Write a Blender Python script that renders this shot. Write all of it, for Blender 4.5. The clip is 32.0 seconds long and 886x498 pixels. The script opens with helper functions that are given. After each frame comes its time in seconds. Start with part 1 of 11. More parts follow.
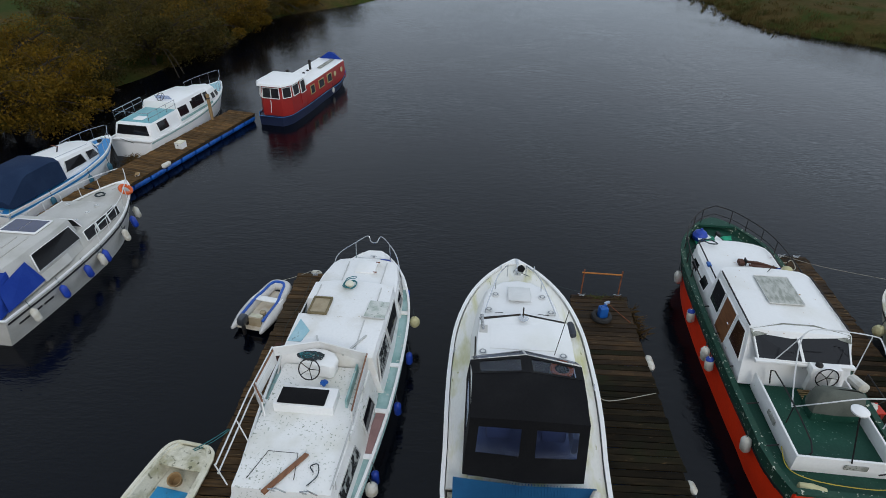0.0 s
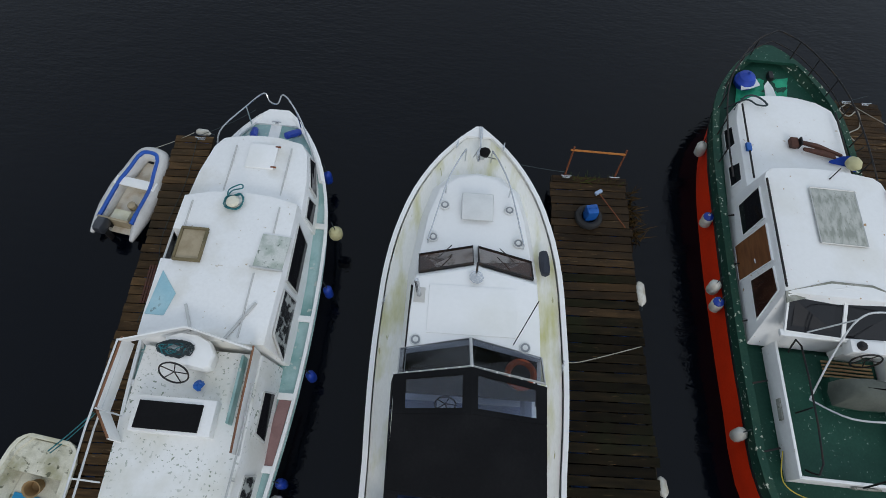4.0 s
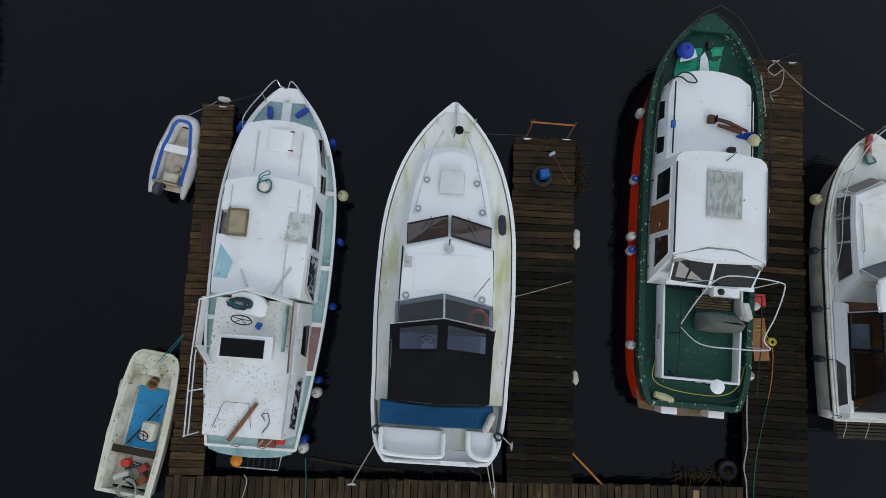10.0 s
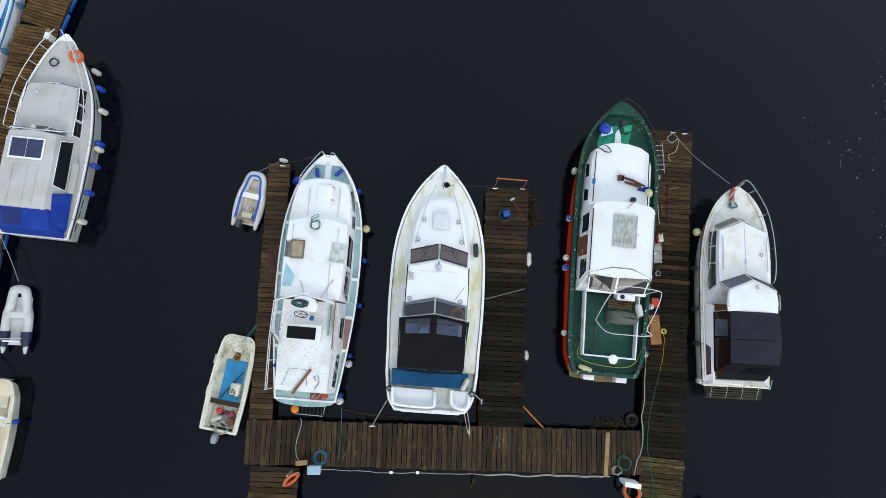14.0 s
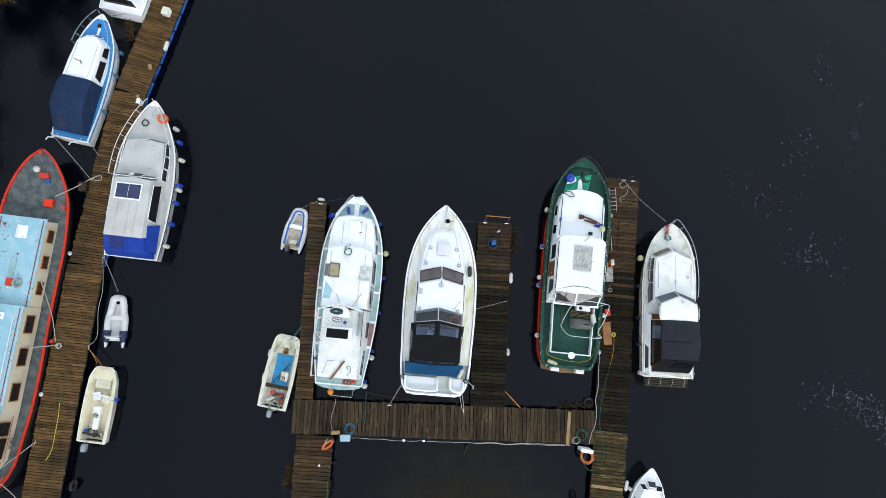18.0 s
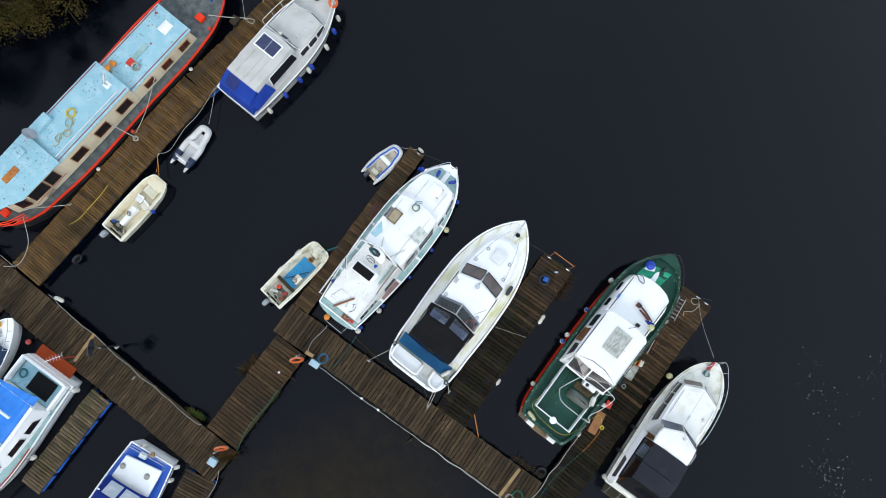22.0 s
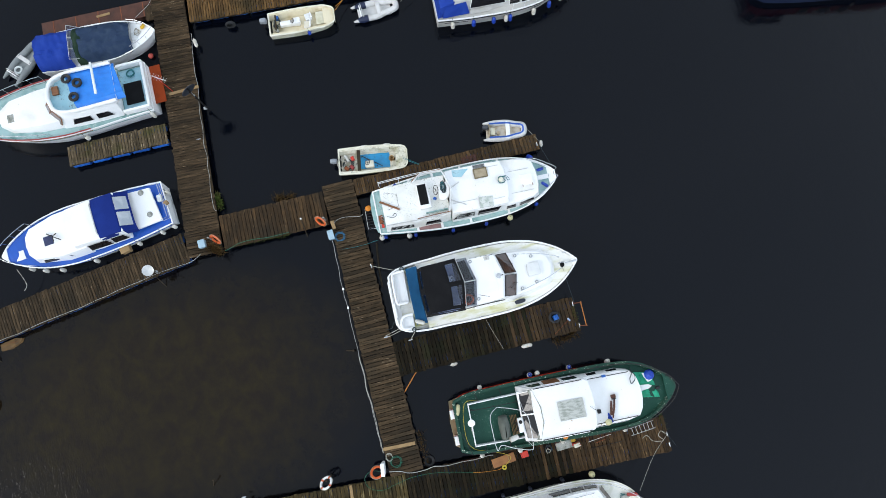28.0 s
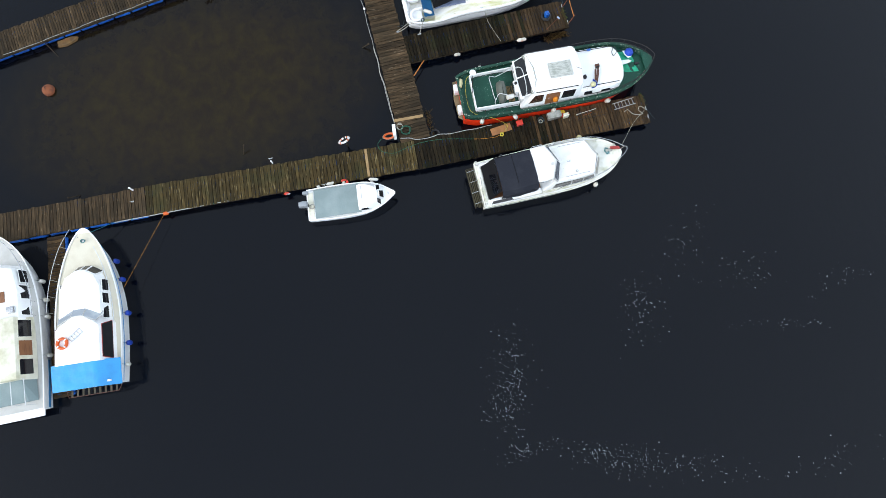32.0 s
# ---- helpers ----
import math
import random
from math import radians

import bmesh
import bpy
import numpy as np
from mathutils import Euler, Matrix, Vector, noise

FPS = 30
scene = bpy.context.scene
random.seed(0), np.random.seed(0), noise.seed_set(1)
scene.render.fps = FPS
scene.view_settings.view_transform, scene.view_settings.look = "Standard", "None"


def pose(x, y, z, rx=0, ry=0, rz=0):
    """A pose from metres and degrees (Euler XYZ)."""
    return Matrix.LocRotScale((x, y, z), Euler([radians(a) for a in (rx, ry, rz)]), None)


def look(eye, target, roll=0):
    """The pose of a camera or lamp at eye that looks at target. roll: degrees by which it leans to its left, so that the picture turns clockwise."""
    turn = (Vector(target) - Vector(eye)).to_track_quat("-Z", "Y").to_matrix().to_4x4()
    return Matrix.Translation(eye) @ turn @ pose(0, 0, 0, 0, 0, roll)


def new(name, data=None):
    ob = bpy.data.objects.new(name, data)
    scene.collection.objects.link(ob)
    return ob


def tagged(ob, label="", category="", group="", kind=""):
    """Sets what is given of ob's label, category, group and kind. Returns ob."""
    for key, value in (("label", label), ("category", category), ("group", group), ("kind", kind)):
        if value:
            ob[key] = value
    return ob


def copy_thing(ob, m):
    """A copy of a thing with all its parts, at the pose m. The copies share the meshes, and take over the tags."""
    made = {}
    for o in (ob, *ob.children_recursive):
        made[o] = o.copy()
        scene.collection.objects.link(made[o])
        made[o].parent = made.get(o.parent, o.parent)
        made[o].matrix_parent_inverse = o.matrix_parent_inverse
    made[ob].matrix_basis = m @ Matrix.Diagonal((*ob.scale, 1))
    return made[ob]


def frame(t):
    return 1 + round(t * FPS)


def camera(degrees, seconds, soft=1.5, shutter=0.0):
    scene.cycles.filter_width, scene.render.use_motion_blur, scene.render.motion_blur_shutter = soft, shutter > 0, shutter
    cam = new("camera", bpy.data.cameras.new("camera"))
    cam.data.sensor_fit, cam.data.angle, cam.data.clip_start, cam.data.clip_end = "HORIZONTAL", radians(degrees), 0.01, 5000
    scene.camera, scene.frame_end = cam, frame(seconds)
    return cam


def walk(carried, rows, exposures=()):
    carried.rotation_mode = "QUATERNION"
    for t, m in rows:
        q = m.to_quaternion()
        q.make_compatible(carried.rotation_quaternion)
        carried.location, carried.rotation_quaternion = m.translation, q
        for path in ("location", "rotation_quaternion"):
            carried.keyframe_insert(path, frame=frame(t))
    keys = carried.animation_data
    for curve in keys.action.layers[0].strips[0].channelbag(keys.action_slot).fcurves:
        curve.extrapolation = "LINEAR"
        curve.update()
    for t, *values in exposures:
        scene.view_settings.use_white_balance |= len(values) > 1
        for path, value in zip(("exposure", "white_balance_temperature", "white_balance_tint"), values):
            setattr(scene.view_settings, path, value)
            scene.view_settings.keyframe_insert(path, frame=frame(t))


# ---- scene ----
# World: metres, y along the finger jetties towards the open river, water surface at z = 0.
cam = camera(75.71, 32.0, soft=0.62)
PATH = [
    (0, -3.208, -15.733, 12.342, 56.98, -0.35, 4.37),
    (0.5, -2.997, -13.858, 12.308, 56.73, -0.24, 4.52),
    (1, -2.853, -11.929, 12.195, 56.68, -0.33, 4.62),
    (1.5, -2.675, -10.667, 12.086, 56.57, -0.25, 4.83),
    (2, -2.533, -10.105, 12.011, 56.47, -0.16, 4.97),
    (2.5, -2.439, -9.818, 11.957, 54.93, -0.11, 4.94),
    (3, -2.445, -9.538, 12.026, 47.15, -0.22, 4.41),
    (3.5, -2.576, -8.888, 12.224, 35.69, -1.24, 3.77),
    (4, -2.561, -8.257, 12.412, 26.53, -1.69, 3.53),
    (4.5, -2.497, -7.736, 12.566, 17.83, -1.80, 3.38),
    (6.5, -2.245, -6.173, 12.695, 8.16, -1.52, 3.11),
    (7, -2.275, -6.058, 12.888, 7.93, -1.59, 3.06),
    (7.5, -2.331, -6.012, 13.464, 7.91, -1.72, 3.07),
    (8, -2.367, -5.957, 14.151, 7.73, -1.68, 3.18),
    (8.5, -2.420, -5.979, 14.959, 7.90, -1.75, 3.18),
    (9, -2.429, -5.946, 15.727, 7.88, -1.73, 3.16),
    (9.5, -2.427, -5.906, 16.528, 7.81, -1.78, 3.16),
    (10, -2.428, -5.895, 17.310, 7.68, -1.84, 3.14),
    (10.5, -2.421, -5.920, 18.183, 7.56, -1.93, 3.19),
    (11, -2.402, -5.955, 19.044, 7.54, -1.90, 3.24),
    (11.5, -2.426, -5.958, 19.971, 7.40, -2.03, 3.29),
    (12, -2.406, -5.960, 20.848, 7.26, -2.02, 3.32),
    (12.5, -2.362, -6.003, 21.822, 7.27, -1.98, 3.34),
    (13, -2.297, -6.041, 22.766, 7.38, -1.81, 3.15),
    (13.5, -2.248, -6.037, 23.792, 7.38, -1.70, 3.36),
    (14, -2.144, -6.034, 24.849, 7.37, -1.40, 3.43),
    (14.5, -2.075, -6.039, 25.983, 7.39, -1.00, 3.48),
    (16.5, -2.577, -5.687, 30.275, 7.28, -1.61, 3.78),
    (17, -2.590, -5.719, 31.371, 7.30, -1.69, 3.86),
    (17.5, -2.590, -5.788, 31.996, 7.31, -1.74, 3.86),
    (18, -2.576, -5.819, 32.175, 7.30, -1.72, 3.90),
    (18.5, -2.556, -5.817, 32.152, 7.24, -1.52, 5.41),
    (19, -2.601, -5.852, 32.072, 7.26, -1.40, 8.78),
    (19.5, -2.604, -5.931, 32.016, 7.34, -1.31, 11.70),
    (20, -2.571, -6.030, 31.974, 7.33, -1.10, 17.74),
    (20.5, -2.546, -6.163, 31.944, 7.28, -0.95, 23.66),
    (21, -2.535, -6.275, 31.891, 7.19, -0.86, 27.39),
    (21.5, -2.535, -6.368, 31.791, 7.13, -0.76, 31.00),
    (22, -2.488, -6.431, 31.650, 7.12, -0.47, 36.57),
    (22.5, -2.435, -6.478, 31.537, 7.12, -0.26, 41.12),
    (23, -2.403, -6.530, 31.479, 7.03, -0.14, 44.62),
    (23.5, -2.378, -6.642, 31.427, 7.12, -0.01, 49.82),
    (24, -2.375, -6.825, 31.410, 7.30, -0.02, 56.13),
    (24.5, -2.421, -6.909, 31.445, 7.19, -0.05, 60.20),
    (25, -2.428, -6.888, 31.532, 7.11, 0.07, 63.31),
    (25.5, -2.262, -6.883, 31.642, 7.38, 0.29, 68.48),
    (27.5, -0.684, -7.159, 31.941, 8.93, 0.24, 76.68),
    (28, 0.529, -7.256, 31.995, 8.76, 0.27, 76.79),
    (28.5, 2.294, -7.510, 32.016, 9.06, 0.32, 76.80),
    (29, 4.510, -7.873, 32.043, 9.37, 0.38, 76.85),
    (29.5, 7.007, -8.325, 32.043, 10.03, 0.55, 76.98),
    (30, 9.662, -8.923, 32.143, 10.31, 0.59, 77.04),
    (30.5, 12.339, -9.641, 32.227, 10.68, 0.55, 77.05),
    (31, 15.094, -10.405, 32.327, 10.95, 0.49, 77.10),
    (31.5, 17.831, -11.191, 32.410, 10.93, 0.48, 77.10),
    (32, 20.352, -12.069, 32.336, 11.82, 0.34, 77.05),
]
walk(cam, [(t, pose(*p)) for t, *p in PATH],
     exposures=[(0, -0.24), (2.5, -0.24), (4, -0.38), (7, -0.62), (9, -0.54), (11, -0.24), (14, 0.26), (18, 0.46), (25, 0.48), (28, 0.50), (30, 0.58), (32, 0.80)])

# ---- world and light: a bright overcast sky ----
world = bpy.data.worlds.new("overcast")
scene.world = world
world.use_nodes = True
wn, wl = world.node_tree.nodes, world.node_tree.links
sky = wn.new("ShaderNodeTexSky")
sky.sky_type = "NISHITA"
sky.sun_disc = False
sky.sun_elevation, sky.sun_rotation = radians(32), radians(165)
sky.air_density, sky.dust_density, sky.ozone_density = 1.0, 4.0, 1.5
grey = wn.new("ShaderNodeHueSaturation")
grey.inputs["Saturation"].default_value = 0.8
wl.new(sky.outputs[0], grey.inputs["Color"])
# a thick, even cloud layer over it, with soft lighter and darker banks
cloud_at, cloud, cloud_tone = wn.new("ShaderNodeTexCoord"), wn.new("ShaderNodeTexNoise"), wn.new("ShaderNodeMix")
cloud.inputs["Scale"].default_value, cloud.inputs["Detail"].default_value = 2.2, 4
wl.new(cloud_at.outputs["Generated"], cloud.inputs["Vector"])
cloud_tone.data_type = "RGBA"
cloud_tone.inputs[6].default_value, cloud_tone.inputs[7].default_value = (5.0, 6.05, 7.3, 1), (8.2, 9.2, 10.5, 1)
wl.new(cloud.outputs["Fac"], cloud_tone.inputs[0])
layer = wn.new("ShaderNodeMix")
layer.data_type = "RGBA"
layer.inputs[0].default_value = 0.86
wl.new(grey.outputs[0], layer.inputs[6])
wl.new(cloud_tone.outputs[2], layer.inputs[7])
# the cloud is thinner over the open river
toward, thin, lit = wn.new("ShaderNodeVectorMath"), wn.new("ShaderNodeMapRange"), wn.new("ShaderNodeVectorMath")
toward.operation, lit.operation = "DOT_PRODUCT", "SCALE"
toward.inputs[1].default_value = (0.72, 0.55, 0.0)
thin.inputs["From Min"].default_value, thin.inputs["From Max"].default_value = -0.9, 0.9
thin.inputs["To Min"].default_value, thin.inputs["To Max"].default_value = 0.62, 1.38
wl.new(cloud_at.outputs["Generated"], toward.inputs[0])
wl.new(toward.outputs["Value"], thin.inputs["Value"])
wl.new(layer.outputs[2], lit.inputs[0])
wl.new(thin.outputs[0], lit.inputs["Scale"])
wl.new(lit.outputs[0], wn["Background"].inputs["Color"])
wn["Background"].inputs["Strength"].default_value = 0.106
sun = new("sun", bpy.data.lights.new("sun", "SUN"))
sun.data.energy, sun.data.angle, sun.data.color = 0.9, radians(22), (1.0, 0.98, 0.95)
sun.matrix_world = look((10, -38, 25), (0, 0, 0))

# ---- materials ----
def material(name, col, col2=None, scale=1.5, lo=0.45, hi=0.7, rough=0.5, metal=0.0, bump=0.0, bscale=60, grain=0.12, spots=None,
             sscale=9, sat=0.6, vary=0.0, stretch=(1, 1, 1), coat=0.0, spec=0.5, damp=None, cluster=0.0):
    """Paint, plastic, wood or cloth: a base colour with broad stains, fine grain, optional flecks and relief."""
    m = bpy.data.materials.new(name)
    m.use_nodes = True
    n, l = m.node_tree.nodes, m.node_tree.links
    b = n["Principled BSDF"]
    tc, mp = n.new("ShaderNodeTexCoord"), n.new("ShaderNodeMapping")
    l.new(tc.outputs["Object"], mp.inputs["Vector"])
    mp.inputs["Scale"].default_value = stretch
    vec = mp.outputs["Vector"]
    info = None
    if vary:
        info = n.new("ShaderNodeObjectInfo")
        off = n.new("ShaderNodeVectorMath")
        off.operation = "MULTIPLY_ADD"
        comb = n.new("ShaderNodeCombineXYZ")
        for k in range(3):
            l.new(info.outputs["Random"], comb.inputs[k])
        l.new(comb.outputs[0], off.inputs[0])
        off.inputs[1].default_value = (37, 91, 53)
        l.new(vec, off.inputs[2])
        vec = off.outputs[0]

    def noise_tex(sc, detail=5.0):
        t = n.new("ShaderNodeTexNoise")
        t.inputs["Scale"].default_value, t.inputs["Detail"].default_value = sc, detail
        l.new(vec, t.inputs["Vector"])
        return t.outputs["Fac"]

    def ramp(fac, a, z):
        r = n.new("ShaderNodeMapRange")
        r.inputs["From Min"].default_value, r.inputs["From Max"].default_value = a, z
        l.new(fac, r.inputs["Value"])
        return r.outputs[0]

    def mix(fac, a, z, kind="MIX"):
        x = n.new("ShaderNodeMix")
        x.data_type, x.blend_type = "RGBA", kind
        for socket, v in ((x.inputs[0], fac), (x.inputs[6], a), (x.inputs[7], z)):
            if isinstance(v, (int, float)):
                socket.default_value = v
            elif isinstance(v, tuple):
                socket.default_value = (*v, 1) if len(v) == 3 else v
            else:
                l.new(v, socket)
        return x.outputs[2]

    c = tuple(col)
    c = mix(ramp(noise_tex(scale), lo, hi), c, tuple(col2) if col2 else tuple(v * 0.82 for v in col))
    fine = noise_tex(scale * 14, 3.0)
    if grain:
        g = ramp(fine, 0.3, 0.7)
        dark = n.new("ShaderNodeMath")
        dark.operation = "MULTIPLY"
        l.new(g, dark.inputs[0])
        dark.inputs[1].default_value = grain
        c = mix(dark.outputs[0], c, tuple(v * 0.4 for v in col))
    if spots:
        fleck = ramp(noise_tex(sscale, 8.0), sat, sat + 0.04)
        if cluster:
            # flecks gather in loose colonies
            both_of = n.new("ShaderNodeMath")
            both_of.operation = "MULTIPLY"
            l.new(fleck, both_of.inputs[0])
            l.new(ramp(noise_tex(cluster, 3.0), 0.42, 0.58), both_of.inputs[1])
            fleck = both_of.outputs[0]
        c = mix(fleck, c, tuple(spots))
    if damp:
        # broad damp or mossy patches that run on from piece to piece
        wet_at, wet = n.new("ShaderNodeNewGeometry"), n.new("ShaderNodeTexNoise")
        wet.inputs["Scale"].default_value, wet.inputs["Detail"].default_value = damp[1], 6
        l.new(wet_at.outputs["Position"], wet.inputs["Vector"])
        c = mix(ramp(wet.outputs["Fac"], damp[2], damp[3]), c, damp[0])
    if vary:
        v = n.new("ShaderNodeMapRange")
        v.inputs["To Min"].default_value, v.inputs["To Max"].default_value = 1 - vary, 1 + vary
        l.new(info.outputs["Random"], v.inputs["Value"])
        hs = n.new("ShaderNodeHueSaturation")
        l.new(v.outputs[0], hs.inputs["Value"])
        l.new(c, hs.inputs["Color"])
        c = hs.outputs[0]
    l.new(c, b.inputs["Base Color"])
    b.inputs["Metallic"].default_value = metal
    b.inputs["Specular IOR Level"].default_value = spec
    b.inputs["Coat Weight"].default_value = coat
    r = n.new("ShaderNodeMapRange")
    r.inputs["To Min"].default_value, r.inputs["To Max"].default_value = max(0.02, rough - 0.1), min(1, rough + 0.12)
    l.new(fine, r.inputs["Value"])
    l.new(r.outputs[0], b.inputs["Roughness"])
    if bump:
        bp = n.new("ShaderNodeBump")
        bp.inputs["Strength"].default_value, bp.inputs["Distance"].default_value = bump, 0.02
        l.new(noise_tex(bscale, 4.0), bp.inputs["Height"])
        l.new(bp.outputs[0], b.inputs["Normal"])
    return m


def glass_material(name, tint, trans=1.0, rough=0.03):
    """Glass or clear film: a thin tinted pane that lets light straight through under a glossy surface, or dark closed glass."""
    m = bpy.data.materials.new(name)
    m.use_nodes = True
    n, l = m.node_tree.nodes, m.node_tree.links
    b = n["Principled BSDF"]
    b.inputs["Base Color"].default_value = (*tint, 1)
    b.inputs["Roughness"].default_value, b.inputs["IOR"].default_value = rough, 1.45
    if trans:
        clear, gloss, sh = n.new("ShaderNodeBsdfTransparent"), n.new("ShaderNodeBsdfGlossy"), n.new("ShaderNodeMixShader")
        clear.inputs["Color"].default_value = (*tint, 1)
        gloss.inputs["Roughness"].default_value, sh.inputs[0].default_value = rough, 0.05
        l.new(clear.outputs[0], sh.inputs[1])
        l.new(gloss.outputs[0], sh.inputs[2])
        l.new(sh.outputs[0], n["Material Output"].inputs["Surface"])
    return m


def leaf_material(name, col, col2):
    """Thin leaves: two mixed colours leaf by leaf, a little light let through."""
    m = bpy.data.materials.new(name)
    m.use_nodes = True
    n, l = m.node_tree.nodes, m.node_tree.links
    b = n["Principled BSDF"]
    geo, tc, t = n.new("ShaderNodeNewGeometry"), n.new("ShaderNodeTexCoord"), n.new("ShaderNodeTexNoise")
    l.new(tc.outputs["Object"], t.inputs["Vector"])
    t.inputs["Scale"].default_value = 0.7
    add = n.new("ShaderNodeMath")
    add.operation = "MULTIPLY_ADD"
    l.new(geo.outputs["Random Per Island"], add.inputs[0])
    add.inputs[1].default_value = 0.7
    off = n.new("ShaderNodeMapRange")
    off.inputs["From Min"].default_value, off.inputs["From Max"].default_value = 0.35, 0.65
    off.inputs["To Min"].default_value, off.inputs["To Max"].default_value = -0.25, 0.55
    l.new(t.outputs["Fac"], off.inputs["Value"])
    l.new(off.outputs[0], add.inputs[2])
    mix = n.new("ShaderNodeMix")
    mix.data_type = "RGBA"
    mix.inputs[6].default_value, mix.inputs[7].default_value = (*col, 1), (*col2, 1)
    l.new(add.outputs[0], mix.inputs[0])
    l.new(mix.outputs[2], b.inputs["Base Color"])
    b.inputs["Roughness"].default_value, b.inputs["Specular IOR Level"].default_value = 0.7, 0.08
    tr = n.new("ShaderNodeBsdfTranslucent")
    l.new(mix.outputs[2], tr.inputs["Color"])
    sh = n.new("ShaderNodeMixShader")
    sh.inputs[0].default_value = 0.25
    l.new(b.outputs[0], sh.inputs[1])
    l.new(tr.outputs[0], sh.inputs[2])
    l.new(sh.outputs[0], n["Material Output"].inputs["Surface"])
    return m


WHITE = material("white_gelcoat", (0.90, 0.90, 0.89), (0.82, 0.82, 0.78), scale=0.9, lo=0.5, hi=0.8, rough=0.35, grain=0.04)
WHITE_WORN = material("worn_white_paint", (0.88, 0.88, 0.87), (0.74, 0.72, 0.66), scale=1.1, lo=0.52, hi=0.75, rough=0.5, grain=0.08,
                      spots=(0.46, 0.38, 0.26), sscale=11.0, sat=0.68, cluster=0.9)
WHITE_LICHEN = material("white_deck_with_lichen", (0.86, 0.86, 0.84), (0.72, 0.71, 0.64), scale=1.3, rough=0.6, grain=0.05,
                        spots=(0.24, 0.28, 0.21), sscale=16.0, sat=0.60, bump=0.08, bscale=60, cluster=1.1)
WHITE_RUST = material("white_roof_with_rust_flecks", (0.89, 0.89, 0.88), (0.82, 0.81, 0.77), scale=0.9, lo=0.5, hi=0.75, rough=0.5, grain=0.05, spots=(0.42, 0.25, 0.10), sscale=9.0, sat=0.675, cluster=0.8)
CREAM = material("cream_gelcoat", (0.76, 0.73, 0.60), (0.52, 0.49, 0.32), scale=1.6, rough=0.45, grain=0.10)
CREAM_WARM = material("warm_cream_moulding", (0.74, 0.66, 0.47), (0.58, 0.48, 0.28), scale=2.2, lo=0.48, hi=0.72, rough=0.6, grain=0.12)
SKIFF_GRIME = material("mossy_dirty_gelcoat", (0.74, 0.71, 0.58), (0.38, 0.36, 0.22), scale=2.6, lo=0.50, hi=0.72, rough=0.7, grain=0.25, spots=(0.12, 0.12, 0.07), sscale=9, sat=0.60, cluster=1.4)
SEAT_BLUE = material("faded_blue_seat_vinyl", (0.22, 0.26, 0.38), (0.16, 0.19, 0.30), scale=3, rough=0.5)
HATCH_PALE = material("pale_hatch_gelcoat", (0.74, 0.75, 0.74), (0.66, 0.67, 0.66), scale=2, rough=0.5, grain=0.06)
PLATFORM_WOOD = material("greenish_weathered_wood", (0.20, 0.16, 0.085), (0.10, 0.09, 0.045), scale=2, rough=0.85, grain=0.3, spots=(0.30, 0.28, 0.20), sscale=8, sat=0.65)
CREAM_GRIMY = material("grimy_cream_gelcoat", (0.79, 0.78, 0.70), (0.50, 0.50, 0.33), scale=2.2, lo=0.46, hi=0.74, rough=0.5, grain=0.08)
# Reflected sky and the pale cabin behind are put into this glass colour.
SCREEN_PALE = material("pale_painted_reflection_glass", (0.34, 0.38, 0.42), (0.50, 0.53, 0.55), scale=2.0, rough=0.12, grain=0, coat=0.8)
CREAM_PALE = material("pale_cream_gelcoat", (0.70, 0.65, 0.52), (0.62, 0.56, 0.43), scale=1.4, lo=0.48, hi=0.72, rough=0.45, grain=0.06)
YELLOWED = material("yellowed_side_deck", (0.86, 0.85, 0.79), (0.58, 0.56, 0.24), scale=1.5, lo=0.47, hi=0.68, rough=0.5, grain=0.10, stretch=(1.6, 0.45, 1), spots=(0.42, 0.40, 0.20), sscale=5, sat=0.68)
GREY_DECK = material("pale_grey_deck", (0.55, 0.54, 0.51), (0.46, 0.45, 0.41), scale=1.2, rough=0.6, grain=0.08)
ROOF_PANEL = material("chalky_algae_stained_panel", (0.66, 0.68, 0.64), (0.40, 0.46, 0.40), scale=4, lo=0.42, hi=0.62, rough=0.7, grain=0.2, spots=(0.16, 0.20, 0.17), sscale=14, sat=0.64)
TEAL = material("faded_teal_paint", (0.34, 0.50, 0.49), (0.16, 0.32, 0.30), scale=2.0, rough=0.6, grain=0.15, spots=(0.50, 0.55, 0.52), sscale=7, sat=0.62)
SKYBLUE = material("faded_sky_blue_paint", (0.29, 0.52, 0.60), (0.40, 0.60, 0.66), scale=1.8, rough=0.6, grain=0.12, spots=(0.15, 0.21, 0.22), sscale=9, sat=0.60, cluster=0.8)
GREEN = material("flaking_green_deck_paint", (0.008, 0.058, 0.038), (0.014, 0.078, 0.052), scale=1.4, rough=0.6, grain=0.25, spots=(0.22, 0.30, 0.24), sscale=15, sat=0.64, spec=0.3, cluster=1.4)
GREEN_WORN = material("heavily_flaked_green_paint", (0.010, 0.055, 0.036), (0.03, 0.075, 0.045), scale=1.4, rough=0.65, grain=0.25, spots=(0.48, 0.50, 0.40), sscale=11, sat=0.62, spec=0.3)
RED = material("bright_red_hull_paint", (0.84, 0.040, 0.006), (0.70, 0.034, 0.007), scale=1.2, rough=0.5, grain=0.06, spec=0.3)
RED_DULL = material("dull_red_paint", (0.34, 0.035, 0.03), (0.26, 0.03, 0.025), scale=1.2, rough=0.5, grain=0.1)
BLUE = material("royal_blue_paint", (0.015, 0.10, 0.48), (0.012, 0.08, 0.38), scale=1.2, rough=0.4, grain=0.1)
BLUE_LIGHT = material("light_blue_stripe_paint", (0.03, 0.25, 0.58), scale=1.2, rough=0.4, grain=0.1)
NAVY_HULL = material("navy_hull_paint", (0.010, 0.018, 0.055), scale=1.0, rough=0.5)
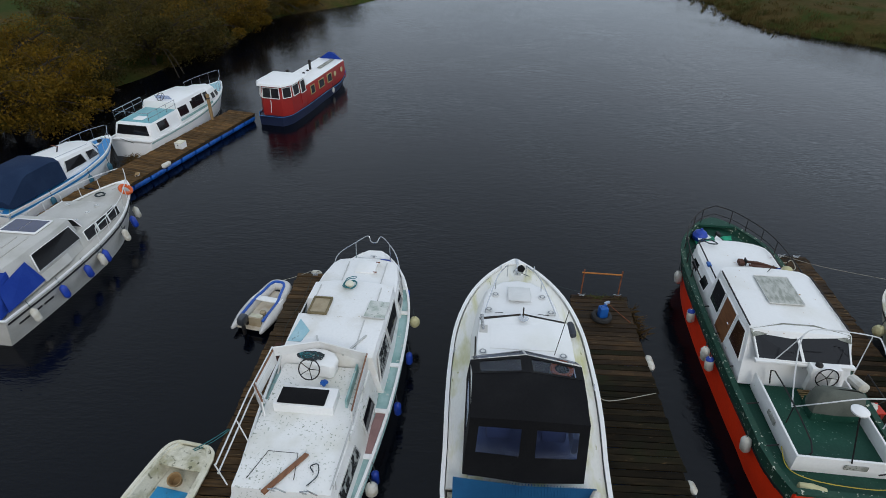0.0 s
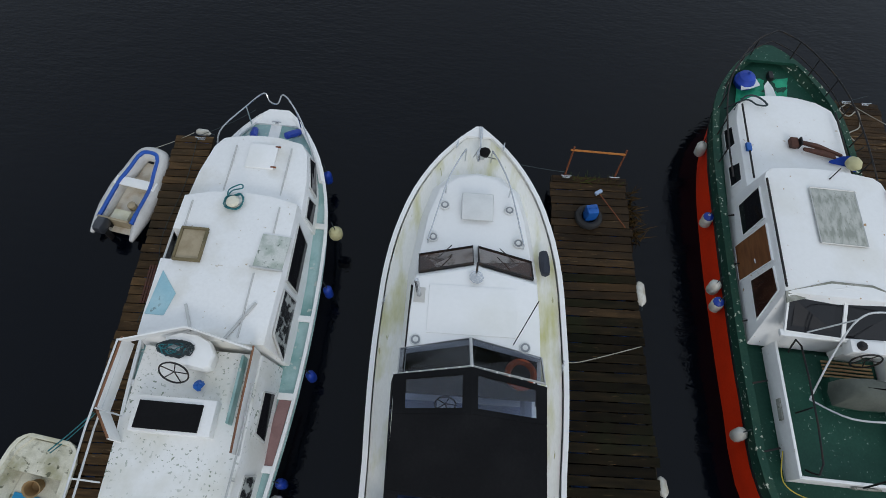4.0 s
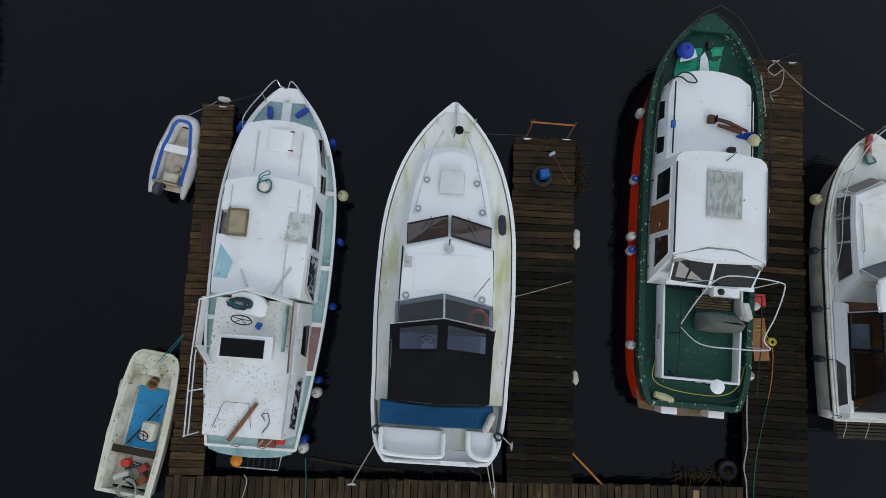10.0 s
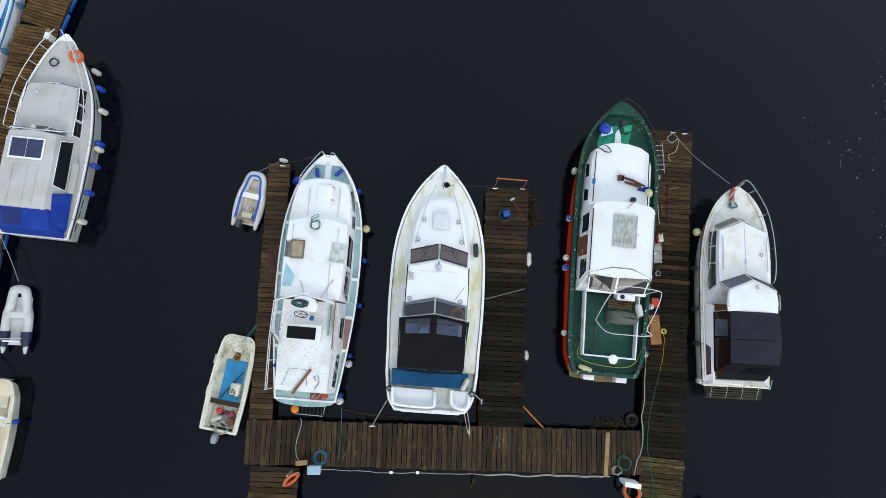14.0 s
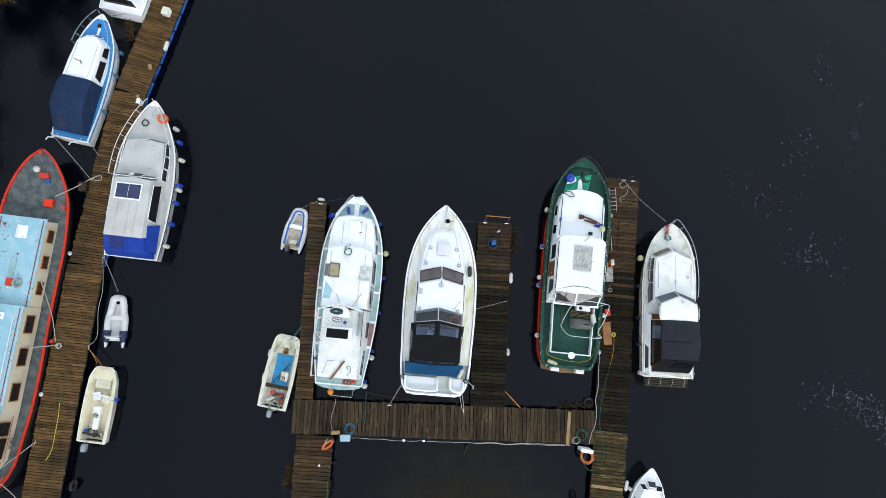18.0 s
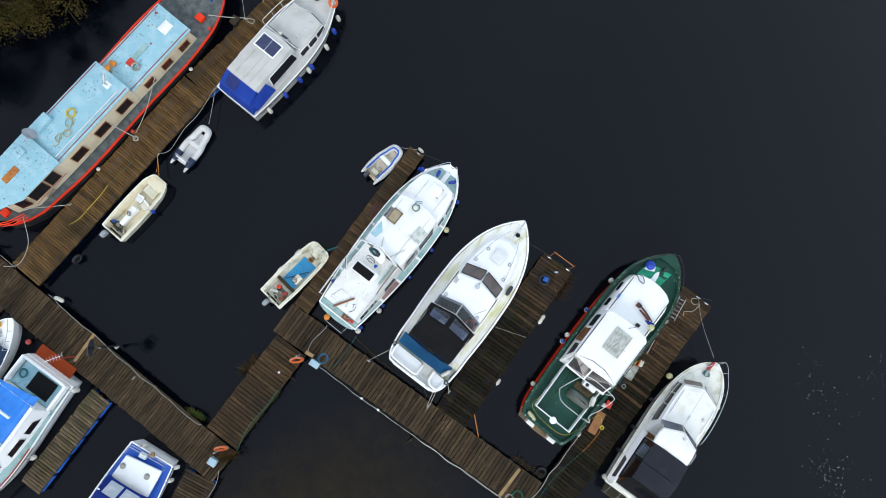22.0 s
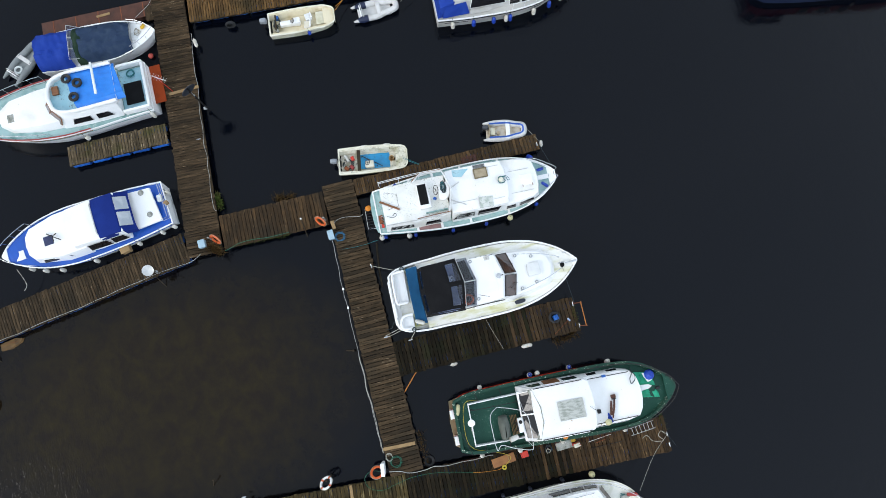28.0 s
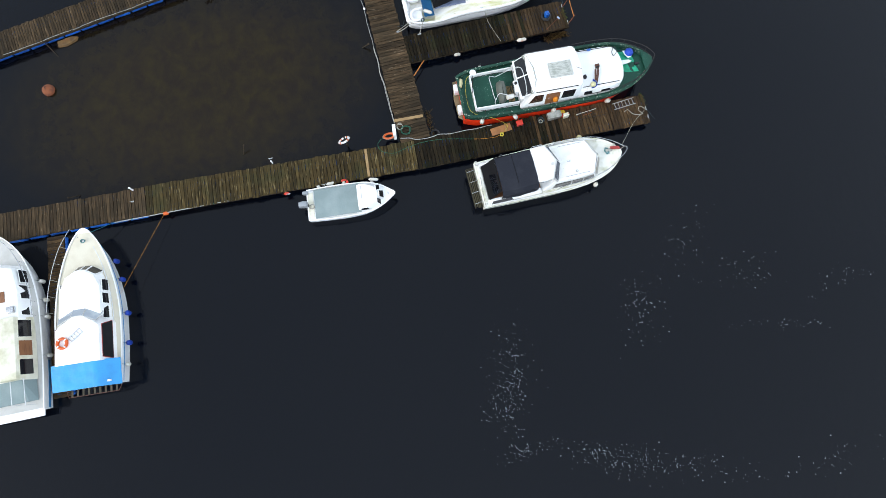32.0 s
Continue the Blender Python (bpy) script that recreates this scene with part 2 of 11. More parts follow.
BLACK_HULL = material("black_hull_paint", (0.012, 0.012, 0.014), (0.03, 0.028, 0.025), scale=1.0, rough=0.5)
CANVAS_BLACK = material("black_canvas", (0.005, 0.005, 0.006), (0.009, 0.009, 0.010), scale=1.5, rough=0.85, bump=0.3, bscale=120, grain=0.1, spec=0.2)
CANVAS_NAVY = material("navy_canvas", (0.012, 0.028, 0.070), (0.018, 0.038, 0.085), scale=1.5, rough=0.85, bump=0.8, bscale=6, spec=0.2)
CANVAS_GREY = material("dark_grey_canvas", (0.018, 0.020, 0.028), (0.026, 0.028, 0.036), scale=1.5, rough=0.85, bump=0.4, bscale=8, spec=0.2)
CANVAS_SLATE = material("faded_slate_blue_tarpaulin", (0.020, 0.040, 0.085), (0.034, 0.058, 0.10), scale=2.5, rough=0.8, bump=0.9, bscale=5, spec=0.25)
CANVAS_MOSS = material("dark_green_cover", (0.018, 0.040, 0.024), (0.028, 0.050, 0.030), scale=2, rough=0.85, bump=0.6, bscale=7, spec=0.2)
CANVAS_ROYAL = material("royal_blue_canvas", (0.008, 0.024, 0.17), (0.010, 0.030, 0.20), scale=1.5, rough=0.85, bump=0.4, bscale=9, spec=0.15)
CANVAS_BLUE = material("blue_canvas", (0.012, 0.045, 0.30), (0.02, 0.06, 0.34), scale=1.5, rough=0.8, bump=0.4, bscale=9, spec=0.2)
CANVAS_STEEL = material("steel_blue_ribbed_canvas", (0.016, 0.105, 0.235), (0.014, 0.085, 0.20), scale=2, rough=0.8, spec=0.2)
CANVAS_PALE = material("pale_grey_green_tarpaulin", (0.22, 0.28, 0.28), (0.27, 0.33, 0.33), scale=1.0, rough=0.75, bump=0.4, bscale=7, spec=0.2)
CANVAS_OLIVE = material("olive_grey_cover", (0.13, 0.14, 0.12), (0.09, 0.10, 0.085), scale=2, rough=0.8, bump=0.5, bscale=8, spec=0.2)
TARP = material("bright_blue_tarpaulin", (0.02, 0.22, 0.72), (0.02, 0.17, 0.60), scale=1.4, rough=0.5, bump=0.7, bscale=6)
TARP_SKY = material("sky_blue_tarpaulin", (0.04, 0.34, 0.72), (0.04, 0.28, 0.62), scale=1.4, rough=0.5, bump=0.6, bscale=5)
CYAN_FLOOR = material("bright_blue_floor_paint", (0.02, 0.28, 0.55), (0.03, 0.22, 0.42), scale=2, rough=0.6, spots=(0.03, 0.06, 0.08), sscale=8, sat=0.63)
RUBBER_WHITE = material("pale_grey_hypalon", (0.66, 0.65, 0.63), (0.50, 0.49, 0.46), scale=2, rough=0.6)
RUBBER_GREY = material("grey_hypalon", (0.26, 0.28, 0.28), (0.20, 0.22, 0.22), scale=2, rough=0.6)
RUBBER = material("black_rubber", (0.014, 0.014, 0.015), (0.03, 0.03, 0.03), scale=3, rough=0.75)
FLOOR_PALE = material("pale_stained_floor", (0.64, 0.58, 0.48), (0.46, 0.36, 0.24), scale=4, rough=0.7, grain=0.1)
FLOOR_TAN = material("tan_plywood_floor", (0.40, 0.33, 0.22), (0.28, 0.22, 0.13), scale=3, rough=0.7)
VINYL_WHITE = material("white_vinyl_fender", (0.68, 0.66, 0.60), (0.50, 0.46, 0.36), scale=5, rough=0.45, vary=0.12)
VINYL_BLUE = material("blue_vinyl_fender", (0.01, 0.05, 0.38), (0.01, 0.04, 0.28), scale=5, rough=0.45, vary=0.15)
VINYL_YELLOW = material("pale_yellow_buoy", (0.58, 0.54, 0.30), scale=5, rough=0.5)
VINYL_DARK = material("dark_navy_fender", (0.02, 0.025, 0.04), scale=5, rough=0.45)
ORANGE = material("orange_life_ring", (0.72, 0.12, 0.02), (0.6, 0.10, 0.02), scale=4, rough=0.5)
STEEL = material("stainless_steel", (0.62, 0.63, 0.64), scale=4, rough=0.25, metal=1.0, grain=0.0)
ALU = material("painted_pale_rail", (0.62, 0.62, 0.60), scale=4, rough=0.4, metal=0.3)
WHITE_RAIL = material("white_rail_paint", (0.74, 0.75, 0.75), scale=4, rough=0.4)
IRON = material("black_iron", (0.02, 0.02, 0.022), (0.05, 0.035, 0.025), scale=6, rough=0.6, metal=0.4)
RUST = material("rusty_steel", (0.24, 0.07, 0.025), (0.12, 0.04, 0.02), scale=5, rough=0.85, bump=0.4)
RUST_DARK = material("dark_brown_rust", (0.095, 0.038, 0.024), (0.05, 0.024, 0.018), scale=5, rough=0.85, bump=0.3)
RUST_ORANGE = material("rusty_orange_steel", (0.48, 0.17, 0.03), (0.32, 0.10, 0.02), scale=6, rough=0.8)
RUST_PLATE = material("red_oxide_plate", (0.095, 0.036, 0.022), (0.06, 0.026, 0.017), scale=2, rough=0.8, bump=0.3)
TEAK = material("varnished_teak", (0.24, 0.10, 0.04), (0.16, 0.06, 0.025), scale=2, rough=0.4, stretch=(6, 1, 6))
PLY = material("weathered_plywood", (0.34, 0.22, 0.10), (0.26, 0.16, 0.07), scale=2, rough=0.8)
CHALK_BOARD = material("streaked_pale_roof_board", (0.52, 0.53, 0.49), (0.30, 0.32, 0.28), scale=4.5, lo=0.42, hi=0.62, rough=0.8, grain=0.2, stretch=(2.2, 0.8, 1), spots=(0.20, 0.22, 0.17), sscale=22, sat=0.64)
PANEL_GREY = material("lichen_grey_panel", (0.42, 0.42, 0.38), (0.22, 0.23, 0.19), scale=3.5, lo=0.4, hi=0.6, rough=0.8, grain=0.3, bump=0.3, spots=(0.13, 0.14, 0.11), sscale=20, sat=0.60)
ROPE = material("pale_rope", (0.42, 0.40, 0.34), (0.30, 0.28, 0.22), scale=20, rough=0.9)
ROPE_DARK = material("dark_rope", (0.035, 0.05, 0.055), scale=20, rough=0.9)
ROPE_TEAL = material("teal_rope", (0.03, 0.18, 0.20), (0.02, 0.12, 0.14), scale=20, rough=0.9)
ROPE_ORANGE = material("orange_rope", (0.55, 0.22, 0.03), scale=20, rough=0.9)
ROPE_STRAW = material("straw_rope", (0.46, 0.36, 0.14), (0.36, 0.27, 0.10), scale=20, rough=0.9)
ROPE_YELLOW = material("yellow_hose", (0.58, 0.46, 0.05), scale=10, rough=0.6)
HOSE_GREEN = material("green_hose", (0.015, 0.12, 0.07), scale=10, rough=0.6)
HOSE_WHITE = material("white_hose", (0.40, 0.40, 0.38), scale=10, rough=0.6)
PLASTIC_BLUE = material("blue_plastic_drum", (0.012, 0.11, 0.42), (0.01, 0.08, 0.34), scale=3, rough=0.4)
PLASTIC_RED = material("red_plastic", (0.60, 0.035, 0.015), scale=3, rough=0.45)
PLASTIC_YELLOW = material("yellow_plastic", (0.68, 0.40, 0.02), scale=3, rough=0.45)
PLASTIC_ORANGE = material("orange_dry_bag", (0.72, 0.24, 0.015), (0.55, 0.17, 0.012), scale=5, rough=0.5)
RACK_WOOD = material("grey_weathered_slats", (0.09, 0.075, 0.05), (0.04, 0.034, 0.022), scale=3, rough=0.85)
PLASTIC_GREY = material("grey_engine_cowl", (0.30, 0.32, 0.34), scale=3, rough=0.35)
ENGINE_DARK = material("dark_engine_cowl", (0.05, 0.055, 0.065), scale=3, rough=0.35)
CLOTH_GREEN = material("green_tarpaulin", (0.015, 0.36, 0.20), (0.01, 0.25, 0.13), scale=3, rough=0.7, bump=0.5, bscale=10)
CLOTH_WHITE = material("white_cloth", (0.76, 0.80, 0.78), scale=3, rough=0.8, bump=0.3, bscale=12)
DARK = glass_material("dark_tinted_glass", (0.012, 0.012, 0.014), 0.0, 0.06)
BROWN_GLASS = material("brown_curtained_window", (0.035, 0.016, 0.011), (0.07, 0.03, 0.018), scale=2.5, lo=0.4, hi=0.65, rough=0.12, grain=0, coat=1.0)
CURTAINED = material("net_curtained_glass", (0.035, 0.038, 0.040), (0.42, 0.44, 0.42), scale=5.0, lo=0.50, hi=0.58, rough=0.15, grain=0, coat=0.6)
SCREEN_DIM = material("dim_curtained_glass", (0.055, 0.055, 0.060), (0.10, 0.09, 0.085), scale=2.0, rough=0.12, grain=0, coat=0.8)
RACK_MOSS = material("mossy_dark_slats", (0.050, 0.042, 0.018), (0.024, 0.022, 0.012), scale=3, rough=0.9, grain=0.3)
DECK_CHALK = material("chalky_non_slip_deck", (0.86, 0.85, 0.80), (0.74, 0.72, 0.62), scale=1.8, rough=0.65, grain=0.08, spots=(0.52, 0.50, 0.36), sscale=14, sat=0.66)
RED_MAT = material("weathered_red_mat", (0.090, 0.030, 0.020), (0.05, 0.022, 0.015), scale=4, rough=0.8, grain=0.2)
RED_FADED = material("faded_maroon_deck_paint", (0.30, 0.17, 0.16), (0.20, 0.11, 0.10), scale=3, rough=0.7, grain=0.2)
SMOKE = glass_material("smoked_windscreen", (0.60, 0.62, 0.66), 1.0)
VINYL_CLEAR = glass_material("clear_vinyl_window", (0.66, 0.71, 0.82), 1.0, 0.12)
SOLAR = material("solar_cells", (0.012, 0.018, 0.075), (0.02, 0.03, 0.10), scale=3, rough=0.15, grain=0, coat=0.6)
BOARD = material("wet_deck_board", (0.088, 0.050, 0.021), (0.026, 0.016, 0.008), scale=1.6, lo=0.35, hi=0.65, rough=0.7, grain=0.55, bump=0.6, bscale=30, spec=0.16,
                 vary=0.38, stretch=(1.0, 7.0, 7.0), spots=(0.19, 0.125, 0.060), sscale=2.6, sat=0.65, damp=((0.024, 0.017, 0.010), 0.55, 0.48, 0.70))
# much darker boards, laid from dark_from onwards along two finger jetties
BOARD_DARK = material("very_dark_deck_board", (0.026, 0.018, 0.009), (0.008, 0.007, 0.004), scale=1.6, lo=0.35, hi=0.65, rough=0.75, grain=0.55, bump=0.6, bscale=30, spec=0.10,
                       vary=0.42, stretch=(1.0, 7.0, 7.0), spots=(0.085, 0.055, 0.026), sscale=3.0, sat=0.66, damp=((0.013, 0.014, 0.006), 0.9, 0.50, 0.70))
BOARD_OCHRE = material("ochre_brown_deck_board", (0.185, 0.100, 0.034), (0.058, 0.033, 0.013), scale=1.6, lo=0.35, hi=0.65, rough=0.7, grain=0.55, bump=0.6, bscale=30, spec=0.16,
                       vary=0.36, stretch=(1.0, 7.0, 7.0), spots=(0.24, 0.17, 0.09), sscale=3.0, sat=0.67, damp=((0.040, 0.028, 0.012), 0.4, 0.50, 0.75))
BOARD_GREY = material("weathered_grey_deck_board", (0.088, 0.056, 0.029), (0.022, 0.016, 0.008), scale=1.6, lo=0.35, hi=0.65, rough=0.75, grain=0.55, bump=0.6, spec=0.16,
                      bscale=30, vary=0.40, stretch=(1.0, 7.0, 7.0), spots=(0.19, 0.14, 0.088), sscale=2.4, sat=0.65, damp=((0.032, 0.023, 0.013), 0.6, 0.48, 0.72))
BEAM = material("dark_wet_beam", (0.045, 0.032, 0.019), (0.022, 0.019, 0.012), scale=2, rough=0.8, bump=0.4, spec=0.2)
FLOAT_BLUE = material("blue_float_drum", (0.010, 0.12, 0.50), (0.008, 0.06, 0.28), scale=2, rough=0.45, vary=0.2)
BOARD_BROWN = material("umber_deck_board", (0.115, 0.066, 0.028), (0.036, 0.022, 0.010), scale=1.6, lo=0.35, hi=0.65, rough=0.7, grain=0.55, bump=0.6, bscale=30, spec=0.16,
                       vary=0.36, stretch=(1.0, 7.0, 7.0), spots=(0.19, 0.13, 0.07), sscale=3.0, sat=0.66, damp=((0.034, 0.024, 0.012), 0.5, 0.50, 0.74))
BOARD_PALE = material("sun_bleached_deck_board", (0.150, 0.110, 0.066), (0.060, 0.045, 0.024), scale=1.6, lo=0.35, hi=0.65, rough=0.75, grain=0.5, bump=0.6, spec=0.15,
                      bscale=30, vary=0.34, stretch=(1.0, 7.0, 7.0), spots=(0.26, 0.20, 0.13), sscale=2.4, sat=0.62, damp=((0.060, 0.056, 0.018), 0.9, 0.54, 0.68))
BOARD_MOSS = material("mossy_deck_board", (0.082, 0.055, 0.019), (0.024, 0.018, 0.007), scale=1.6, lo=0.35, hi=0.65, rough=0.75, grain=0.55, bump=0.6, spec=0.15,
                      bscale=30, vary=0.40, stretch=(1.0, 7.0, 7.0), spots=(0.150, 0.115, 0.055), sscale=2.0, sat=0.60, damp=((0.034, 0.031, 0.012), 0.7, 0.50, 0.70))


# ---- mesh helpers ----
def part(name, bm, mat, parent=None, label="", bev=0.0, at=None, smooth=35, kind=""):
    """Links a bmesh as one mesh object under a thing or a part."""
    if bev:
        sharp = [e for e in bm.edges if len(e.link_faces) == 2 and e.calc_face_angle(0) > 0.6]
        bmesh.ops.bevel(bm, geom=sharp, offset=bev, segments=2, affect="EDGES", profile=0.6)
    me = bpy.data.meshes.new(name)
    bm.to_mesh(me)
    bm.free()
    me.materials.append(mat)
    if smooth:
        me.shade_smooth()
        me.set_sharp_from_angle(angle=radians(smooth))
    ob = new(name, me)
    if parent:
        ob.parent = parent
    if at is not None:
        ob.matrix_basis = at
    return tagged(ob, label=label, kind=kind)


def thing(name, at, label, category, group="", kind=""):
    ob = new(name)
    ob.empty_display_size = 0.2
    ob.matrix_basis = at
    return tagged(ob, label, category, group, kind)


def loft(rings, cap=True, closed=True, bm=None):
    """Skin over rings of equal count; closed: each ring joins end to end."""
    bm = bm or bmesh.new()
    vs = [[bm.verts.new(p) for p in ring] for ring in rings]
    n = len(rings[0])
    for a, b in zip(vs, vs[1:]):
        for i in range(n if closed else n - 1):
            j = (i + 1) % n
            bm.faces.new((a[i], a[j], b[j], b[i]))
    if cap and closed:
        bm.faces.new(list(reversed(vs[0])))
        bm.faces.new(vs[-1])
    bmesh.ops.recalc_face_normals(bm, faces=bm.faces)
    return bm


def box(cx, cy, cz, sx, sy, sz, bm=None, turn=None):
    m = Matrix.Translation((cx, cy, cz)) @ (turn or Matrix()) @ Matrix.Diagonal((sx, sy, sz, 1))
    bm = bm or bmesh.new()
    bmesh.ops.create_cube(bm, size=1, matrix=m)
    return bm


def tube(pts, r, n=6, bm=None, closed=False):
    """A round bar along a line of points."""
    pts = [Vector(p) for p in pts]
    rings = []
    last = None
    for i, p in enumerate(pts):
        a = pts[i - 1] if i or closed else p
        b = pts[(i + 1) % len(pts)] if i < len(pts) - 1 or closed else p
        d = (b - a).normalized()
        side = last if last is not None else (Vector((0, 0, 1)) if abs(d.z) < 0.9 else Vector((1, 0, 0)))
        u = (side - d * side.dot(d)).normalized()
        last = u
        w = d.cross(u)
        rad = r[i] if isinstance(r, (list, tuple)) else r
        rings.append([p + (u * math.cos(k * math.tau / n) + w * math.sin(k * math.tau / n)) * rad for k in range(n)])
    if closed:
        rings.append(rings[0])
    return loft(rings, cap=not closed, bm=bm)


def smooth_line(pts, step=6, closed=False):
    """Points of a Catmull-Rom curve through pts."""
    pts = [Vector(p) for p in pts]
    n = len(pts)
    out = []
    for i in range(n if closed else n - 1):
        p0 = pts[(i - 1) % n] if closed or i else pts[0]
        p1, p2 = pts[i], pts[(i + 1) % n]
        p3 = pts[(i + 2) % n] if closed or i + 2 < n else pts[-1]
        for k in range(step):
            t = k / step
            out.append(0.5 * (2 * p1 + (p2 - p0) * t + (2 * p0 - 5 * p1 + 4 * p2 - p3) * t * t + (3 * p1 - p0 - 3 * p2 + p3) * t ** 3))
    return out if closed else out + [pts[-1]]


def lathe(profile, n=14, bm=None, at=None):
    """A turned shape from (radius, height) pairs."""
    m = at or Matrix()
    rings = [[m @ Vector((max(r, 0.001) * math.cos(k * math.tau / n), max(r, 0.001) * math.sin(k * math.tau / n), z)) for k in range(n)] for r, z in profile]
    return loft(rings, bm=bm)


def ring_shape(R, r, n=24, m=8, bm=None, at=None):
    """A doughnut lying flat."""
    mt = at or Matrix()
    rings = []
    for i in range(n + 1):
        a = i * math.tau / n
        rings.append([mt @ Vector(((R + r * math.cos(b)) * math.cos(a), (R + r * math.cos(b)) * math.sin(a), r * math.sin(b)))
                      for b in (k * math.tau / m for k in range(m))])
    bm = loft(rings, cap=False, bm=bm)
    bmesh.ops.remove_doubles(bm, verts=bm.verts, dist=1e-5)
    return bm


def slab(corners, thick, lift=0.0, bm=None):
    """A flat plate on a polygon of corners, thick along its normal."""
    c = [Vector(p) for p in corners]
    nrm = Vector((0, 0, 0))
    for i in range(len(c)):
        nrm += c[i].cross(c[(i + 1) % len(c)])
    nrm.normalize()
    return loft([[p + nrm * lift for p in c], [p + nrm * (lift + thick) for p in c]], bm=bm)


def prism(bottom, top, bm=None):
    """A solid between two loops of points."""
    return loft([bottom, top], bm=bm)


def at_z(loop, z):
    return [(x, y, z) for x, y in loop]


def mirror(half):
    """A closed loop from its starboard half, given from stern to bow."""
    return list(half) + [(-x, y) for x, y in reversed(half) if abs(x) > 1e-4]


def curve_of(knots):
    """A smooth function through (y, value) pairs."""
    ys, vs = [np.array(c, float) for c in zip(*knots)]
    d = np.gradient(vs, ys)

    def f(y):
        y = min(max(y, ys[0]), ys[-1])
        i = int(min(max(np.searchsorted(ys, y) - 1, 0), len(ys) - 2))
        h = ys[i + 1] - ys[i]
        t = (y - ys[i]) / h
        return float((2 * t**3 - 3 * t**2 + 1) * vs[i] + (t**3 - 2 * t**2 + t) * h * d[i] + (-2 * t**3 + 3 * t**2) * vs[i + 1] + (t**3 - t**2) * h * d[i + 1])
    return f


class Hull:
    """A boat's shell about its centre line: y from the stern at 0 to the bow, x to starboard."""

    def __init__(self, length, beams, sheer, flare=0.82, rake=0.5, steps=22, nose=0.40):
        self.length, self.b, self.z = length, curve_of(beams), curve_of(sheer)
        self.flare, self.rake, self.nose = flare, rake, nose
        self.ys = sorted([length * (1 - (1 - i / steps) ** 1.35) for i in range(steps + 1)] + [0.07, 0.2, 0.4])

    def x(self, y):
        s = max(0.0, self.length - y)
        round_bow = self.nose * math.sqrt(s) if s < 0.7 else 0.0
        return max(self.b(y), round_bow, 0.02)

    def edge(self, inset=0.0, drop=0.0, y0=0.0, y1=None, n=24):
        """Points along the starboard sheer from y0 to y1."""
        y1 = self.length if y1 is None else y1
        out = []
        for t in sorted([i / n for i in range(n + 1)] + [0.005, 0.013, 0.022]):
            y = y0 + (y1 - y0) * (1 - (1 - t) ** 1.3)
            out.append((max(self.x(y) - inset, 0.0), y - (inset * 1.2 if y > self.length - 0.05 else 0), self.z(y) - drop))
        return out

    def ring(self, y):
        """Half a section, from the keel up to the sheer."""
        b, zs = self.x(y), self.z(y)
        s = y / self.length
        wl = b * (self.flare - 0.45 * max(0, s - 0.45) ** 1.5)
        dy = self.rake * s**4
        return [Vector((0.0, y - dy * 1.2, -0.5)), Vector((wl * 0.7, y - dy * 1.1, -0.3)), Vector((wl, y - dy, 0.0)), Vector((wl + (b - wl) * 0.35, y - dy * 0.75, zs * 0.28)),
                Vector((wl + (b - wl) * 0.8, y - dy * 0.35, zs * 0.68)), Vector((b, y, zs))]

    def shell(self, lo=0, hi=6):
        """The skin of both sides between two levels of the section, closed at the stern."""
        bm = bmesh.new()
        loops = []
        for y in self.ys:
            r = self.ring(y)[lo:hi]
            loops.append(r)
        for sign in (1, -1):
            loft([[Vector((p.x * sign, p.y, p.z)) for p in r] for r in loops], closed=False, bm=bm)
        r = loops[0]
        bm.faces.new([bm.verts.new(p) for p in r] + [bm.verts.new(Vector((-p.x, p.y, p.z))) for p in reversed(r) if p.x > 1e-4])
        bmesh.ops.remove_doubles(bm, verts=bm.verts, dist=0.002)
        bmesh.ops.recalc_face_normals(bm, faces=bm.faces)
        return bm

    def band(self, z0, z1, out=0.02, y0=0.05, y1=None, sign=1, n=20):
        """A strip along one side at heights given as shares of the sheer."""
        y1 = self.length - 0.1 if y1 is None else y1
        a, b = [], []
        for i in range(n + 1):
            y = y0 + (y1 - y0) * i / n
            r = self.ring(y)

            def at(f):
                z = self.z(y) * f
                for p, q in zip(r, r[1:]):
                    if p.z <= z <= q.z + 1e-6:
                        k = (z - p.z) / max(q.z - p.z, 1e-6)
                        return p.lerp(q, k)
                return r[-1].copy()
            p, q = at(z0), at(z1)
            a.append((p, q))
        rings = []
        for p, q in a:
            rings.append([Vector((sign * p.x, p.y, p.z)), Vector((sign * (p.x + out), p.y, p.z)), Vector((sign * (q.x + out), q.y, q.z)), Vector((sign * q.x, q.y, q.z))])
        return loft(rings)

    def deck(self, y0=0.0, y1=None, inset=0.04, drop=0.06, camber=0.05, n=18):
        y1 = self.length - 0.03 if y1 is None else y1
        rings = []
        for i in range(n + 1):
            y = y0 + (y1 - y0) * (1 - (1 - i / n) ** 1.25)
            b, z = max(self.x(y) - inset, 0.01), self.z(y) - drop
            rings.append([Vector((b * k, y, z + camber * (1 - k * k))) for k in (-1, -0.6, -0.2, 0.2, 0.6, 1)] + [Vector((b, y, z - 0.05)), Vector((-b, y, z - 0.05))])
        return loft(rings)

    def bow_plate(self, reach=0.3, up=0.022):
        """A small solid plate that closes the capping rail at the stem."""
        ys = [self.length - reach * (1 - k) for k in (0, 0.3, 0.55, 0.75, 0.9, 1.0)]
        side = [(max(self.x(y), 0.03), y) for y in ys]
        out = side + [(-x, y) for x, y in reversed(side)]
        return loft([[(x, y, self.z(y) + dz) for x, y in out] for dz in (-0.05, up)])

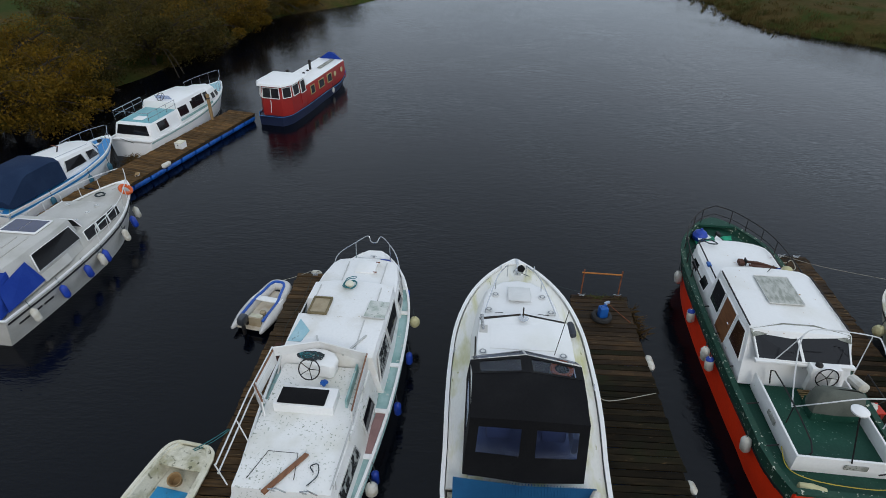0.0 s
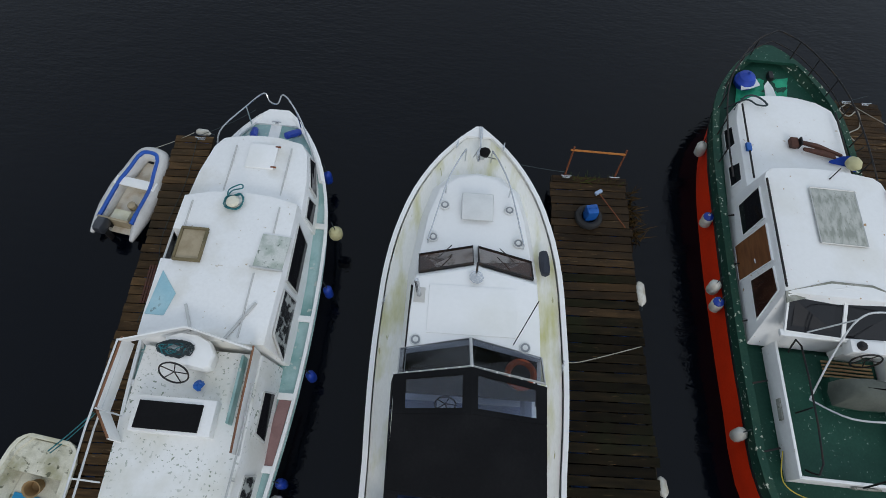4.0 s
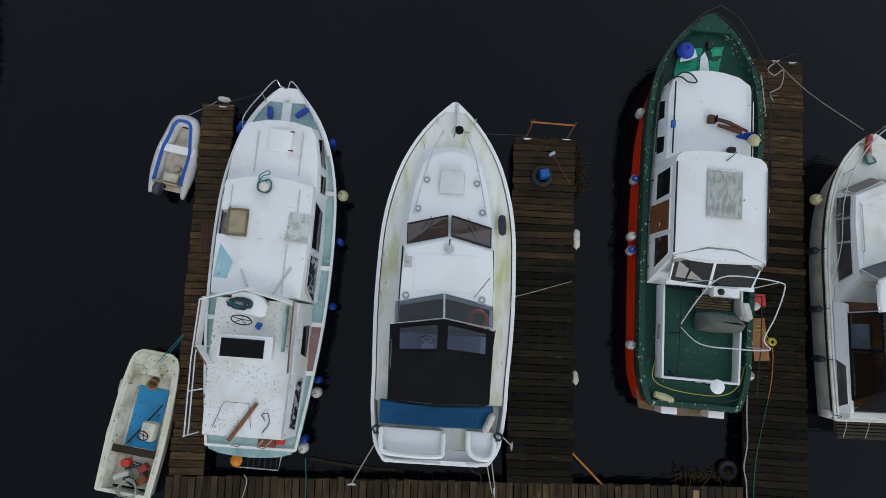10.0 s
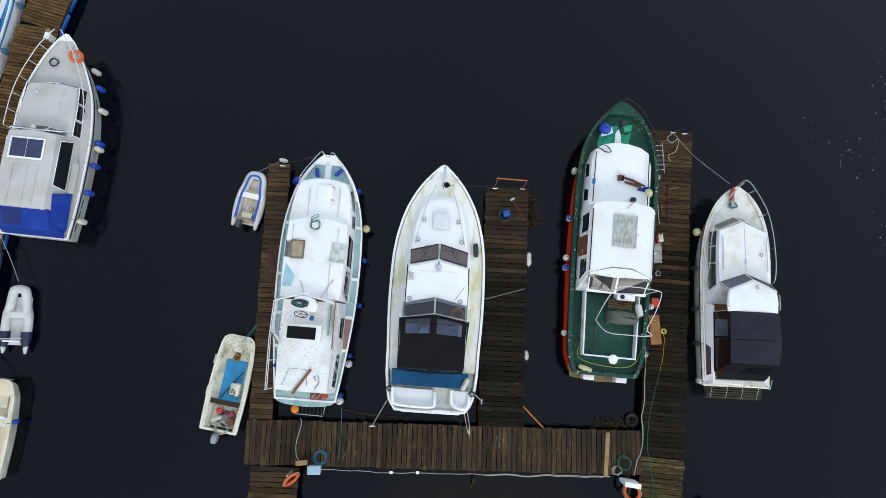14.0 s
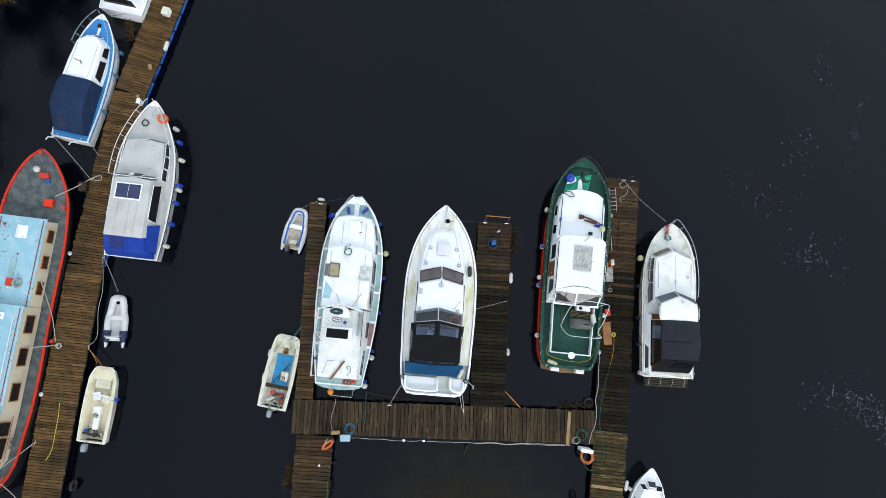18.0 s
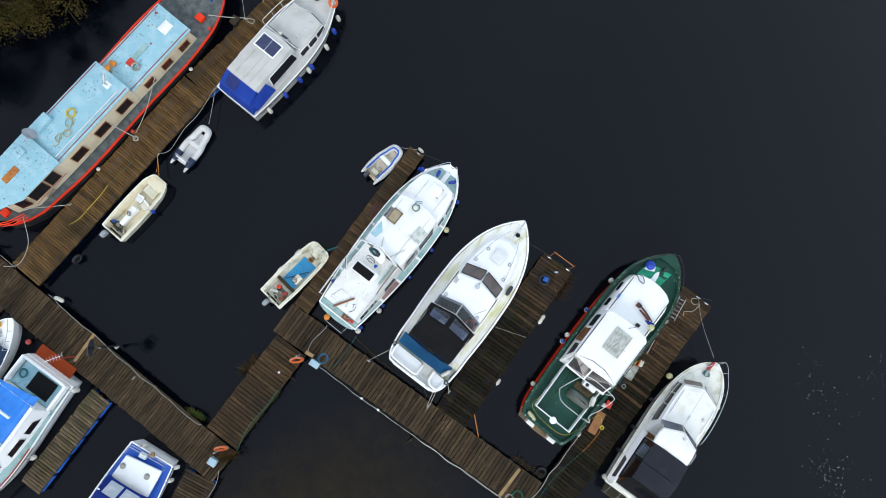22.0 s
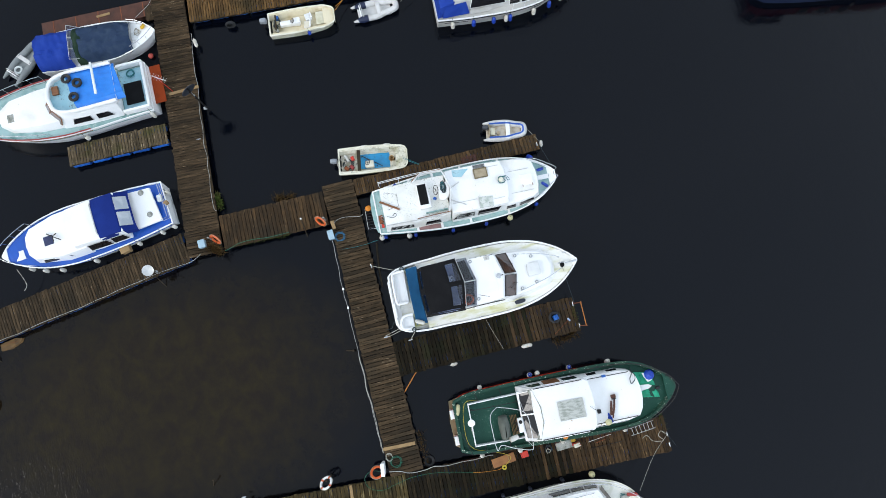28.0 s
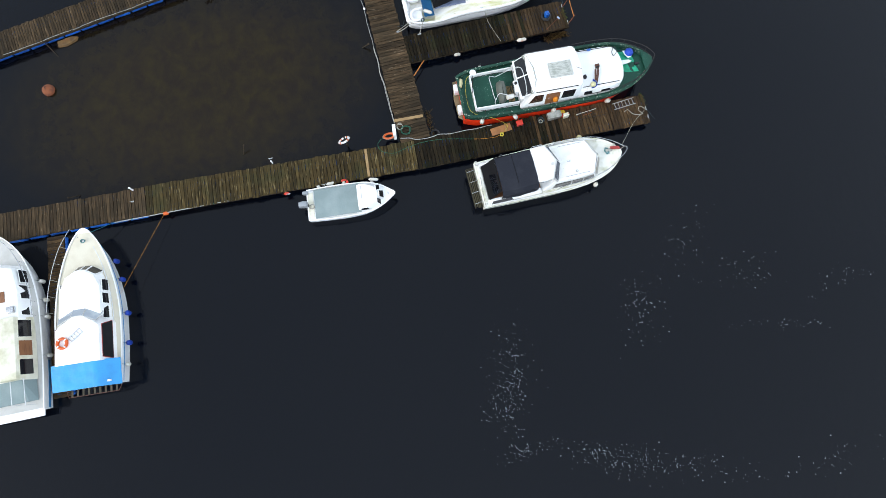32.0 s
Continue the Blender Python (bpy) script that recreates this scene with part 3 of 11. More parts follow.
    def rim(self, w=0.06, h=0.05, y0=0.0, y1=None, n=26, lift=0.0, stern=True):
        """A capping rail along the whole sheer and across the stern."""
        bm = bmesh.new()
        pts = [Vector(p) for p in self.edge(0, 0, y0, y1, n)]
        for sign in (1, -1):
            rings = []
            for p in pts:
                x, z = p.x, p.z + lift
                rings.append([Vector((sign * (x + w * 0.4), p.y, z - h * 0.6)), Vector((sign * (x + w * 0.4), p.y, z + h * 0.4)),
                              Vector((sign * max(x - w * 0.6, 0), p.y, z + h * 0.4)), Vector((sign * max(x - w * 0.6, 0), p.y, z - h * 0.6))])
            loft(rings, bm=bm)
        if stern:
            x, z = self.x(y0), self.z(y0) + lift
            box(0, y0 + w * 0.2, z - h * 0.1, 2 * x, w, h, bm=bm)
        return bm


def fender(parent, x, y, z, kind=0, tilt=0, r=0.11, h=0.5, mat=None):
    """A hanging fender: a round-ended cylinder with a lanyard eye, top-level, beside its boat."""
    m = mat or (VINYL_WHITE if kind == 0 else VINYL_BLUE)
    prof = [(0.02, h / 2 + 0.05), (0.03, h / 2 + 0.02), (r * 0.6, h / 2), (r, h / 2 - r * 0.6), (r, -h / 2 + r * 0.6), (r * 0.6, -h / 2), (0.02, -h / 2 - 0.03)]
    p = parent.matrix_basis @ Vector((x, y, z))
    rz = parent.matrix_basis.to_euler().z
    label = {0: "white vinyl fender hanging on a boat's side", 1: "blue vinyl fender hanging on a boat's side"}.get(kind, "fender hanging on a boat's side")
    ob = thing("fender", Matrix.Translation(p) @ Matrix.Rotation(rz, 4, "Z") @ Matrix.Rotation(radians(tilt), 4, "Y"), label, "fender", "fenders")
    part("fender_body", lathe(prof, 10), m, ob)
    part("lanyard", tube([(0, 0, h / 2 + 0.04), (-0.03 * (1 if x > 0 else -1), 0, h / 2 + 0.35)], 0.012, 5), ROPE_DARK, ob)
    return ob


def rope(name, pts, mat, label, r=0.018, sag=0.0, category="rope", n=10):
    """A top-level line through points, hanging a little between two."""
    pts = [Vector(p) for p in pts]
    if len(pts) == 2:
        a, b = pts
        pts = [a.lerp(b, k / n) - Vector((0, 0, sag * 4 * (k / n) * (1 - k / n))) for k in range(n + 1)]
    else:
        pts = smooth_line(pts, 9 if name == "shore_cable" else 5)
    if name == "shore_cable":
        # slack cable never lies quite straight
        pts = [p + Vector((0.07 * noise.noise(p * 1.1), 0.07 * noise.noise(p * 1.3 + Vector((9, 0, 0))), 0.02 * noise.noise(p * 2))) for p in pts]
    ob = part(name, tube(pts, r, 5), mat)
    return tagged(ob, label, category, "mooring lines and hoses")


def coil(cx, cy, z, R, turns, r, seed=0):
    rnd = random.Random(seed)
    pts = []
    for i in range(turns * 10):
        a = i * math.tau / 10
        q = R * (0.65 + 0.35 * rnd.random())
        pts.append((cx + q * math.cos(a) + 0.05 * rnd.random(), cy + q * math.sin(a), z + 0.02 + 0.05 * rnd.random()))
    return tube(smooth_line(pts, 2), r, 5)


def tangle(cx, cy, z, rx, ry, n, r, seed=0):
    """A loose heap of line thrown about inside an oval."""
    rnd = random.Random(seed)
    pts, a = [], 0.0
    for i in range(n):
        a += rnd.uniform(0.5, 1.5)
        q = math.sqrt(rnd.uniform(0.05, 1.0))
        pts.append((cx + rx * q * math.cos(a), cy + ry * q * math.sin(a), z + 0.07 * (1 - q) + 0.03 * rnd.random()))
    return tube(smooth_line(pts, 3), r, 5)


# ---- water, river bed and banks ----
def water_material():
    m = bpy.data.materials.new("dark_peaty_water")
    m.use_nodes = True
    n, l = m.node_tree.nodes, m.node_tree.links
    b = n["Principled BSDF"]
    tc = n.new("ShaderNodeTexCoord")
    # weed on the shallow bed of the basin between the jetties
    sep = n.new("ShaderNodeVectorMath")
    sep.operation = "DISTANCE"
    mp = n.new("ShaderNodeMapping")
    mp.inputs["Scale"].default_value = (1.0, 0.62, 1.0)
    l.new(tc.outputs["Object"], mp.inputs["Vector"])
    l.new(mp.outputs[0], sep.inputs[0])
    sep.inputs[1].default_value = (0.4, -23.5 * 0.62, 0)
    near = n.new("ShaderNodeMapRange")
    near.inputs["From Min"].default_value, near.inputs["From Max"].default_value = 8.2, 3.5
    l.new(sep.outputs["Value"], near.inputs["Value"])
    weed = n.new("ShaderNodeTexNoise")
    weed.inputs["Roughness"].default_value, weed.inputs["Scale"].default_value, weed.inputs["Detail"].default_value, weed.inputs["Distortion"].default_value = 0.68, 1.1, 14, 0.3
    l.new(tc.outputs["Object"], weed.inputs["Vector"])
    wr = n.new("ShaderNodeMapRange")
    wr.inputs["From Min"].default_value, wr.inputs["From Max"].default_value = 0.40, 0.74
    l.new(weed.outputs["Fac"], wr.inputs["Value"])
    mul = n.new("ShaderNodeMath")
    mul.operation = "MULTIPLY"
    l.new(near.outputs[0], mul.inputs[0])
    l.new(wr.outputs[0], mul.inputs[1])
    mud = n.new("ShaderNodeMix")
    mud.data_type = "RGBA"
    mud.inputs[6].default_value, mud.inputs[7].default_value = (0.0010, 0.0018, 0.0042, 1), (0.0112, 0.0070, 0.0038, 1)
    l.new(near.outputs[0], mud.inputs[0])
    mix = n.new("ShaderNodeMix")
    mix.data_type = "RGBA"
    mix.inputs[7].default_value = (0.0225, 0.0165, 0.0038, 1)
    l.new(mud.outputs[2], mix.inputs[6])
    l.new(mul.outputs[0], mix.inputs[0])
    l.new(mix.outputs[2], b.inputs["Base Color"])
    b.inputs["Roughness"].default_value, b.inputs["IOR"].default_value, b.inputs["Specular IOR Level"].default_value = 0.06, 1.33, 0.36
    # broad swell and fine wind ripples
    h = None
    for sc, st, amt in ((0.35, (1, 0.5, 1), 0.6), (2.2, (0.7, 1.6, 1), 0.32), (7.0, (0.6, 1.6, 1), 0.26)):
        q = n.new("ShaderNodeMapping")
        q.inputs["Scale"].default_value = st
        l.new(tc.outputs["Object"], q.inputs["Vector"])
        t = n.new("ShaderNodeTexNoise")
        t.inputs["Scale"].default_value, t.inputs["Detail"].default_value = sc, 3
        l.new(q.outputs[0], t.inputs["Vector"])
        k = n.new("ShaderNodeMath")
        k.operation = "MULTIPLY_ADD"
        l.new(t.outputs["Fac"], k.inputs[0])
        k.inputs[1].default_value = amt
        if h:
            l.new(h, k.inputs[2])
        else:
            k.inputs[2].default_value = 0
        h = k.outputs[0]
    bp = n.new("ShaderNodeBump")
    bp.inputs["Distance"].default_value = 0.10
    gust, gust_range = n.new("ShaderNodeTexNoise"), n.new("ShaderNodeMapRange")
    gust.inputs["Scale"].default_value, gust.inputs["Detail"].default_value = 0.13, 3
    l.new(tc.outputs["Object"], gust.inputs["Vector"])
    gust_range.inputs["From Min"].default_value, gust_range.inputs["From Max"].default_value = 0.40, 0.64
    gust_range.inputs["To Min"].default_value, gust_range.inputs["To Max"].default_value = 0.20, 0.50
    l.new(gust.outputs["Fac"], gust_range.inputs["Value"])
    l.new(gust_range.outputs[0], bp.inputs["Strength"])
    l.new(h, bp.inputs["Height"])
    l.new(bp.outputs[0], b.inputs["Normal"])
    return m


WATER = water_material()
me = bpy.data.meshes.new("water")
me.from_pydata([(-1500, -1500, 0), (1500, -1500, 0), (1500, 1500, 0), (-1500, 1500, 0)], [], [(0, 1, 2, 3)])
me.materials.append(WATER)
tagged(new("water", me), "dark peat-brown river water, almost still", "water", kind="structure")

GRASS = material("wet_meadow_grass", (0.036, 0.056, 0.012), (0.085, 0.058, 0.022), scale=0.25, lo=0.4, hi=0.62, rough=0.95, grain=0.4, bump=0.6, bscale=6, spec=0.03)
left_shore = curve_of([(-200, -40), (-60, -34), (-20, -33.5), (5, -32.0), (20, -29.5), (36, -26), (46, -25), (54, -19), (75, -12), (140, 5), (300, 20)])
right_shore = curve_of([(-300, 120), (-60, 75), (0, 62), (22, 46), (39, 31.6), (44, 25.8), (48.5, 23.9), (61, 23.0), (90, 18), (150, 40), (300, 60)])


def ground_height(x, y):
    d = max(left_shore(y) - x, x - right_shore(y), (-56 - y))
    d += 1.2 * noise.noise((x * 0.15, y * 0.15, 3.0))
    if d < 0:
        return max(-1.8, d * 0.35)
    return min(1.4, d * 0.22) + 0.15 * noise.noise((x * 0.5, y * 0.5, 0)) + 0.02


def build_ground():
    xs = sorted({*np.arange(-70, 80, 2.0).round(1).tolist(), *[s * v for v in (100, 150, 250, 450, 800, 1500) for s in (1, -1)]})
    ys = sorted({*np.arange(-70, 110, 2.0).round(1).tolist(), *[s * v for v in (130, 180, 260, 450, 800, 1500) for s in (1, -1)]})
    verts = [(x, y, ground_height(x, y)) for y in ys for x in xs]
    w = len(xs)
    faces = [(j * w + i, j * w + i + 1, (j + 1) * w + i + 1, (j + 1) * w + i) for j in range(len(ys) - 1) for i in range(w - 1)]
    g = bpy.data.meshes.new("ground")
    g.from_pydata(verts, [], faces)
    g.materials.append(GRASS)
    g.shade_smooth()
    tagged(new("ground", g), "wet meadow and river bed with grassy banks", "ground", kind="structure")


build_ground()

# ---- jetties ----
board_meshes = {}


def board_mesh(width, mat, size=0.165):
    key = (round(width, 2), mat.name, size)
    if key not in board_meshes:
        bm = box(0, 0, -0.0175, width, size, 0.035)
        bmesh.ops.bevel(bm, geom=[e for e in bm.edges if all(v.co.z > -0.01 for v in e.verts)], offset=0.008, segments=1, affect="EDGES")
        bm.normal_update()
        m = bpy.data.meshes.new("board")
        bm.to_mesh(m)
        bm.free()
        m.materials.append(mat)
        board_meshes[key] = m
    return board_meshes[key]


jetty_boards = []


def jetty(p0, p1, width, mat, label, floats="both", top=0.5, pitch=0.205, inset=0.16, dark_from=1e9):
    """A floating timber jetty from p0 to p1: boards across, edge beams, blue drums below."""
    a, b = Vector((*p0, 0)), Vector((*p1, 0))
    d = b - a
    length = d.length
    rz = math.degrees(math.atan2(-d.x, d.y))
    ob = thing("jetty", pose(*p0, 0, 0, 0, rz), label, "jetty", "floating jetties")
    part("edge_beam", box(width / 2 - 0.06, length / 2, top - 0.115, 0.07, length, 0.15), BEAM, ob, bev=0.01)
    part("edge_beam", box(-width / 2 + 0.06, length / 2, top - 0.115, 0.07, length, 0.15), BEAM, ob, bev=0.01)
    part("middle_beam", box(0, length / 2, top - 0.125, 0.12, length, 0.15), BEAM, ob)
    rnd = random.Random(int(abs(p0[0] * 31 + p0[1] * 17) * 10))
    if floats:
        n = max(2, int(length / 1.08))
        for i in range(n):
            y = (i + 0.5) * length / n
            for s in (1, -1):
                if floats == "both" or (floats == "right") == (s > 0):
                    q = 0.20
                    prof = [(q * 0.55, -0.5), (q * 0.95, -0.48), (q, -0.40), (q, -0.18), (q * 1.05, -0.16), (q * 1.05, -0.12), (q, -0.10), (q, 0.10),
                            (q * 1.05, 0.12), (q * 1.05, 0.16), (q, 0.18), (q, 0.40), (q * 0.95, 0.48), (q * 0.55, 0.5)]
                    ob2 = part("float_drum", lathe(prof, 10), FLOAT_BLUE, ob, at=pose(s * (width / 2 - inset), y, 0.19, 90, 0, rnd.uniform(-2, 2)))
    jetty_boards.append((ob, length, width, mat, top, pitch, rnd, dark_from))
    return ob

LBL = "timber-boarded floating jetty on blue plastic drums"
jetty((-9.08, 0.45), (-8.84, -10.38), 0.95, BOARD_BROWN, "narrow dark timber finger jetty beside a worn cruiser", inset=0.3)
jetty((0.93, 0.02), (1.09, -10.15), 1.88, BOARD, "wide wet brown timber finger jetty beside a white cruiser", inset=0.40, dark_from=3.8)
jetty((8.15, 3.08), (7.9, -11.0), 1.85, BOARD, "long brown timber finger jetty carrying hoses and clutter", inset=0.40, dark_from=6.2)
jetty((7.9, -11.02), (7.12, -27.0), 1.80, BOARD_MOSS, LBL + " with green-tinged boards", inset=0.40)
jetty((7.12, -27.02), (6.7, -41.0), 1.75, BOARD_GREY, LBL + " weathered grey")
jetty((6.98, -10.87), (-9.35, -11.3), 1.78, BOARD_GREY, "broad grey-brown timber walkway joining the finger jetties", floats="")
jetty((-8.05, -12.22), (-8.0, -18.2), 1.95, BOARD, "short grey-brown timber walkway with mossy edges", floats="")
jetty((-6.95, -19.3), (-28.5, -18.85), 1.95, BOARD_GREY, "long grey timber walkway with a white cable along its edge", floats="", pitch=0.165)
jetty((-7.6, -20.3), (-4.3, -38.5), 1.75, BOARD_GREY, "grey timber jetty with a row of blue drums along one side", pitch=0.16, inset=0.25)
jetty((-14.52, -20.3), (-14.42, -26.05), 1.2, BOARD_PALE, "short grey timber finger jetty on blue drums", pitch=0.16)
jetty((8.05, -32.35), (17.2, -32.75), 0.95, BOARD, "narrow brown timber finger jetty between two cruisers")
jetty((-22.0, -17.85), (-21.4, -4.0), 1.95, BOARD_OCHRE, "long brown timber jetty beside a barge", pitch=0.15, inset=0.32)
jetty((-21.4, -3.98), (-20.35, 6.0), 1.85, BOARD_OCHRE, "brown timber jetty with blue drums along its outer side", pitch=0.15, inset=0.2)
jetty((-20.35, 6.02), (-17.75, 16.6), 1.78, BOARD_OCHRE, "brown timber jetty end with blue drums along its outer side", pitch=0.15, inset=0.2)


# ---- boat fittings ----
def window(parent, corners, out, glass=DARK, frame=ALU, fw=0.035, depth=0.03, name="window"):
    """A pane with its own frame round it, lying on a cabin's face."""
    c = [Vector(p) for p in corners]
    nrm = Vector((0, 0, 0))
    for i in range(len(c)):
        nrm += c[i].cross(c[(i + 1) % len(c)])
    if nrm.dot(Vector(out)) < 0:
        c.reverse()
        nrm.negate()
    nrm.normalize()
    pane = part(name, slab(c, 0.02, 0.004), glass, parent)
    mid = sum(c, Vector()) / len(c)
    rings = []
    for p in c + c[:1]:
        o = p + (p - mid).normalized() * fw
        rings.append([o - nrm * 0.01, o + nrm * depth, p + nrm * depth, p - nrm * 0.01])
    part("window_frame", loft(rings, cap=False), frame, pane)
    return pane


def both(fn):
    """Calls fn for starboard and port."""
    return [fn(s) for s in (1, -1)]


def side_window(parent, corners, glass=DARK, frame=ALU, sides=(1, -1), fw=0.03):
    for s in sides:
        window(parent, [(x * s, y, z) for x, y, z in corners], (s, 0, 0.4), glass, frame, fw)


def rail(parent, pts, posts=(), r=0.016, mat=STEEL, name="guard_rail", label=""):
    g = part(name, tube(pts, r, 6), mat, parent, label)
    for top, foot in posts:
        part("stanchion", tube([top, foot], r * 0.85, 6), mat, parent)
    return g


def cabin(parent, name, low, z0, high, z1, mat, label="", bev=0.04):
    """A deckhouse from half outlines at two heights."""
    assert len(low) == len(high), name
    lo = [(x, y, z0(y) if callable(z0) else z0) for x, y in mirror(low)]
    hi = [(x, y, z1(y) if callable(z1) else z1) for x, y in mirror(high)]
    return part(name, prism(lo, hi), mat, parent, label, bev=bev)


def wheel(parent, x, y, z, R=0.2, tilt=60, turn=0, mat=IRON):
    m = pose(x, y, z, tilt, 0, turn)
    w = part("steering_wheel", ring_shape(R, 0.016, 20, 6), mat, parent, at=m)
    for k in range(5):
        a = k * math.tau / 5
        part("spoke", tube([(0, 0, -0.02), (R * math.cos(a), R * math.sin(a), 0)], 0.011, 5), mat, w)
    return w


def cleat(parent, x, y, z, turn=0):
    bm = tube([(-0.11, 0, 0.05), (-0.05, 0, 0.06), (0.05, 0, 0.06), (0.11, 0, 0.05)], 0.014, 6)
    box(0, 0, 0.025, 0.08, 0.04, 0.05, bm=bm)
    return part("cleat", bm, STEEL, parent, at=pose(x, y, z, 0, 0, turn))


def vent(parent, x, y, z, r=0.11):
    v = part("deck_vent", lathe([(r, 0), (r, 0.02), (r * 0.82, 0.035), (r * 0.78, 0.02)], 16), HATCH_PALE, parent, "round white deck vent", at=pose(x, y, z))
    part("vent_grille", lathe([(r * 0.8, 0), (r * 0.78, 0.012), (0.01, 0.012)], 14), PLASTIC_GREY, v, at=pose(0, 0, 0.012))
    part("vent_cap", lathe([(r * 0.46, 0), (r * 0.44, 0.012), (0.01, 0.016)], 12), HATCH_PALE, v, at=pose(0, 0, 0.03))
    return v


def plate(name, parent, loop, z, thick, mat, label="", bev=0.008):
    """A flat lid or panel from a ground outline."""
    return part(name, loft([[(x, y, z) for x, y in loop], [(x, y, z + thick) for x, y in loop]]), mat, parent, label, bev=bev)


def rect(x0, x1, y0, y1):
    return [(x0, y0), (x1, y0), (x1, y1), (x0, y1)]


def outboard(parent, x, y, z, mat=PLASTIC_GREY, size=1.0, name="outboard_motor", tilt=0):
    """An outboard engine: cowl, leg, bracket and propeller."""
    m = pose(x, y, z, tilt, 0, 0)
    s = size
    cowl = loft([[(px * k * s, py * k * s + oy * s, pz * s) for px, py in [(0.13, 0.20), (0.16, 0.0), (0.12, -0.24), (-0.12, -0.24), (-0.16, 0.0), (-0.13, 0.20)]]
                 for k, oy, pz in ((0.8, 0, 0.0), (1.0, 0, 0.08), (1.0, 0, 0.26), (0.85, -0.01, 0.36), (0.45, -0.02, 0.40))])
    e = part(name, cowl, mat, parent, "outboard engine cowl on the stern", at=m, bev=0.015)
    part("engine_leg", box(0, -0.06 * s, -0.33 * s, 0.09 * s, 0.16 * s, 0.7 * s), IRON, e, bev=0.02)
    part("engine_bracket", box(0, 0.16 * s, -0.08 * s, 0.18 * s, 0.10 * s, 0.22 * s), IRON, e, bev=0.015)
    return e


def windscreen(parent, pts_low, pts_high, out, glass=SMOKE, frame=ALU):
    for (a, b), (c, d) in zip(zip(pts_low, pts_low[1:]), zip(pts_high, pts_high[1:])):
        window(parent, [a, b, d, c], out, glass, frame, 0.025, name="windscreen_pane")


def hull_parts(ob, h, mat, deck=None, rim=None, drop=0.06, bottom=BLACK_HULL, rimw=0.07, split=2, label=""):
    part("bottom", h.shell(0, split + 1), bottom, ob)
    part("hull", h.shell(split, 6), mat, ob, label)
    if deck:
        part("deck", h.deck(drop=drop), deck, ob)
    if rim:
        part("gunwale", h.rim(rimw), rim, ob)
        part("bow_plate", h.bow_plate(), rim, ob)


# ---- the worn white cruiser with faded teal decks ----
def worn_cruiser():
    ob = thing("motor_cruiser", pose(-6.97, -9.45, 0, 0, 0, -1.2), "worn white cabin cruiser with faded teal decks and lichen-spotted aft roof", "boat", "moored boats")
    h = Hull(10.15, [(0, 1.22), (1.9, 1.48), (3.4, 1.63), (5, 1.69), (6.2, 1.68), (7.3, 1.60), (8.17, 1.42), (8.96, 1.14), (9.66, 0.70), (10.1, 0.28), (10.28, 0.03)],
             [(0, 1.02), (4, 1.08), (7, 1.18), (10.28, 1.42)], flare=0.86, rake=0.7, nose=0.62)
    hull_parts(ob, h, WHITE_WORN, TEAL, WHITE_WORN, label="chalky white hull with dark waterline")
    for s in (1, -1):
        part("rubbing_strake", h.band(0.66, 0.74, 0.035, sign=s), TEAL, ob)
    part("stripe", h.band(0.30, 0.40, 0.006, y0=0.2, y1=3.4), RED_DULL, ob, "faded red-brown patch")
    # rounded stern with a teal deck edge
    arc = [(1.21, 0.03), (1.12, -0.09), (0.85, -0.18), (0.45, -0.23), (0, -0.25)]
    arc = arc + [(-x, y) for x, y in reversed(arc[:-1])]
    part("stern_counter", loft([[(x * k, y * k + 0.02, z) for x, y in arc] for k, z in ((0.86, -0.1), (0.93, 0.4), (1.0, 0.99))]), WHITE_WORN, ob)
    part("stern_deck", loft([[(x, y, z) for x, y in arc] for z in (0.994, 1.035)]), TEAL, ob, "faded teal stern deck", bev=0.012)
    # white bands across the teal side decks, white margins and the fore deck's centre strip
    for s in (1, -1):
        for y in (2.1, 3.45, 5.05, 7.2):
            part("deck_band", box(s * (h.x(y) - 0.17), y, h.z(y) - 0.02, 0.34, 0.13, 0.05), WHITE_WORN, ob, bev=0.01)
        margin = [(s * (h.x(y) - 0.06), y, h.z(y) + 0.006) for y in np.linspace(8.3, 9.95, 9)]
        part("deck_margin", tube(margin, 0.07, 6), WHITE_WORN, ob)
    part("deck_band", box(0, 9.45, h.z(9.3) + 0.01, 0.26, 1.0, 0.05), WHITE_WORN, ob, bev=0.01)
    part("stem_plate", h.bow_plate(0.42, 0.03), WHITE_WORN, ob)
    part("side_patch", slab([(h.x(2.2) - 0.30, 2.15, h.z(2.2) - 0.035), (h.x(2.2) - 0.06, 2.15, h.z(2.2) - 0.035), (h.x(3.4) - 0.06, 3.38, h.z(3.4) - 0.035), (h.x(3.4) - 0.30, 3.38, h.z(3.4) - 0.035)], 0.012), RED_FADED, ob, "faded maroon side-deck panel")
    cabin(ob, "fore_cabin", [(1.40, 7.0), (1.34, 7.9), (1.14, 8.75), (0.98, 9.05), (0.4, 9.2), (0, 9.22)], 1.08, [(1.24, 7.0), (1.18, 7.9), (1.04, 8.62), (0.88, 8.88), (0.38, 9.0), (0, 9.02)], lambda y: 1.98 - 0.05 * (y - 7), WHITE_WORN)
    side_window(ob, [(1.30, 7.80, 1.42), (1.13, 8.68, 1.42), (1.07, 8.58, 1.75), (1.225, 7.84, 1.75)], DARK)
    side_window(ob, [(1.345, 7.08, 1.42), (1.32, 7.58, 1.42), (1.245, 7.56, 1.75), (1.27, 7.08, 1.75)], DARK)
    # saloon: a notch in its port side holds the open side hatch
    port_low = [(-0.7, 7.2), (-1.36, 7.15), (-1.39, 6.32), (-0.86, 6.32), (-0.86, 5.66), (-1.42, 5.66), (-1.42, 4.6), (-1.40, 4.05)]
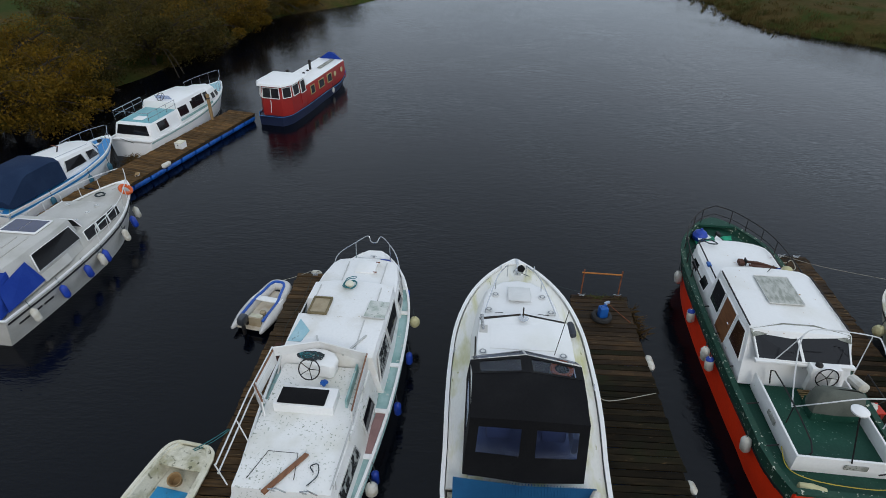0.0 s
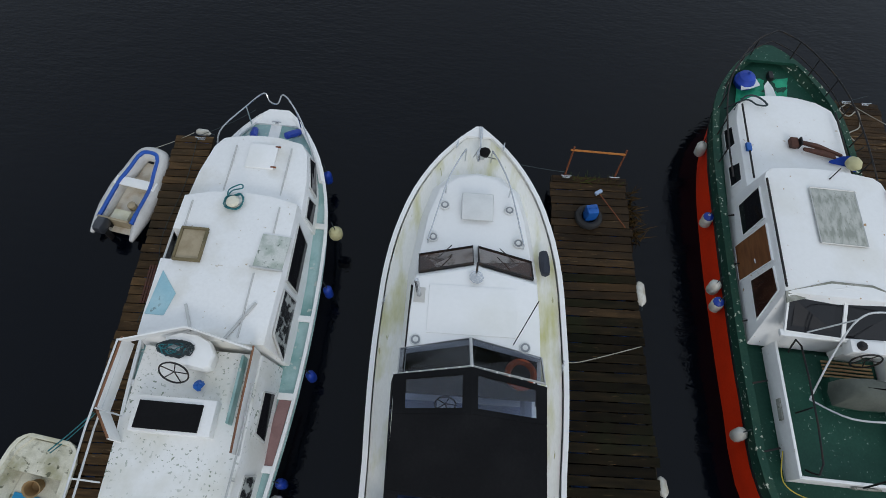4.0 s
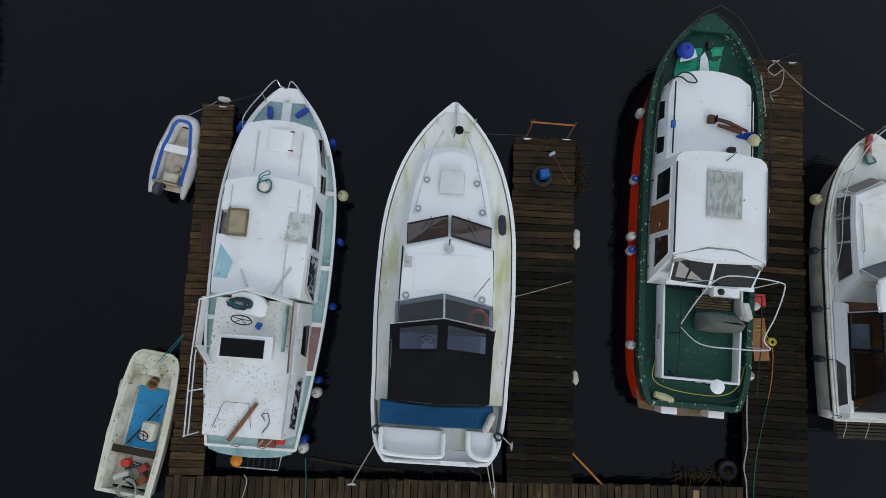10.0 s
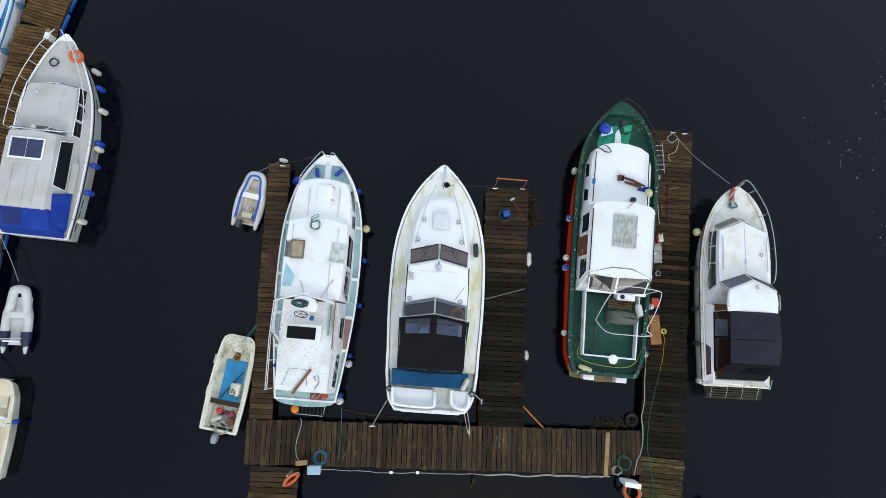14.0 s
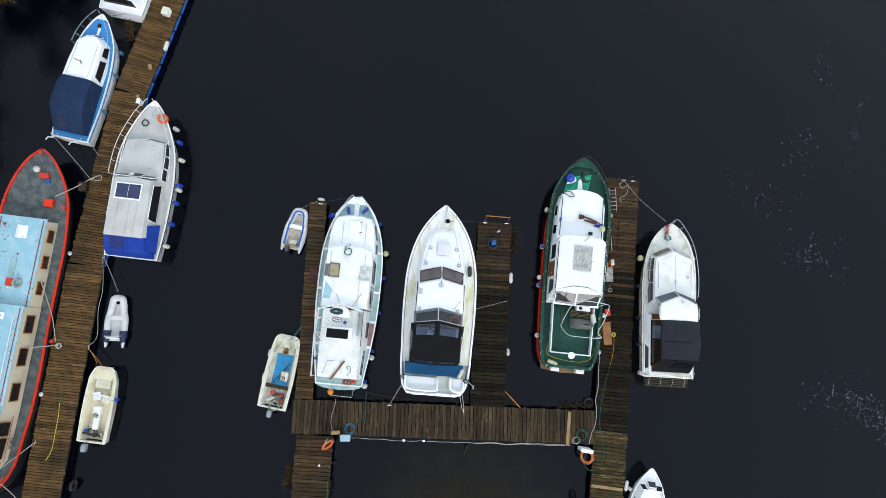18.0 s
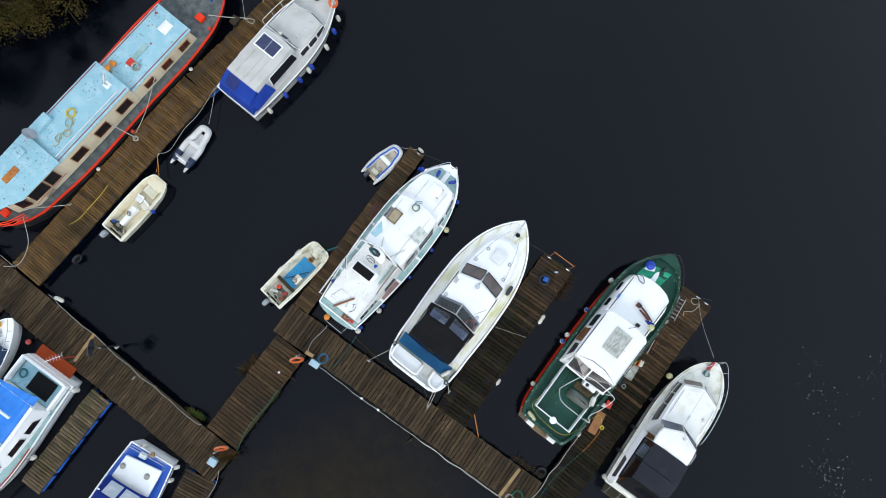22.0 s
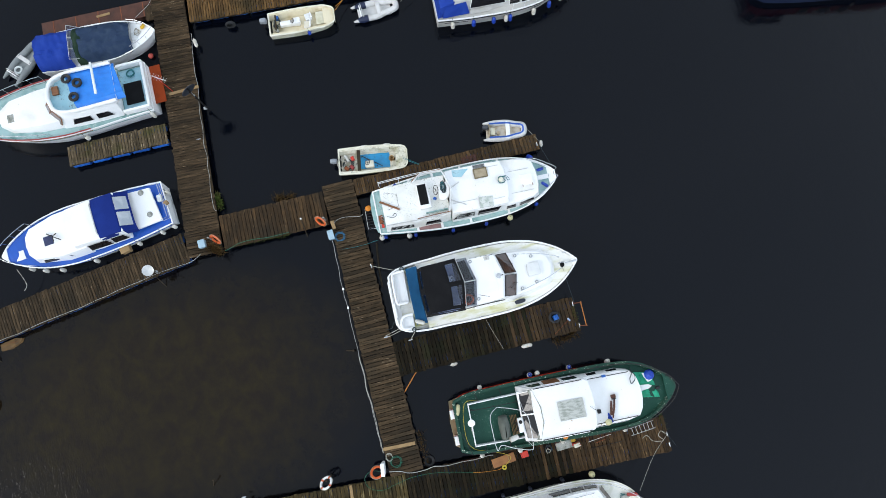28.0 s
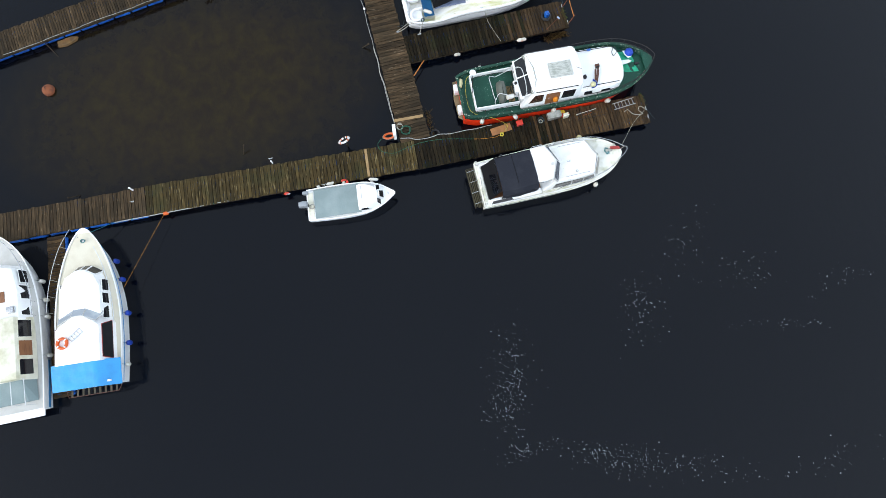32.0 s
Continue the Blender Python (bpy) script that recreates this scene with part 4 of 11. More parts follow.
    port_high = [(-0.6, 7.26), (-1.16, 7.12), (-1.18, 6.32), (-0.86, 6.32), (-0.86, 5.66), (-1.22, 5.66), (-1.20, 4.6), (-1.18, 4.1)]
    star_low, star_high = [(1.40, 4.05), (1.42, 4.6), (1.42, 5.8), (1.36, 7.15), (0.7, 7.2), (0, 7.22)], [(1.16, 4.1), (1.17, 4.6), (1.20, 5.8), (1.19, 7.12), (0.6, 7.26), (0, 7.30)]
    part("saloon", prism(at_z(star_low + port_low, 1.0), at_z(star_high + port_high, 2.22)), WHITE_WORN, ob, bev=0.025)
    side_window(ob, [(1.355, 5.45, 1.50), (1.345, 6.55, 1.50), (1.235, 6.75, 2.02), (1.25, 5.50, 2.02)], DARK)
    side_window(ob, [(1.355, 4.05, 1.50), (1.36, 5.25, 1.50), (1.25, 5.28, 2.02), (1.235, 4.40, 2.02)], CURTAINED)
    cabin(ob, "aft_cabin", [(1.18, 0.38), (1.32, 2.2), (1.30, 4.0)], 0.95, [(1.04, 0.45), (1.12, 2.2), (1.10, 4.0)], 1.93, WHITE_LICHEN, "white aft cabin roof spotted with grey lichen", bev=0.03)
    side_window(ob, [(1.275, 2.55, 1.30), (1.28, 3.42, 1.30), (1.18, 3.38, 1.62), (1.18, 2.65, 1.62)], DARK)
    side_window(ob, [(1.17, 0.62, 1.28), (1.25, 1.95, 1.28), (1.155, 1.90, 1.62), (1.09, 0.72, 1.62)], CURTAINED)
    # fore hatch and roof battens
    lid = plate("fore_hatch", ob, rect(-0.22, 0.40, 8.1, 8.72), 1.92, 0.05, WHITE)
    for y in (8.14, 8.68):
        part("hinge", box(0.40, y, 1.965, 0.12, 0.035, 0.02), RUST, lid, "rusty hinge")
    for x, y0, y1, z in ((-0.52, 7.45, 8.65, 1.95), (0.70, 7.45, 8.68, 1.95), (-0.95, 6.35, 7.0, 2.23), (0.85, 6.4, 7.0, 2.23), (0.66, 4.2, 5.5, 2.23)):
        part("roof_batten", box(x, (y0 + y1) / 2, z, 0.03, y1 - y0, 0.035), ALU, ob, bev=0.005)
    for a, b in (((0.85, 4.9), (0.4, 4.1)), ((-0.45, 4.75), (-0.22, 4.25))):
        d = Vector(b) - Vector(a)
        part("roof_batten", box((a[0] + b[0]) / 2, (a[1] + b[1]) / 2, 2.245, 0.05, d.length, 0.03, turn=Matrix.Rotation(math.atan2(-d.x, d.y), 4, "Z")), ALU, ob)
    hatch = part("roof_hatch", box(-0.70, 5.995, 2.24, 0.50, 0.68, 0.03), FLOOR_TAN, ob, "open roof hatch with a tan inside and dark weathered frame")
    for cx, cy, sx, sy in ((-0.70, 6.34, 0.54, 0.05), (-0.70, 5.65, 0.54, 0.05), (-0.95, 5.995, 0.05, 0.64), (-0.45, 5.995, 0.05, 0.64)):
        part("hatch_frame", box(cx, cy, 2.26, sx, sy, 0.07), PLATFORM_WOOD, hatch, bev=0.008)
    part("door_sill", box(-1.14, 5.99, 1.60, 0.40, 0.64, 0.06), WHITE_WORN, ob, bev=0.01)
    part("roof_panel", box(0.92, 5.97, 2.245, 0.58, 0.74, 0.03, turn=Matrix.Rotation(radians(-4), 4, "Z")), ROOF_PANEL, ob, "lichen-stained pale roof panel overhanging the edge", bev=0.006)
    part("panel_batten", box(0.88, 5.60, 2.265, 0.66, 0.03, 0.03, turn=Matrix.Rotation(radians(-4), 4, "Z")), ALU, ob)
    plate("roof_skylight", ob, [(-1.16, 4.5), (-0.80, 4.5), (-0.70, 4.95), (-1.08, 5.4)], 2.222, 0.015, SKYBLUE, "pale blue skylight")
    # upper helm: wings, console, wheel and hatch box
    for s, pts in ((-1, [(-1.30, 3.98), (-1.33, 2.74), (-0.96, 2.26)]), (1, [(1.06, 4.02), (1.08, 2.8), (1.10, 2.2)])):
        for a, b in zip(pts, pts[1:]):
            w = part("helm_wing", slab([(a[0], a[1], 1.95), (b[0], b[1], 1.95), (b[0], b[1], 2.42), (a[0], a[1], 2.42)], 0.03), WHITE_WORN, ob)
            part("wing_trim", tube([(a[0], a[1], 2.44), (b[0], b[1], 2.44)], 0.022, 5), TEAK, w)
    for a, b in (((-1.30, 3.98), (-0.2, 4.32)), ((-0.2, 4.32), (1.06, 4.02))):
        part("helm_front", slab([(a[0], a[1], 2.2), (b[0], b[1], 2.2), (b[0], b[1] - 0.08, 2.55), (a[0], a[1] - 0.08, 2.55)], 0.03), WHITE_WORN, ob)
    con = part("helm_console", loft([[(x * k - 0.22, y * k + 3.84, z) for x, y in ((-0.40, -0.12), (0.0, -0.24), (0.46, -0.30), (0.56, -0.24), (0.60, 0.0), (0.48, 0.20), (0.22, 0.32), (-0.12, 0.34), (-0.36, 0.24))] for k, z in ((0.9, 1.95), (1.0, 2.3), (0.95, 2.36))]), WHITE, ob, bev=0.02)
    part("tangled_rope", tangle(-0.32, 3.86, 2.37, 0.36, 0.17, 70, 0.013, 3), ROPE_DARK, con, "tangle of dark blue-green rope")
    part("light_line", tangle(-0.36, 3.84, 2.39, 0.30, 0.12, 24, 0.012, 5), ROPE_TEAL, con)
    wheel(ob, -0.25, 3.44, 2.34, 0.26, 62)
    part("blue_rag", tangle(0.12, 3.32, 2.02, 0.09, 0.09, 16, 0.03, 8), PLASTIC_BLUE, ob, "crumpled blue rag")
    hb = part("hatch_box", box(-0.13, 2.75, 2.05, 1.42, 0.62, 0.26), WHITE_WORN, ob, bev=0.03)
    plate("hatch_lid", hb, rect(-0.75, 0.37, 2.49, 2.96), 2.182, 0.03, CANVAS_BLACK, "black hatch lid")
    part("wing_inner", box(0.82, 3.3, 2.05, 0.05, 1.2, 0.24), TEAL, ob)
    # side and stern rails
    for x0, x1, z in ((-1.30, -1.24, 2.55), (-1.32, -1.26, 2.25)):
        rail(ob, [(x0, 3.9, z), (x0 - 0.02, 2.4, z), (x1, 0.5, z)], (), 0.018, WHITE_RAIL)
    for y in (0.5, 1.6, 2.7):
        part("stanchion", tube([(-1.27, y, 2.55), (-1.14, y, 1.9)], 0.016, 6), WHITE_RAIL, ob)
    for x, z in ((1.13, 2.2), (1.07, 2.05)):
        rail(ob, [(x, 3.4, z), (x, 2, z), (x - 0.04, 0.5, z)], [((x, y, z), (x - 0.02, y, 1.93)) for y in (0.6, 1.8, 3.2)], 0.014, ALU)
    for x in (-0.1, 0.55):
        rail(ob, [(x, 0.42, 1.95), (x - 0.06, 0.30, 2.2), (x + 0.12, 0.28, 2.28), (x + 0.22, 0.42, 1.95)], (), 0.016, STEEL, "hand_hoop")
    plate("plank", ob, [(0.25, 1.36), (0.34, 1.32), (-0.28, 0.32), (-0.38, 0.38)], 1.95, 0.05, TEAK, "loose brown plank lying on the roof")
    part("deck_box", box(0.45, 0.2, 1.12, 0.46, 0.22, 0.16), RUST, ob, bev=0.01)
    part("red_bag", box(0.82, 0.24, 1.12, 0.22, 0.16, 0.14), PLASTIC_RED, ob, bev=0.04)
    rail(ob, [(-0.78, 0.65, 1.97), (-0.55, 1.32, 2.0), (0.1, 1.32, 2.0), (0.2, 0.7, 1.97)], (), 0.008, IRON, "wire_hoop")
    part("line_loop", tube(smooth_line([(0.5, 0.6, 1.96), (0.66, 0.85, 1.97), (0.60, 1.1, 1.99), (0.45, 1.05, 1.97), (0.55, 0.92, 1.96)], 5), 0.012, 5), ROPE_DARK, ob)
    # bathing platform frame behind the stern
    fr = rail(ob, [(-0.45, -0.22, 0.62), (-0.45, -0.62, 0.60), (0.72, -0.64, 0.60), (0.78, -0.2, 0.62)], (), 0.02, STEEL, "stern_platform")
    for x in np.linspace(-0.3, 0.65, 7):
        part("platform_slat", box(float(x), -0.42, 0.60, 0.025, 0.42, 0.02), IRON, fr)
    part("orange_bag", lathe([(0.02, 0), (0.14, 0.04), (0.17, 0.14), (0.1, 0.24), (0.02, 0.27)], 9), PLASTIC_ORANGE, ob, "crumpled orange bag", at=pose(-0.42, -0.42, 0.62))
    # bow rail, rolled fenders and cleat on the fore deck
    rail(ob, smooth_line([(-1.12, 8.7, 1.35), (-1.02, 9.0, 1.92), (-0.55, 9.7, 2.02), (-0.22, 10.1, 2.05), (-0.1, 10.0, 1.9), (0.1, 9.95, 1.9), (0.24, 10.1, 2.05), (0.6, 9.7, 2.0), (0.95, 9.1, 1.9), (1.15, 8.6, 1.3)], 5),
         [((-0.55, 9.7, 2.02), (-0.58, 9.66, 1.32)), ((0.6, 9.7, 2.0), (0.62, 9.66, 1.32))], 0.018, STEEL, "bow_rail")
    cleat(ob, 0.02, 9.75, 1.42)
    for x, y, a in ((-0.42, 9.35, 15), (0.48, 9.42, -35)):
        part("stowed_fender", lathe([(0.02, -0.25), (0.08, -0.21), (0.09, 0), (0.08, 0.21), (0.02, 0.25)], 9), VINYL_BLUE, ob, "blue fender stowed on the fore deck", at=pose(x, y, 1.50, 60, 0, a))
    part("rope_coil", coil(-0.09, 7.02, 2.24, 0.22, 3, 0.014, 1), ROPE_TEAL, ob, "coil of teal rope on the roof")
    part("rope_tail", tube(smooth_line([(-0.24, 7.1, 2.26), (-0.26, 7.3, 2.27), (-0.05, 7.45, 2.27), (0.0, 7.36, 2.27), (-0.2, 7.26, 2.28), (-0.3, 6.95, 2.26)], 5), 0.014, 5), ROPE_TEAL, ob)
    part("mushroom_vent", lathe([(0.09, 0), (0.09, 0.08), (0.14, 0.10), (0.1, 0.15), (0.01, 0.17)], 12), CREAM, ob, at=pose(-0.10, 7.0, 2.22))
    for y, k in ((8.9, 1), (5.9, 1), (4.0, 1), (1.9, 1), (0.25, 1)):
        fender(ob, h.x(y) + 0.1, y, 0.55, k, 0, 0.1, 0.42)
    for y, k in ((1.55, 0), (0.02, 0)):
        fender(ob, h.x(y) + 0.13, y, 0.60, k, 0, 0.15, 0.36)
    fender(ob, h.x(7.25) + 0.16, 7.25, 0.80, 2, 0, 0.16, 0.32, VINYL_YELLOW)
    fender(ob, -h.x(8.8) - 0.22, 9.1, 0.72, 1, 25, 0.15, 0.66)
    fender(ob, -1.36, 1.3, 0.9, 1, 10, 0.10, 0.4)


worn_cruiser()


# ---- the white sports cruiser with a black canopy ----
def white_cruiser():
    ob = thing("sports_cruiser", pose(-1.90, -9.6, 0, 0, 0, 0), "white sports cruiser with black cockpit canopy and yellowed side decks", "boat", "moored boats")
    h = Hull(10.2, [(0, 1.42), (0.3, 1.63), (1.0, 1.80), (2.6, 1.87), (5.2, 1.92), (6.5, 1.86), (7.5, 1.68), (8.6, 1.29), (9.45, 0.76), (9.9, 0.36), (10.2, 0.03)],
             [(0, 1.05), (2.3, 1.10), (2.9, 1.26), (6, 1.30), (10.2, 1.42)], flare=0.84, rake=0.9, nose=0.30)
    hull_parts(ob, h, WHITE, None, WHITE, bottom=NAVY_HULL, rimw=0.10)
    part("side_deck", h.deck(1.6, 10.2, inset=0.08, drop=0.07, camber=0.02), YELLOWED, ob, "white side deck yellowed with algae")
    for s in (1, -1):
        part("rubbing_strake", h.band(0.80, 0.86, 0.03, sign=s), ALU, ob)
    part("cockpit_sole", h.deck(0.1, 1.7, inset=0.12, drop=0.35, camber=0.0), YELLOWED, ob)
    part("stem_plate", box(0.05, 10.0, 1.46, 0.09, 0.32, 0.03), STEEL, ob, bev=0.008)
    # coachroof: low trunk forward, then the saloon
    trunk_low = [(1.40, 4.2), (1.40, 6.3), (1.24, 7.6), (1.02, 8.45), (0.60, 8.85), (0, 8.95)]
    trunk_high = [(1.20, 4.2), (1.18, 6.3), (1.04, 7.5), (0.84, 8.25), (0.45, 8.6), (0, 8.7)]
    cabin(ob, "coachroof", trunk_low, lambda y: h.z(y) - 0.09, trunk_high, lambda y: 1.84 - 0.10 * max(0, y - 6.3), WHITE, bev=0.06)
    cabin(ob, "saloon", [(1.25, 3.6), (1.26, 5.0), (1.22, 6.5), (0, 6.95)], 1.3, [(1.22, 3.7), (1.21, 5.0), (1.17, 5.72), (0.0, 6.0)], 2.42, WHITE, bev=0.04)
    for s in (1, -1):
        window(ob, [(s * 0.06, 6.74, 1.78), (s * 1.14, 6.44, 1.84), (s * 1.10, 5.86, 2.30), (s * 0.06, 6.12, 2.30)], (0, 1, 1), BROWN_GLASS, IRON, 0.02, 0.05, "fore_window")
        part("wiper", tube([(s * 0.5, 6.7, 1.9), (s * 0.75, 6.25, 2.24)], 0.010, 5), IRON, ob)
        window(ob, [(s * 1.247, 3.6, 1.62), (s * 1.245, 5.9, 1.56), (s * 1.242, 5.8, 1.72), (s * 1.238, 4.9, 1.98), (s * 1.238, 4.2, 1.98), (s * 1.242, 3.8, 1.82)], (s, 0, 0.3), DARK, IRON, 0.02)
    plate("roof_hatch", ob, rect(-0.88, 0.78, 4.62, 5.58), 2.42, 0.02, WHITE)
    plate("roof_lid", ob, rect(-1.16, -0.95, 5.2, 5.5), 2.42, 0.015, GREY_DECK)
    part("exhaust_pipe", tube([(-1.06, 5.34, 2.42), (-1.12, 5.5, 2.78)], 0.045, 9), STEEL, ob)
    plate("fore_hatch", ob, rect(-0.33, 0.35, 7.38, 8.05), 1.80, 0.04, HATCH_PALE, "pale grey square deck hatch", bev=0.03)
    for x, y, z in ((-0.70, 7.76, 1.72), (-0.90, 6.91, 1.81), (0.71, 7.73, 1.72), (0.89, 6.89, 1.81), (-1.06, 4.47, 2.42), (0.93, 4.45, 2.42)):
        vent(ob, x, y, z)
    part("horn", lathe([(0.02, 0), (0.03, 0.05), (0.14, 0.09), (0.02, 0.12)], 9), STEEL, ob, at=pose(0.0, 5.75, 2.42))
    part("lamp_post", tube([(0.0, 5.85, 2.42), (0.0, 5.95, 2.72)], 0.02, 6), IRON, ob)
    rail(ob, [(0.72, 4.5, 2.42), (1.0, 4.95, 3.5)], (), 0.01, IRON, "aerial")
    # fore rails
    for s in (1, -1):
        pts = [(s * 0.30, 9.2, 1.85), (s * 0.50, 8.7, 1.98), (s * 0.70, 8.1, 2.02), (s * 1.0, 6.8, 1.9)]
        rail(ob, smooth_line(pts, 4), [(pts[0], (s * 0.30, 9.2, 1.40)), (pts[2], (s * 0.70, 8.1, 1.68)), (pts[3], (s * 1.0, 6.78, 1.80))], 0.018, STEEL)
    win = part("windlass", box(0.05, 9.3, 1.52, 0.20, 0.16, 0.18), STEEL, ob, bev=0.03)
    part("anchor", tube([(0.0, 9.1, 1.55), (0.02, 9.45, 1.60), (-0.12, 9.2, 1.55), (0.02, 9.45, 1.60), (0.2, 9.22, 1.55)], 0.028, 6), STEEL, win)
    part("bag", lathe([(0.02, 0), (0.11, 0.03), (0.13, 0.12), (0.06, 0.2)], 8), CANVAS_BLACK, win, "black bag over the windlass", at=pose(0.14, 9.28, 1.58))
    part("anchor_chain", tube([(0.05, 9.5, 1.46), (0.05, 10.1, 1.47)], 0.02, 5), STEEL, win)
    # cockpit windscreen with a V front
    lo = [(-1.31, 4.28, 2.40), (-0.06, 4.55, 2.44), (1.22, 4.28, 2.40)]
    hi = [(-1.28, 3.72, 2.84), (-0.05, 3.92, 2.90), (1.19, 3.72, 2.84)]
    windscreen(ob, lo, hi, (0, 1, 1))
    part("screen_post", tube([lo[1], hi[1]], 0.035, 6), ALU, ob)
    ring = part("life_ring", ring_shape(0.23, 0.058, 22, 8), ORANGE, None, at=pose(-1.06, -5.66, 2.505, 0, 0, 0))
    tagged(ring, "orange life ring lying behind the windscreen", "life ring")
    plate("dashboard", ob, [(-1.2, 3.5), (1.14, 3.5), (1.14, 4.2), (-0.05, 4.44), (-1.2, 4.2)], 2.424, 0.02, CANVAS_BLACK)
    wheel(ob, -0.45, 3.35, 2.42, 0.18, 55)
    for x in (-0.65, 0.6):
        part("helm_seat", box(x, 2.7, 1.9, 0.55, 0.5, 0.5), SEAT_BLUE, ob, bev=0.08)
    part("cockpit_floor", box(-0.05, 2.7, 1.35, 2.5, 2.0, 0.06), SEAT_BLUE, ob)
    part("helm_console", box(-0.42, 3.25, 2.05, 0.34, 0.42, 0.5), WHITE, ob, bev=0.05)
    part("side_trim", box(1.02, 2.9, 1.95, 0.14, 1.5, 0.5), HATCH_PALE, ob, bev=0.03)
    # canopy in panels: front with windows, roof, aft with windows, sides
    f0, f1 = [(-1.36, 3.70, 2.86), (-0.04, 3.90, 2.92), (1.22, 3.66, 2.86)], [(-1.30, 3.02, 3.10), (-0.04, 3.08, 3.18), (1.17, 3.0, 3.10)]
    a1, a2 = [(-1.30, 1.90, 2.98), (-0.05, 1.84, 3.06), (1.16, 1.88, 2.98)], [(-1.42, 1.66, 1.42), (-0.05, 1.55, 1.40), (1.20, 1.62, 1.42)]
    can = part("canopy_roof", loft([[Vector(p) for p in f1], [Vector(p).lerp(Vector(q), 0.5) + Vector((0, 0, 0.05)) for p, q in zip(f1, a1)], [Vector(p) for p in a1]], closed=False), CANVAS_BLACK, ob, "black canvas cockpit canopy")

    def cloth(name, quad, wins=(), out=(0, 0, 1)):
        """A cloth panel with clear windows let into it; quad in order low-left, low-right, high-right, high-left."""
        q = [Vector(p) for p in quad]
        at = lambda u, v: q[0].lerp(q[1], u).lerp(q[3].lerp(q[2], u), v)
        us, vs = sorted({0, 1, *[w for win in wins for w in win[:2]]}), sorted({0, 1, *[w for win in wins for w in win[2:]]})
        bm = bmesh.new()
        for u0, u1 in zip(us, us[1:]):
            for v0, v1 in zip(vs, vs[1:]):
                if any(w[0] <= u0 and u1 <= w[1] and w[2] <= v0 and v1 <= w[3] for w in wins):
                    continue
                bm.faces.new([bm.verts.new(at(*p)) for p in ((u0, v0), (u1, v0), (u1, v1), (u0, v1))])
        bmesh.ops.remove_doubles(bm, verts=bm.verts, dist=1e-4)
        bmesh.ops.solidify(bm, geom=bm.faces[:], thickness=0.012)
        p = part(name, bm, CANVAS_BLACK, can)
        for w in wins:
            part("clear_window", slab([at(w[0], w[2]), at(w[1], w[2]), at(w[1], w[3]), at(w[0], w[3])], 0.005), VINYL_CLEAR, p)
    cloth("front_panel", (f0[0], f0[1], f1[1], f1[0]), [(0.16, 0.88, 0.15, 0.88)])
    cloth("front_panel", (f0[1], f0[2], f1[2], f1[1]), [(0.08, 0.86, 0.15, 0.88)])
    cloth("aft_panel", (a2[0], a2[1], a1[1], a1[0]), [(0.16, 0.86, 0.42, 0.86)])
    cloth("aft_panel", (a2[1], a2[2], a1[2], a1[1]), [(0.12, 0.84, 0.42, 0.86)])
    for s, k in ((-1, 0), (1, 2)):
        cloth("side_panel", ((s * 1.38 - 0.05, 3.7, 2.3), a2[k], a1[k], f0[k]), [(0.2, 0.75, 0.35, 0.8)])
    for i in range(13):
        u = i / 12
        p = Vector(f0[0]).lerp(Vector(f0[1]), u * 2) if u < 0.5 else Vector(f0[1]).lerp(Vector(f0[2]), u * 2 - 1)
        part("stud", lathe([(0.018, 0), (0.012, 0.012)], 6), WHITE, can, at=Matrix.Translation(p + Vector((0, 0.02, 0.01))))
    # aft cockpit: blue ribbed seat cover, white corner seats, walkway, stern platform
    cov = part("seat_cover", loft([[(-1.60, 1.02, 1.12), (-1.60, 1.05, 1.34), (-1.62, 1.62, 1.36), (-1.62, 1.66, 1.12)], [(-0.1, 0.98, 1.12), (-0.1, 1.0, 1.33), (-0.1, 1.52, 1.34), (-0.1, 1.56, 1.12)],
                                     [(1.45, 0.98, 1.12), (1.45, 1.0, 1.34), (1.48, 1.56, 1.36), (1.48, 1.6, 1.12)]]), CANVAS_STEEL, ob, "steel blue ribbed seat cover")
    for i in range(44):
        x = -1.56 + i * 0.069
        part("cover_rib", box(x, 1.30, 1.352, 0.018, 0.54, 0.012), CANVAS_STEEL, cov)
    for lo_x, hi_x in ((-1.55, 0.16), (0.84, 1.56)):
        st = part("stern_seat", loft([[(x, y, z) for x, y in ((lo_x, 0.90), (lo_x, 0.42), (lo_x + 0.2, 0.24), (hi_x - 0.15, 0.20), (hi_x, 0.42), (hi_x, 0.86))] for z in (0.78, 1.02)]), WHITE, ob, bev=0.05)
        part("seat_back", tube(smooth_line([(lo_x, 0.92, 1.16), (lo_x + 0.02, 0.45, 1.16), (lo_x + 0.2, 0.24, 1.16), (hi_x - 0.15, 0.20, 1.16), (hi_x, 0.42, 1.14), (hi_x, 0.8, 1.1)], 4), 0.075, 8), WHITE, st)
    part("swim_platform", loft([[(x, y, z) for x, y in ((-1.5, 0.30), (-1.42, 0.02), (-1.15, -0.12), (1.2, -0.14), (1.46, 0.02), (1.56, 0.30))] for z in (0.62, 0.74)]), WHITE, ob, bev=0.03)
    rail(ob, smooth_line([(-1.68, 0.7, 1.16), (-1.5, 0.2, 1.12), (-1.1, 0.06, 1.10), (0.1, 0.02, 1.10)], 4), [((-1.1, 0.06, 1.1), (-1.1, 0.06, 0.74)), ((0.1, 0.02, 1.1), (0.1, 0.02, 0.74))], 0.016, STEEL)
    rail(ob, smooth_line([(1.66, 0.6, 1.14), (1.5, 0.16, 1.12), (1.1, 0.04, 1.10), (0.85, 0.03, 1.1)], 4), [((0.85, 0.03, 1.1), (0.85, 0.03, 0.74))], 0.016, STEEL)
